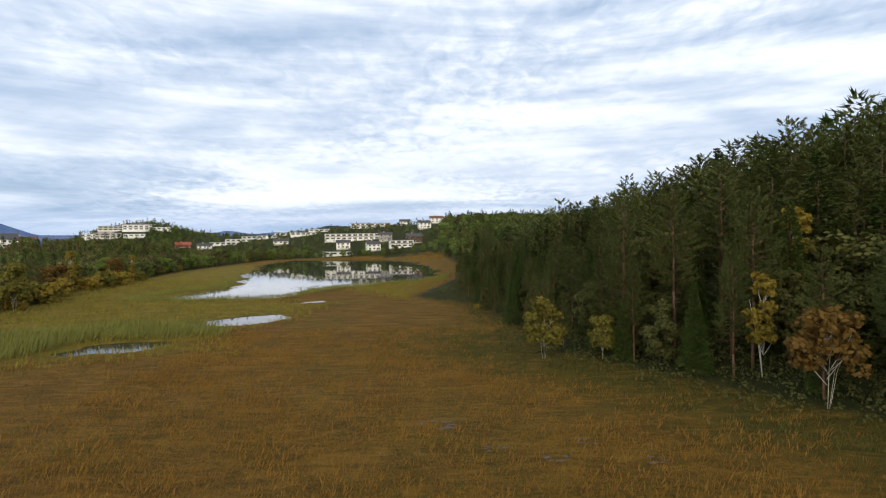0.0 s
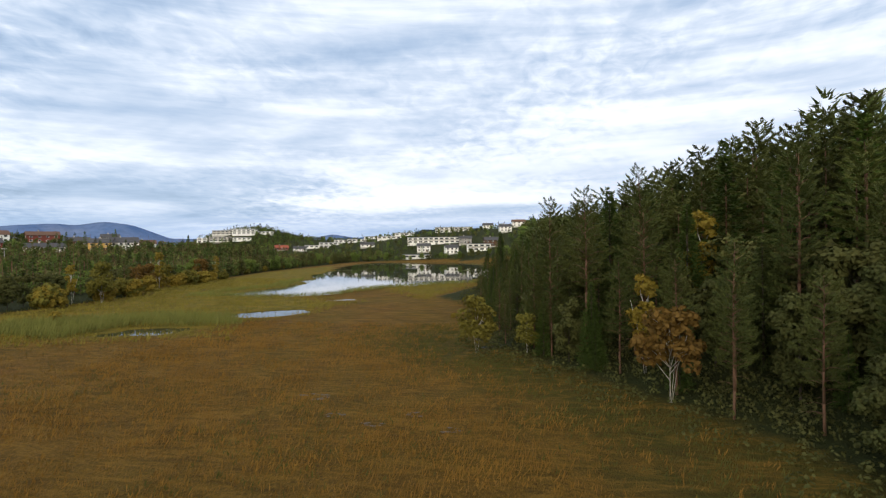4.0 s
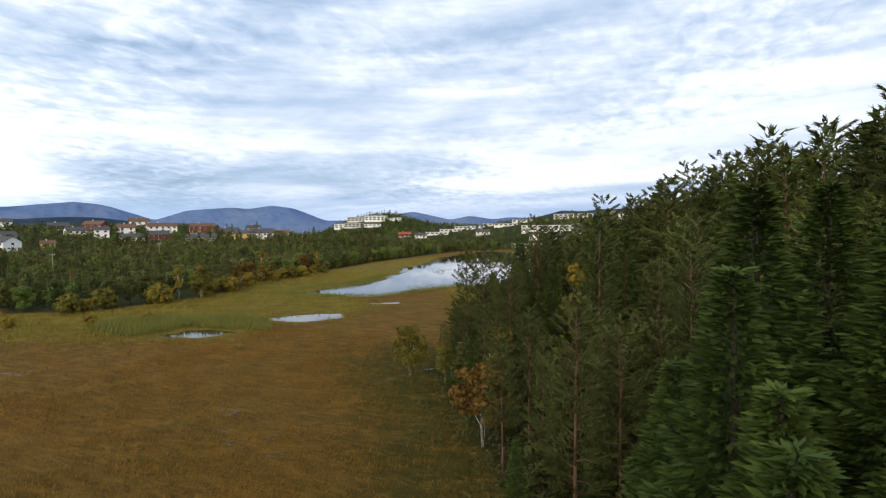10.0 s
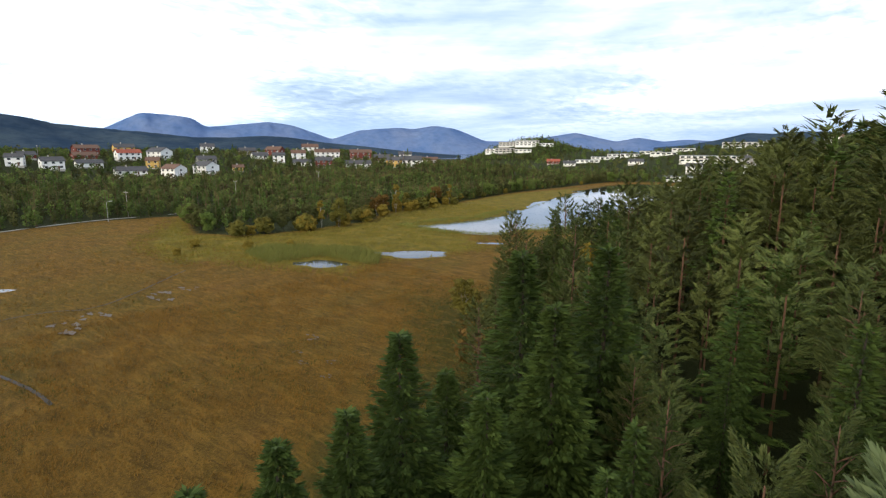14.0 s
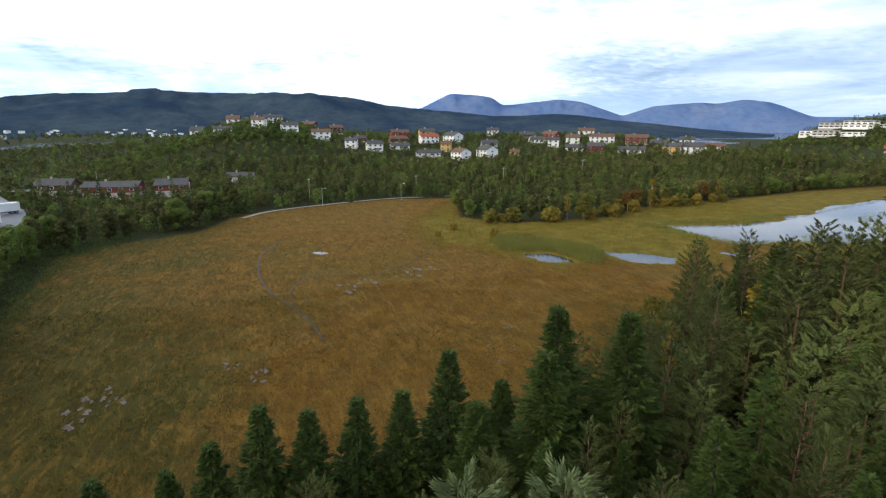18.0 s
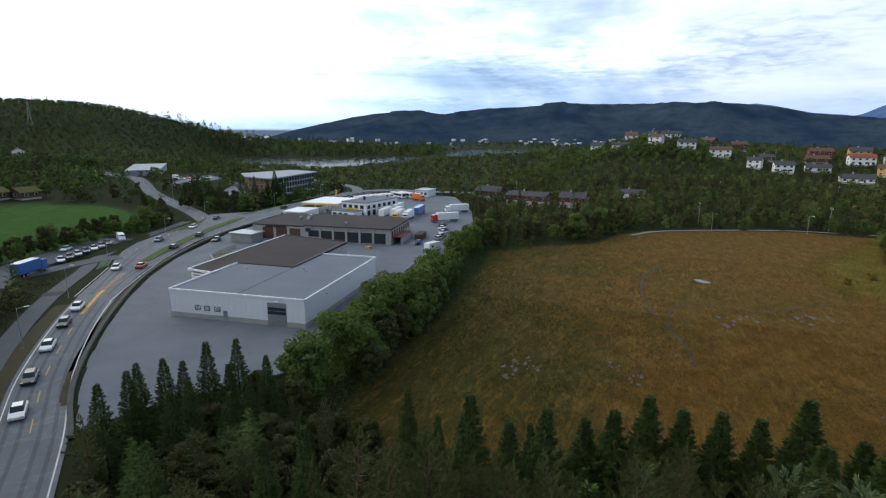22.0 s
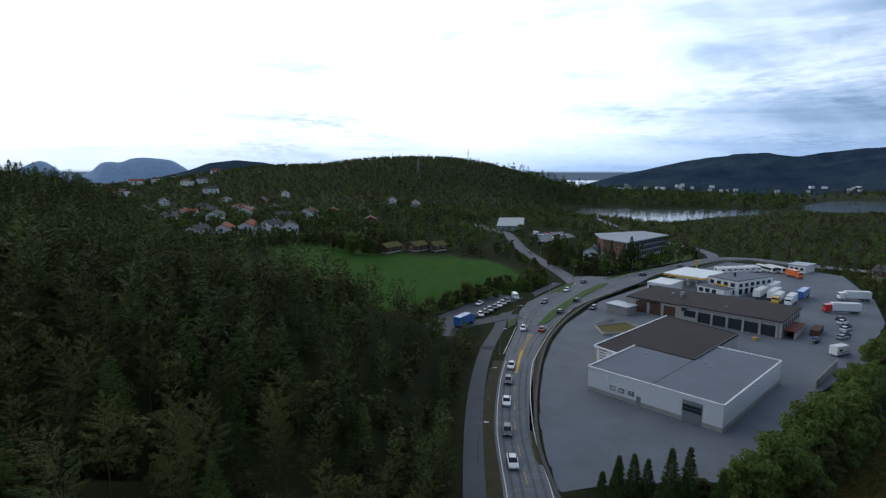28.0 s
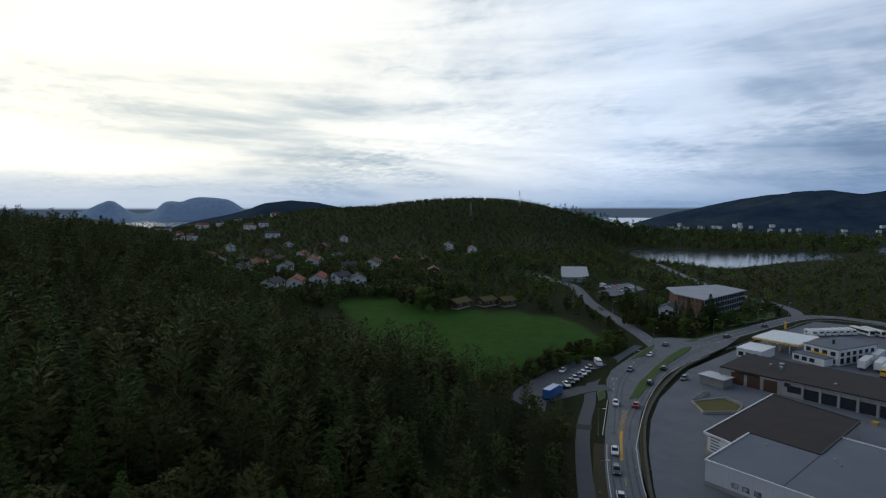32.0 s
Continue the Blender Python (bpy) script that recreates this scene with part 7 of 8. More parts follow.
# ---- road paint and edges ----
def dashes(name, line, off, width, dash, gap, mat, start=0.0, stop=1.0, lift=0.007, parent=None):
    p = spline(line, 1.0)
    p = p[int(len(p) * start):int(len(p) * stop)]
    k = 0
    while k + dash < len(p):
        seg = p[k:k + dash + 1]
        ribbon(name, [tuple(v) for v in seg[:: max(1, dash // 2)]], off + width / 2, off - width / 2, lift, mat, "", "", parent=parent)
        k += dash + gap


dashes("centre_line", MAIN_ROAD, 0.0, 0.14, 4, 5, LINE_Y, 0.2, NEAR_END - 0.02, parent=road)
dashes("lane_line", at_level([(-12, -140.5), (-26, -151), (-40, -158), (-58, -165.5), (-76, -172)]), 0.0, 0.12, 2, 4, LINE, parent=apron)
dashes("lane_line", at_level([(-88, -161.5), (-110, -166), (-140, -168.5), (-165, -170)]), 0.0, 0.12, 2, 4, LINE, parent=road)
dashes("centre_line", BRANCH, 0.0, 0.12, 4, 6, LINE, 0.05, 0.95, 0.02, parent=branch)
HATCH = [(22, -108.9, 3.2), (11.5, -117.8, 3.2), (2.5, -124.6, 3.2), (-6, -130.2, 3.2)]
ribbon("hatch_island", HATCH[:2] + [(8.0, -120.4, 3.2)], 0.35, -0.35, 0.010, LINE_Y, "yellow painted wedge", "", parent=road)
hp = spline(HATCH[1:], 1.0)
for k in range(0, len(hp) - 1, 1):
    x, y, z = hp[k]
    part("hatch_bar", box((-0.10, -0.9, 0.008), (0.12, 0.9, 0.012), 0, pose(x, y, z, 0, 0, 15)), LINE_Y, road)
for k in range(6):
    u = k * 0.95
    part("crossing_bar", box((-0.25, -1.4, 0.016), (0.25, 1.4, 0.020), 0, pose(-129.5 + u * 0.9, -261.5 - u * 0.55, 9.25, 0, 0, 60)), LINE, branch)
# grass islands with stone kerbs
ISLANDS = [("central", [(-14, -135.6), (-30, -144.4), (-50, -153.4), (-70, -160.5), (-87, -165.4), (-92, -164.2), (-84, -160.8), (-64, -155), (-44, -147), (-26, -138.8), (-18, -135.0)]),
           ("corner", [(-52, -165.6), (-60, -168.5), (-76, -174.4), (-82, -175.6), (-74, -170.6), (-60, -165.6)]), ("small", [(-5, -140.0), (-9.5, -141.2), (-15, -146.5), (-11, -146.0)]),
           ("long", [(-98, -171.5), (-120, -173.2), (-150, -174.0), (-150, -172.8), (-120, -171.6), (-100, -170.0)]), ("bend", [(-147, -179.5), (-165, -178.0), (-192, -178.5), (-209, -187.5), (-196, -186), (-170, -184)])]
for name, pts in ISLANDS:
    isl = thing("grass_island", "grass traffic island with pale stone kerb", "traffic island", "traffic islands")
    part("kerb", prism(pts, 3.05, 3.34), STONE, isl, "pale stone kerb")
    part("turf", prism(shrink(pts, 0.35), 3.3, 3.42), TURF_GREEN, isl)
# low stone wall between road and yard
wall_line = [(55, -66, 3.2), (46.8, -77.4, 3.2), (37.6, -87.4, 3.2), (26.6, -97.6, 3.2), (11.6, -110.2, 3.2), (-5.4, -122.6, 3.2), (-23.6, -132.6, 3.2), (-42, -140.6, 3.2), (-62, -147.6, 3.2), (-85, -152.0, 3.2)]
kerb = ribbon("kerb_wall", wall_line, 0.35, -0.35, 0.28, DARK_STONE, "low dark stone wall between road verge and yard", "kerb", thick=0.6)
ribbon("verge", wall_line, 1.3, 0.36, 0.0, TURF_BROWN, "strip of brown grass beside the road", "verge", thick=0.3)
rail_line = spline([(-100, -153.2, 3.0), (-150, -157.5, 3.0), (-190, -161.5, 3.0), (-206, -156, 3.0), (-212, -140, 3.0), (-214, -118, 3.0)], 4.0)
rail = thing("guard_rail", "galvanised steel guard rail on short posts", "guard rail")
for a, b in zip(rail_line[:-1], rail_line[1:]):
    d = Vector(b) - Vector(a)
    part("beam", box((0, -0.04, 0.45), (d.length, 0.04, 0.78), 0.02, frame_of(a, b, 3.0)), METAL, rail)
    part("post", box((-0.06, 0.05, -0.1), (0.06, 0.17, 0.72), 0, frame_of(a, b, 3.0)), METAL, rail)
tagged(new("hall_car_park", bm_mesh("hall_car_park", prism(HALL_PARK, 9.2, 9.72), YARD)), "asphalt car park below the white hall", "car park", kind="structure")
# link road to the small car park
ribbon("car_park", CAR_PARK, 6.0, -5.5, 0.05, PATH_ASPHALT, "gravelled car park beside the road", "car park", thick=0.6)
ribbon("car_park_link", LINK_ROAD, 3.0, -3.0, 0.07, PATH_ASPHALT, "short gravelled link to the road", "road", thick=0.4)
part("fresh_patch", box((-1.7, -2.2, 0.024), (1.7, 2.2, 0.03), 0, pose(14.6, -128.0, 3.2, 0, 0, 42)), DARK_PATCH, path)
# muddy track over the bog
trk = [(-84, 4, 0.0), (-66, -1.4, 0.0), (-48, -2, 0.0), (-33.6, 0, 0.0), (-21.6, 3.9, 0.0), (-8.8, 6.9, 0.0), (-3, 7.4, 0.0)]
ribbon("bog_track", trk, 0.22, -0.22, 0.10, MUD, "narrow trodden track through the sedge", "track")
ribbon("bog_track", [(-21.6, 3.9, 0), (-33, 4.3, 0), (-41.7, 8.7, 0), (-42, 16, 0), (-40, 23.4, 0), (-57, 44, 0)], 0.16, -0.16, 0.10, MUD, "narrow trodden track through the sedge", "track")
lane_line = [(x, y, ground_z(x, y)) for x, y in ((-130, -7), (-144, 4), (-157, 30), (-166, 57), (-167, 90), (-172, 140))]
ribbon("gravel_lane", lane_line, 0.8, -0.8, 0.05, STONE, "pale gravel lane along the bog", "lane", thick=0.3)


# ---- vehicles ----
def side_profile(name, pts, half, mat, parent, label="", inset=0.0):
    """A body from its side outline, with the upper part drawn in."""
    bm = bmesh.new()
    top = max(p[1] for p in pts)
    rows = []
    for s in (-1, 1):
        rows.append([bm.verts.new((x, s * (half - inset * max(0.0, z / top - 0.45)), z)) for x, z in pts])
    bm.faces.new(rows[0]), bm.faces.new(rows[1])
    n = len(pts)
    for k in range(n):
        bm.faces.new((rows[0][k], rows[0][(k + 1) % n], rows[1][(k + 1) % n], rows[1][k]))
    bmesh.ops.bevel(bm, geom=list(bm.edges), offset=0.05, segments=1, affect="EDGES")
    return part(name, bm, mat, parent, label)


def wheel(parent, x, y, r, w):
    bm = bmesh.new()
    tube(bm, (x, y - w / 2, r), (x, y + w / 2, r), r, r, 14)
    t = part("wheel", bm, RUBBER, parent)
    bm = bmesh.new()
    tube(bm, (x, y - w / 2 - 0.01, r), (x, y + w / 2 + 0.01, r), r * 0.6, r * 0.6, 10)
    part("rim", bm, METAL, t)


HEAD = plain("lamp_glass", (0.7, 0.7, 0.68), None, 2, 0.2)
TAIL = plain("red_lamp_glass", (0.4, 0.02, 0.02), None, 2, 0.25)


def make_car(body, label, van=False, estate=False):
    root = thing("van" if van else "car", label, "van" if van else "car", "vehicles")
    if van:
        side_profile("body", [(-2.5, 0.35), (2.5, 0.35), (2.5, 0.95), (2.1, 1.15), (1.35, 2.25), (-2.5, 2.35)], 0.97, body, root, "", 0.12)
        for s in (-1, 1):
            part("side_window", box((0.5, s * 0.945 - 0.02, 1.3), (1.5, s * 0.945 + 0.02, 1.85)), GLASS, root)
        part("windscreen", box((-0.03, -0.8, -0.45), (0.03, 0.8, 0.45), 0, pose(1.74, 0, 1.72, 0, 35, 0)), GLASS, root)
        length, hw = 2.5, 0.95
    else:
        side_profile("body", [(-2.15, 0.3), (2.15, 0.3), (2.2, 0.68), (1.15, 0.92), (-2.1 if estate else -1.75, 0.98), (-2.2, 0.9)], 0.9, body, root)
        side_profile("cabin", [(1.1, 0.9), (0.35, 1.42), (-1.6 if estate else -1.1, 1.45), (-2.05 if estate else -1.85, 0.95)], 0.8, GLASS, root, "dark window band", 0.18)
        part("roof_panel", box((-1.5 if estate else -1.05, -0.58, 1.43), (0.3, 0.58, 1.47), 0.01), body, root)
        length, hw = 2.17, 0.82
    for x in (-1.35 if not van else -1.6, 1.35 if not van else 1.6):
        for s in (-1, 1):
            wheel(root, x, s * hw, 0.33, 0.2)
    for s in (-1, 1):
        part("headlight", box((length - 0.08, s * 0.62 - 0.16, 0.58), (length + 0.04, s * 0.62 + 0.16, 0.74), 0.02), HEAD, root)
        part("tail_light", box((-length - 0.05, s * 0.7 - 0.12, 0.68), (-length + 0.06, s * 0.7 + 0.12, 0.88), 0.02), TAIL, root)
    return root


def make_truck(cab, load, label, length=9.0):
    root = thing("truck", label, "truck", "trucks in the yard")
    side_profile("cab", [(0, 0.5), (2.1, 0.5), (2.15, 1.6), (1.85, 3.1), (0, 3.3)], 1.22, cab, root)
    part("windscreen", box((-0.03, -1.05, -0.5), (0.03, 1.05, 0.5), 0, pose(2.02, 0, 2.3, 0, 12, 0)), GLASS, root)
    part("chassis", box((-length, -0.45, 0.6), (0.1, 0.45, 0.95)), DARK_METAL, root)
    part("load_box", box((-length - 0.2, -1.25, 1.0), (-0.25, 1.25, 3.85), 0.04), load, root)
    part("bumper", box((2.05, -1.2, 0.4), (2.3, 1.2, 0.8), 0.04), DARK_METAL, root)
    for x in (1.1, -length + 1.0, -length + 2.3):
        for s in (-1, 1):
            wheel(root, x, s * 1.08, 0.5, 0.32)
    return root


def make_bus(label):
    root = thing("bus", label, "bus", "buses in the yard")
    part("body", box((-6, -1.25, 0.4), (6, 1.25, 3.2), 0.15), WHITE, root)
    for s in (-1, 1):
        part("window_band", box((-5.6, s * 1.26 - 0.02, 1.5), (5.2, s * 1.26 + 0.02, 2.6), 0.01), GLASS, root)
    part("windscreen", box((5.98, -1.1, 1.3), (6.03, 1.1, 2.8), 0.01), GLASS, root)
    for x in (-3.6, 3.8):
        for s in (-1, 1):
            wheel(root, x, s * 1.12, 0.5, 0.3)
    return root


def make_camper(label):
    root = thing("motorhome", label, "motorhome", "motorhomes in the yard")
    side_profile("body", [(-3.2, 0.5), (3.0, 0.5), (3.1, 1.1), (2.4, 1.4), (2.3, 2.2), (2.0, 2.9), (-3.2, 2.95)], 1.12, WHITE, root)
    for s in (-1, 1):
        part("side_window", box((-2.2, s * 1.13 - 0.02, 1.5), (-1.0, s * 1.13 + 0.02, 2.1)), GLASS, root)
        part("stripe", box((-3.0, s * 1.13 - 0.01, 1.1), (2.0, s * 1.13 + 0.01, 1.25)), ROOF_GREY, root)
    part("windscreen", box((-0.03, -0.9, -0.38), (0.03, 0.9, 0.38), 0, pose(2.38, 0, 1.82, 0, 8, 0)), GLASS, root)
    for x in (-1.9, 1.9):
        for s in (-1, 1):
            wheel(root, x, s * 1.0, 0.36, 0.22)
    return root


CAR_WHITE, CAR_BLACK, CAR_RED, CAR_BLUE, CAR_SILVER = paint("white_car_paint", (0.86, 0.86, 0.86)), paint("black_car_paint", (0.02, 0.02, 0.023)), paint("red_car_paint", (0.5, 0.03, 0.025)), paint("blue_car_paint", (0.03, 0.06, 0.16)), paint("silver_car_paint", (0.4, 0.41, 0.43))
TRUCK_BLUE, TRUCK_YELLOW, TRUCK_ORANGE = paint("blue_truck_paint", (0.04, 0.14, 0.42)), paint("yellow_truck_paint", (0.75, 0.45, 0.03)), paint("orange_truck_paint", (0.7, 0.16, 0.03))
MAIN_FINE = spline(MAIN_ROAD, 1.0)


def road_pose(x, y, lane):
    """A pose on the main road nearest to x, y; lane 1 drives towards the hill, -1 towards the junction."""
    k = int(np.argmin(np.hypot(MAIN_FINE[:, 0] - x, MAIN_FINE[:, 1] - y)))
    k = min(max(k, 1), len(MAIN_FINE) - 2)
    t = MAIN_FINE[k + 1] - MAIN_FINE[k - 1]
    a = math.atan2(t[1], t[0])
    px, py, pz = MAIN_FINE[k]
    off = 1.7
    px, py = px - math.sin(a) * off * lane, py + math.cos(a) * off * lane
    return pose(px, py, pz + 0.01, 0, 0, math.degrees(a) + (180 if lane > 0 else 0))


MADE = {}


def put_car(kind, m):
    if kind not in MADE:
        specs = {"white": (CAR_WHITE, "white hatchback car on the road"), "black": (CAR_BLACK, "black estate car on the road"), "red": (CAR_RED, "red hatchback car on the road"), "blue": (CAR_BLUE, "dark blue car on the road"), "silver": (CAR_SILVER, "silver estate car parked on asphalt")}
        if kind == "van":
            MADE[kind] = make_car(CAR_WHITE, "white delivery van parked on asphalt", van=True)
        else:
            MADE[kind] = make_car(*specs[kind], estate=kind in ("black", "silver"))
        MADE[kind].matrix_basis = m
        return
    copy_thing(MADE[kind], m)


for kind, x, y, lane in (("white", 54, -78, 1), ("white", 37, -97, 1), ("black", 47, -88, 1), ("white", 20, -112, 1), ("black", -122, -168, -1), ("blue", -160, -169, -1), ("black", 26, -104, 1)):
    put_car(kind, road_pose(x, y, lane))
for kind, x, y, yaw in (("white", -7, -135, 40), ("red", -11, -130.5, 211), ("black", -33, -142, 206), ("black", -52, -150, 203), ("blue", -84, -172, 200), ("blue", -40, -156, 28), ("white", -64, -165, 22)):
    put_car(kind, pose(x, y, 3.2, 0, 0, yaw))
for kind, x, y, yaw in (("black", -48, -139, 20), ("silver", -79, -69.5, 172), ("black", -83, -70.0, 172), ("white", -90, -72.0, 172), ("blue", -94.5, -73.2, 172), ("black", -103.9, -77.4, 172), ("white", -99.0, -75.6, 172), ("van", -138.7, -120.7, 100), ("silver", -120, -186, 100), ("black", -115, -236, 60)):
    put_car(kind, pose(x, y, ground_z(x, y) + 0.12, 0, 0, yaw))
for k in range(7):
    x, y = -6.0 - k * 3.6, -155.0 - k * 1.5
    put_car(("white", "black", "silver", "blue", "white", "silver", "black")[k], pose(x, y, 3.78, 0, 0, 62))
put_car("van", pose(-34, -166, 3.85, 0, 0, 60))
for k in range(8):
    put_car(("white", "silver", "black", "white", "blue", "white", "silver", "red")[k], pose(-162 - (k % 4) * 6.5, -262 - (k // 4) * 13 - (k % 4) * 2.0, 9.75, 0, 0, 100))
put_car("white", pose(-16, -167, 3.85, 0, 0, 30))
tr = make_truck(CAR_WHITE, WHITE, "white box truck parked in the yard")
tr.matrix_basis = pose(-112, -96.8, 3.0, 0, 0, 10)
copy_thing(tr, pose(-140.5, -87.5, 3.0, 0, 0, -48))
make_truck(TRUCK_YELLOW, WHITE, "yellow truck with white box parked in the yard").matrix_basis = pose(-111, -101, 3.0, 0, 0, 10)
make_truck(CAR_RED, WHITE, "red truck with long white box beside the hedge", 9.5).matrix_basis = pose(-113.2, -83.6, 3.0, 0, 0, -47)
make_truck(TRUCK_BLUE, TRUCK_BLUE, "blue truck with blue box by the car park", 7.5).matrix_basis = pose(3.0, -150.5, 3.5, 0, 0, 200)
make_truck(TRUCK_ORANGE, TRUCK_ORANGE, "orange tipper truck at the far edge of the yard", 6.5).matrix_basis = pose(-176, -117, 3.0, 0, 0, 60)


def make_trailer(load, label, length=12.0):
    root = thing("trailer", label, "trailer", "trailers in the yard")
    part("load_box", box((-length / 2, -1.25, 1.1), (length / 2, 1.25, 3.95), 0.04), load, root)
    part("chassis", box((-length / 2, -0.5, 0.7), (length / 2, 0.5, 1.1)), DARK_METAL, root)
    part("support_leg", box((length / 2 - 2, -0.8, 0.0), (length / 2 - 1.8, -0.65, 1.1)), METAL, root)
    for x in (-length / 2 + 1.0, -length / 2 + 2.3):
        for s in (-1, 1):
            wheel(root, x, s * 1.08, 0.5, 0.32)
    return root


tl = make_trailer(WHITE, "white box trailer parked in the yard")
tl.matrix_basis = pose(-119, -110, 3.0, 0, 0, 8)
copy_thing(tl, pose(-121, -105.6, 3.0, 0, 0, 8))
copy_thing(tl, pose(-134, -111, 3.0, 0, 0, 8))
make_trailer(TRUCK_BLUE, "blue tarpaulin trailer parked in the yard").matrix_basis = pose(-130, -98.5, 3.0, 0, 0, 8)
make_trailer(BROWN_WOOD, "rusty brown low trailer beside the workshop", 8.0).matrix_basis = pose(-79, -76.4, 2.2, 0, 0, 10) @ Matrix.Diagonal((1, 1, 0.7, 1))
b = make_bus("white coach with dark window band in the yard")
b.matrix_basis = pose(-184, -134.5, 3.0, 0, 0, 60)
copy_thing(b, pose(-187, -131, 3.0, 0, 0, 60))
c = make_camper("white motorhome with a grey stripe in the yard")
c.matrix_basis = pose(-61, -64.6, 3.0, 0, 0, 165)
for k in range(7):
    copy_thing(c, pose(-160 - k * 3.2, -146.5 + k * 1.5, 3.0, 0, 0, 65))
copy_thing(c, pose(-166, -279, 9.72, 0, 0, 65))


# ---- lamps, masts and signs ----
def make_street_lamp(h=7.2):
    root = thing("street_lamp", "grey steel street lamp with flat head beside the road", "street lamp", "street lamps")
    bm = bmesh.new()
    tube(bm, (0, 0, -0.3), (0, 0, h), 0.09, 0.055, 8)
    part("pole", bm, METAL, root)
    bm = bmesh.new()
    tube(bm, (0, 0, h - 0.05), (1.3, 0, h + 0.12), 0.04, 0.035, 6)
    part("arm", bm, METAL, root)
    part("lamp_head", box((1.0, -0.16, h + 0.06), (1.85, 0.16, h + 0.2), 0.04), WHITE, root, "flat white lamp head")
    part("base", box((-0.2, -0.2, -0.3), (0.2, 0.2, 0.12), 0.03), CONCRETE, root)
    return root


lamp = make_street_lamp()
lamp.matrix_basis = pose(57.4, -82.6, 3.1, 0, 0, 140)
for x, y, yaw in ((38, -101.5, 140), (15, -122.5, 140), (-8, -139, 130), (-44, -157, 120), (-84, -178, 100), (-128, -176, 90), (-170, -176.5, 90), (-206, -178, 60), (-112, -225, 150), (-230, -140, 0), (-245, -80, 0), (-268, -20, 0), (-278, 40, 0), (-272, 100, 0), (-268, 150, 0), (-152, 24, 80), (-160, 60, 80), (80, -50, 140)):
    copy_thing(lamp, pose(x, y, ground_z(x, y), 0, 0, yaw))


def make_utility_pole():
    root = thing("utility_pole", "dark wooden utility pole with crossbar", "utility pole", "utility poles")
    bm = bmesh.new()
    tube(bm, (0, 0, -0.4), (0, 0, 10), 0.14, 0.1, 8)
    part("pole", bm, GREY_WOOD, root)
    part("crossbar", box((-1.1, -0.07, 9.3), (1.1, 0.07, 9.5), 0.01), GREY_WOOD, root)
    for s in (-0.9, 0, 0.9):
        bm = bmesh.new()
        tube(bm, (s, 0, 9.5), (s, 0, 9.75), 0.06, 0.04, 6)
        part("insulator", bm, WHITE, root)
    return root


up0 = make_utility_pole()
up0.matrix_basis = pose(-166, 20, ground_z(-166, 20), 0, 0, 20)
for x, y in ((-170, 70), (-168, -28), (-180, 120), (-192, 175), (-420, 0), (-395, 90)):
    copy_thing(up0, pose(x, y, ground_z(x, y), 0, 0, 20))
pylon = thing("lattice_mast", "thin steel lattice mast on the wooded hill", "mast", "masts on the hills")
bm = bmesh.new()
for sx, sy in ((-1, -1), (1, -1), (1, 1), (-1, 1)):
    tube(bm, (sx * 2.2, sy * 2.2, -2), (sx * 0.3, sy * 0.3, 30), 0.18, 0.12, 5)
part("legs", bm, METAL, pylon)
for k, w in ((20, 5.5), (24, 4.5), (28, 3.5)):
    part("cross_arm", box((-w, -0.15, k), (w, 0.15, k + 0.3)), METAL, pylon)
pylon.matrix_basis = pose(-560, -830, ground_z(-560, -830), 0, 0, 40)
copy_thing(pylon, pose(-395, -760, ground_z(-395, -760), 0, 0, 40))
totem = thing("station_sign", "tall yellow and red petrol station sign", "sign")
part("post", box((-0.3, -0.3, 0), (0.3, 0.3, 5.5), 0.03), METAL, totem)
part("panel", box((-1.3, -0.22, 4.0), (1.3, 0.22, 7.2), 0.05), SIGN_YELLOW, totem)
part("badge", box((-0.8, -0.26, 5.4), (0.8, -0.222, 6.8), 0.02), SIGN_RED, totem, "plain red badge")
totem.matrix_basis = pose(-147, -152, 3.0, 0, 0, 40)
# concrete fence and scrap behind the hedge
fence = thing("concrete_screen", "weathered concrete screen wall beside the yard", "wall")
for k in range(7):
    part("slab", box((k * 3.0, -0.1, 0), (k * 3.0 + 2.94, 0.1, 2.2), 0.02, pose(-28, -59.4, 2.95, 0, 0, 186)), CONCRETE, fence)
for x, y, s, m in ((-70, -73.5, 1.2, TRUCK_BLUE), (-68, -72.8, 0.9, DARK_METAL), (-66.5, -73.4, 1.0, METAL)):
    sk = thing("waste_skip", "dented waste container beside the workshop", "container", "waste containers")
    part("body", box((x - s, y - s * 0.6, 3.0), (x + s, y + s * 0.6, 3.0 + s), 0.05), m, sk)
    part("lid", box((x - s, y - s * 0.6, 3.004 + s), (x + s, y + s * 0.6, 3.06 + s), 0.02), DARK_METAL, sk)
pal = thing("pallet_stack", "stack of wooden pallets beside the workshop", "pallets")
for k in range(5):
    part("pallet", box((-57.5, -86, 3.0 + k * 0.15), (-55.7, -84.6, 3.13 + k * 0.15), 0.01), OCHRE_WOOD, pal)

# ---- sedge, reeds and shore growth ----
def blades(name, label, spots, per, h, w, mat, seed, lean=0.35, wind=(0.25, 0.1)):
    rng = np.random.default_rng(seed)
    z = lift(spots[:, 0], spots[:, 1])
    base = np.repeat(np.column_stack([spots, z]), per, axis=0) + np.column_stack([rng.normal(0, 0.16, (len(spots) * per, 2)), np.full(len(spots) * per, -0.03)])
    d = unit(np.column_stack([rng.normal(wind[0], lean, len(base)), rng.normal(wind[1], lean, len(base)), np.ones(len(base))]))
    n = len(base)
    v, f = cards(base, d, random_sides(d, rng), h * rng.uniform(0.6, 1.3, n), w * rng.uniform(0.7, 1.3, n), 0.0)
    return tagged(new(name, mesh_np(name, v, f, mat)), label, "grass", kind="stuff")


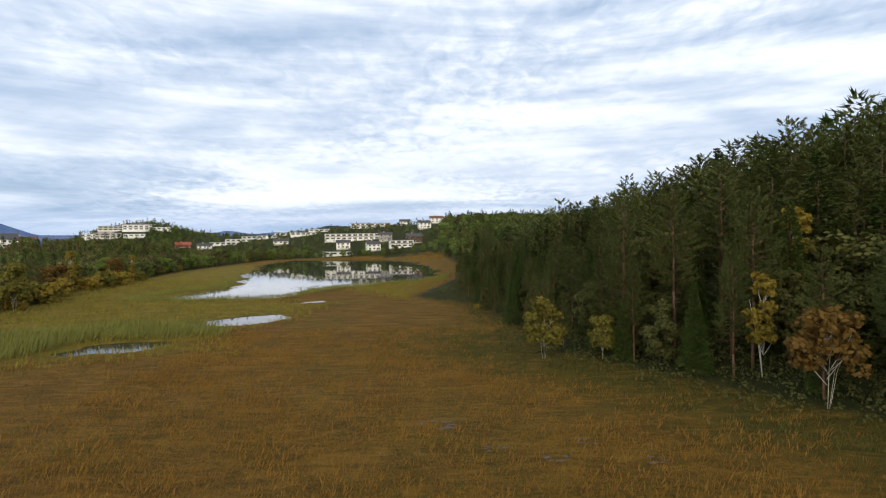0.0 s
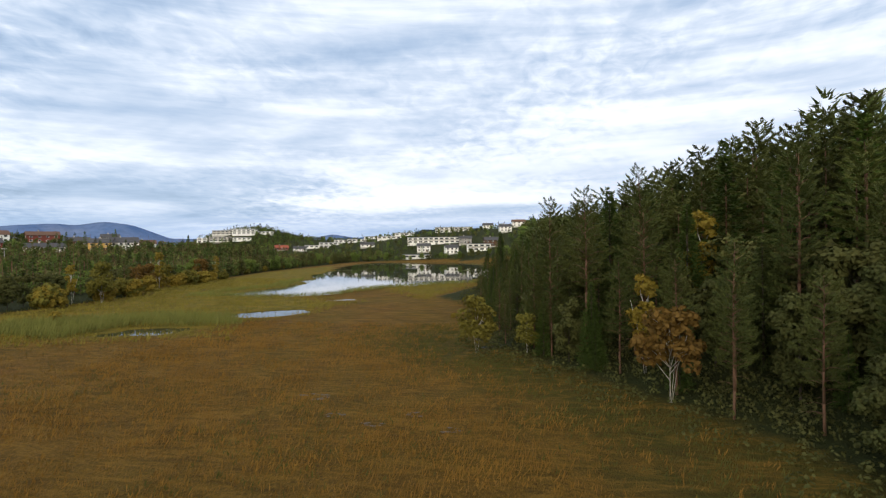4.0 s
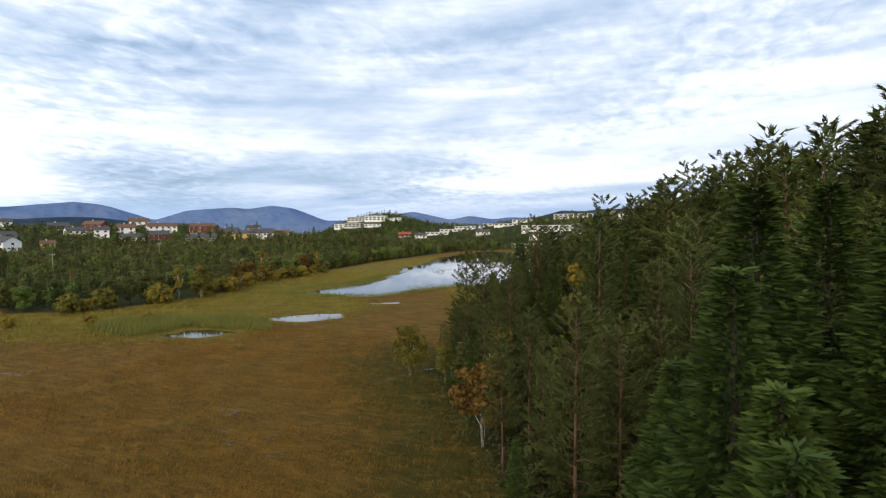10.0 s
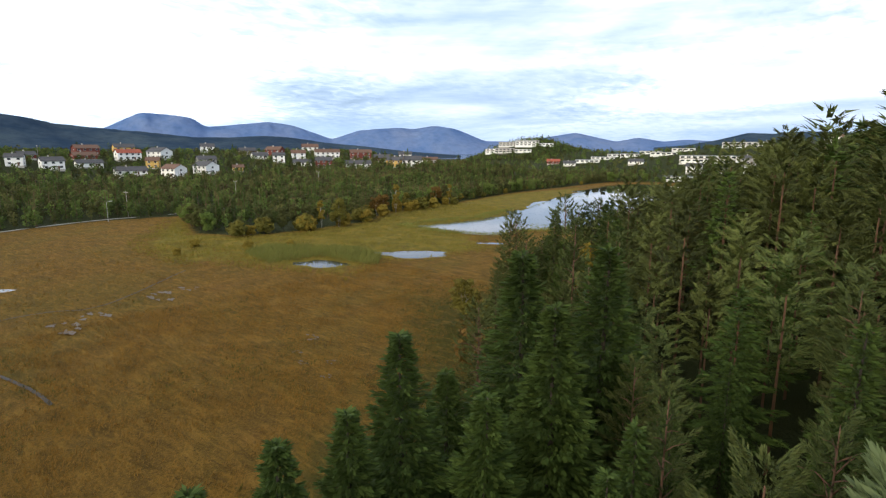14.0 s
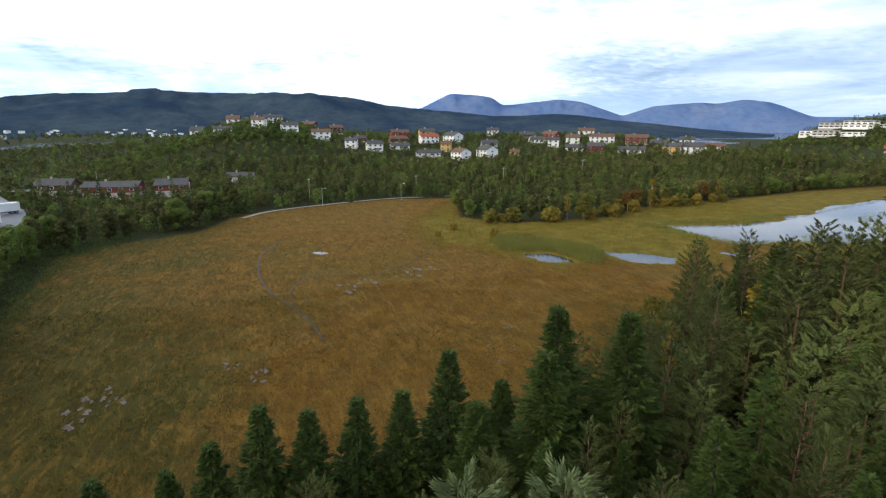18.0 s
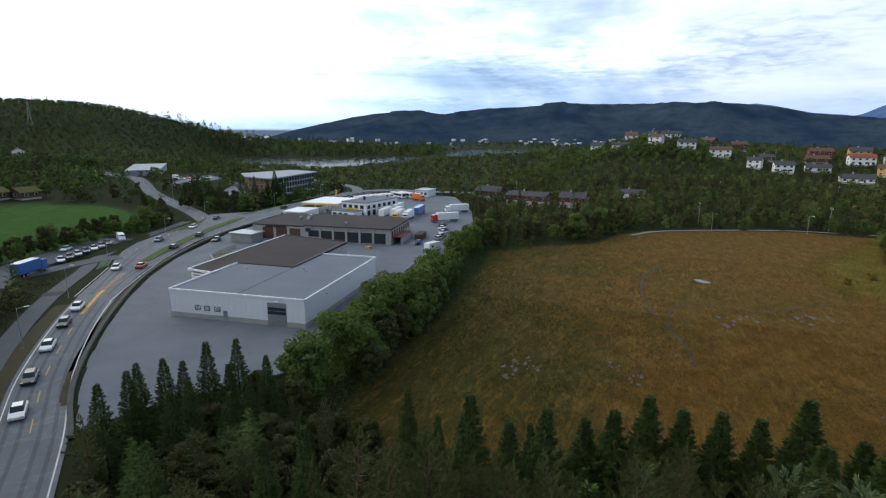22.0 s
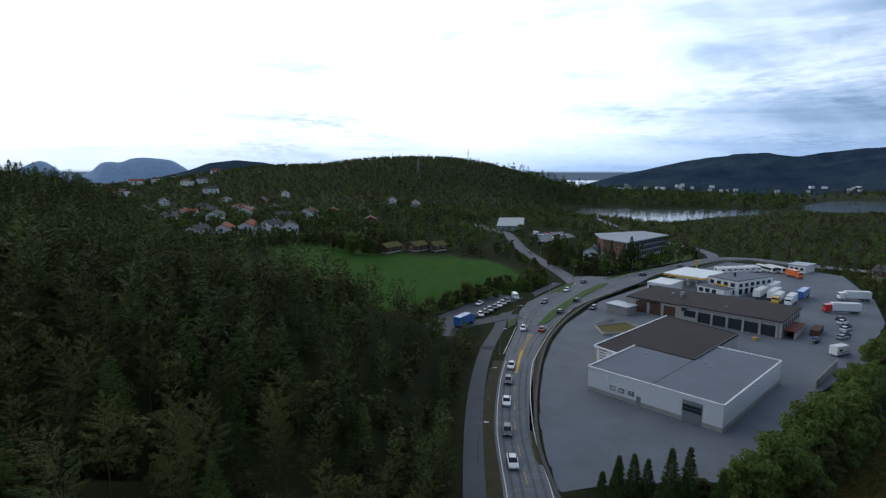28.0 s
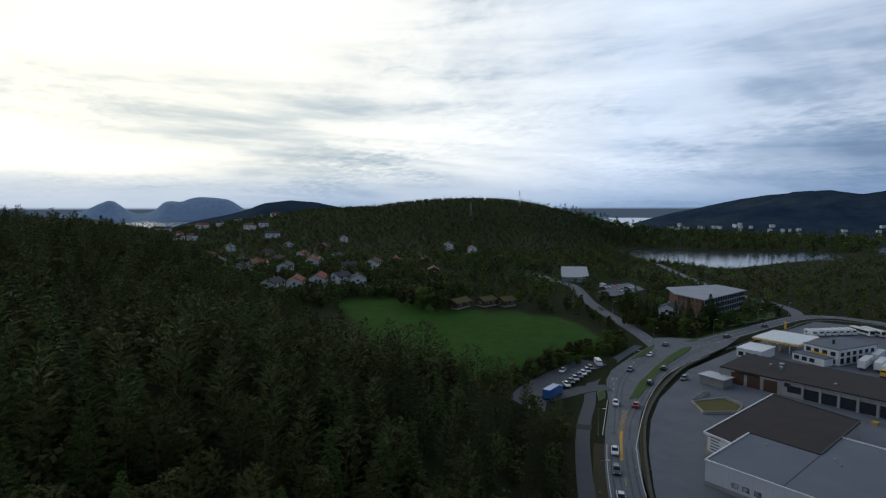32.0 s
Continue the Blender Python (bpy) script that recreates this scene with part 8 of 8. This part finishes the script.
def dry(p):
    ok = signed(BOG, p[:, 0], p[:, 1]) < -0.5
    for q in POOLS:
        ok &= signed(q, p[:, 0], p[:, 1]) > 0.5
    return ok & (signed(LAKE, p[:, 0], p[:, 1]) > 1)


p, rng = scatter(-30, 41, -40, 80, 0.5, 51)
p = p[dry(p) & (rng.uniform(size=len(p)) < 0.55 + 0.5 * wave(p[:, 0], p[:, 1], 2.2) + 0.3 * wave(p[:, 0], p[:, 1], 7.0))]
def greener(p, rng):
    """Where the bog turns from ochre to green: along the wood and in the south."""
    off = p[:, 0] - np.interp(p[:, 1], EDGE_Y, EDGE_X)
    g = np.maximum(0.9 * sstep(-20, -4, off), sstep(18, -32, p[:, 1]) * (0.75 + 0.25 * sstep(-60, 20, p[:, 0])))
    return rng.uniform(size=len(p)) < g + 0.35 * wave(p[:, 0], p[:, 1], 9.0, 6.0)


g = greener(p, rng)
blades("sedge_tufts", "ochre sedge tufts bent by the wind", p[~g], 5, 0.5, 0.05, SEDGE, 52)
blades("green_sedge", "dull green sedge and heather near the wood", p[g], 5, 0.4, 0.06, GREEN_SEDGE, 63)
p, rng = scatter(-95, -30, -44, 62, 1.1, 53)
p = p[dry(p) & (rng.uniform(size=len(p)) < 0.5 + 0.5 * wave(p[:, 0], p[:, 1], 3.0))]
g = greener(p, rng)
blades("sedge_tufts_far", "ochre sedge tufts over the wide bog", p[~g], 4, 0.5, 0.08, SEDGE, 54)
blades("green_sedge_far", "dull green sedge over the south of the bog", p[g], 4, 0.4, 0.08, GREEN_SEDGE, 64)
p, rng = scatter(-150, 8, 45, 200, 0.95, 61)
p = p[dry(p) & (signed(WET, p[:, 0], p[:, 1]) < 4) & (rng.uniform(size=len(p)) < 0.6 + 0.6 * wave(p[:, 0], p[:, 1], 4.0))]
blades("marsh_grass", "yellow-green marsh grass round the pools", p, 4, 0.75, 0.10, MARSH, 62)
REED_BED = [(-30, 76), (-38, 84), (-50, 86), (-72, 72), (-66, 62), (-50, 60), (-48, 73), (-36, 74)]
p, rng = scatter(-75, -25, 58, 92, 0.5, 55)
p = p[(signed(REED_BED, p[:, 0], p[:, 1]) < 0) & dry(p)]
blades("reed_bed", "stand of tall green reeds beside the pools", p, 3, 1.5, 0.10, REED, 56, 0.14)
p, rng = scatter(-75, 2, 100, 200, 0.7, 57)
lk = signed(LAKE, p[:, 0], p[:, 1])
p = p[(lk > 0.3) & (lk < 6) & (rng.uniform(size=len(p)) < 0.8)]
blades("lake_reeds", "yellowing reeds along the lake shore", p, 3, 1.2, 0.10, REED, 58, 0.16)
# lily pads and weed on the lake
p, rng = scatter(-118, -5, 128, 415, 2.1, 59)
lk = signed(LAKE, p[:, 0], p[:, 1])
p = p[(lk < -0.5) & (((wave(p[:, 0], p[:, 1], 14.0, 4.0) > 0.42) & (lk > -22)) | (lk > -4) | (p[:, 1] > 350) & (wave(p[:, 0], p[:, 1], 9.0) > 0.2))]
pads_v, pads_f = [], []
for k, (x, y) in enumerate(p):
    r = 0.35 + 0.5 * ((k * 37) % 10) / 10
    a = np.linspace(0, 6.283, 7)[:-1] + k
    pads_v.append(np.stack([x + r * np.cos(a), y + r * np.sin(a) * 0.8, np.full(6, -0.262)], 1))
    pads_f += [(k * 6, k * 6 + 1, k * 6 + 2, k * 6 + 3), (k * 6, k * 6 + 3, k * 6 + 4, k * 6 + 5)]
tagged(new("water_weed", mesh_np("water_weed", np.vstack(pads_v), np.array(pads_f), REED)), "floating leaves and weed on the lake", "water plants", kind="stuff")
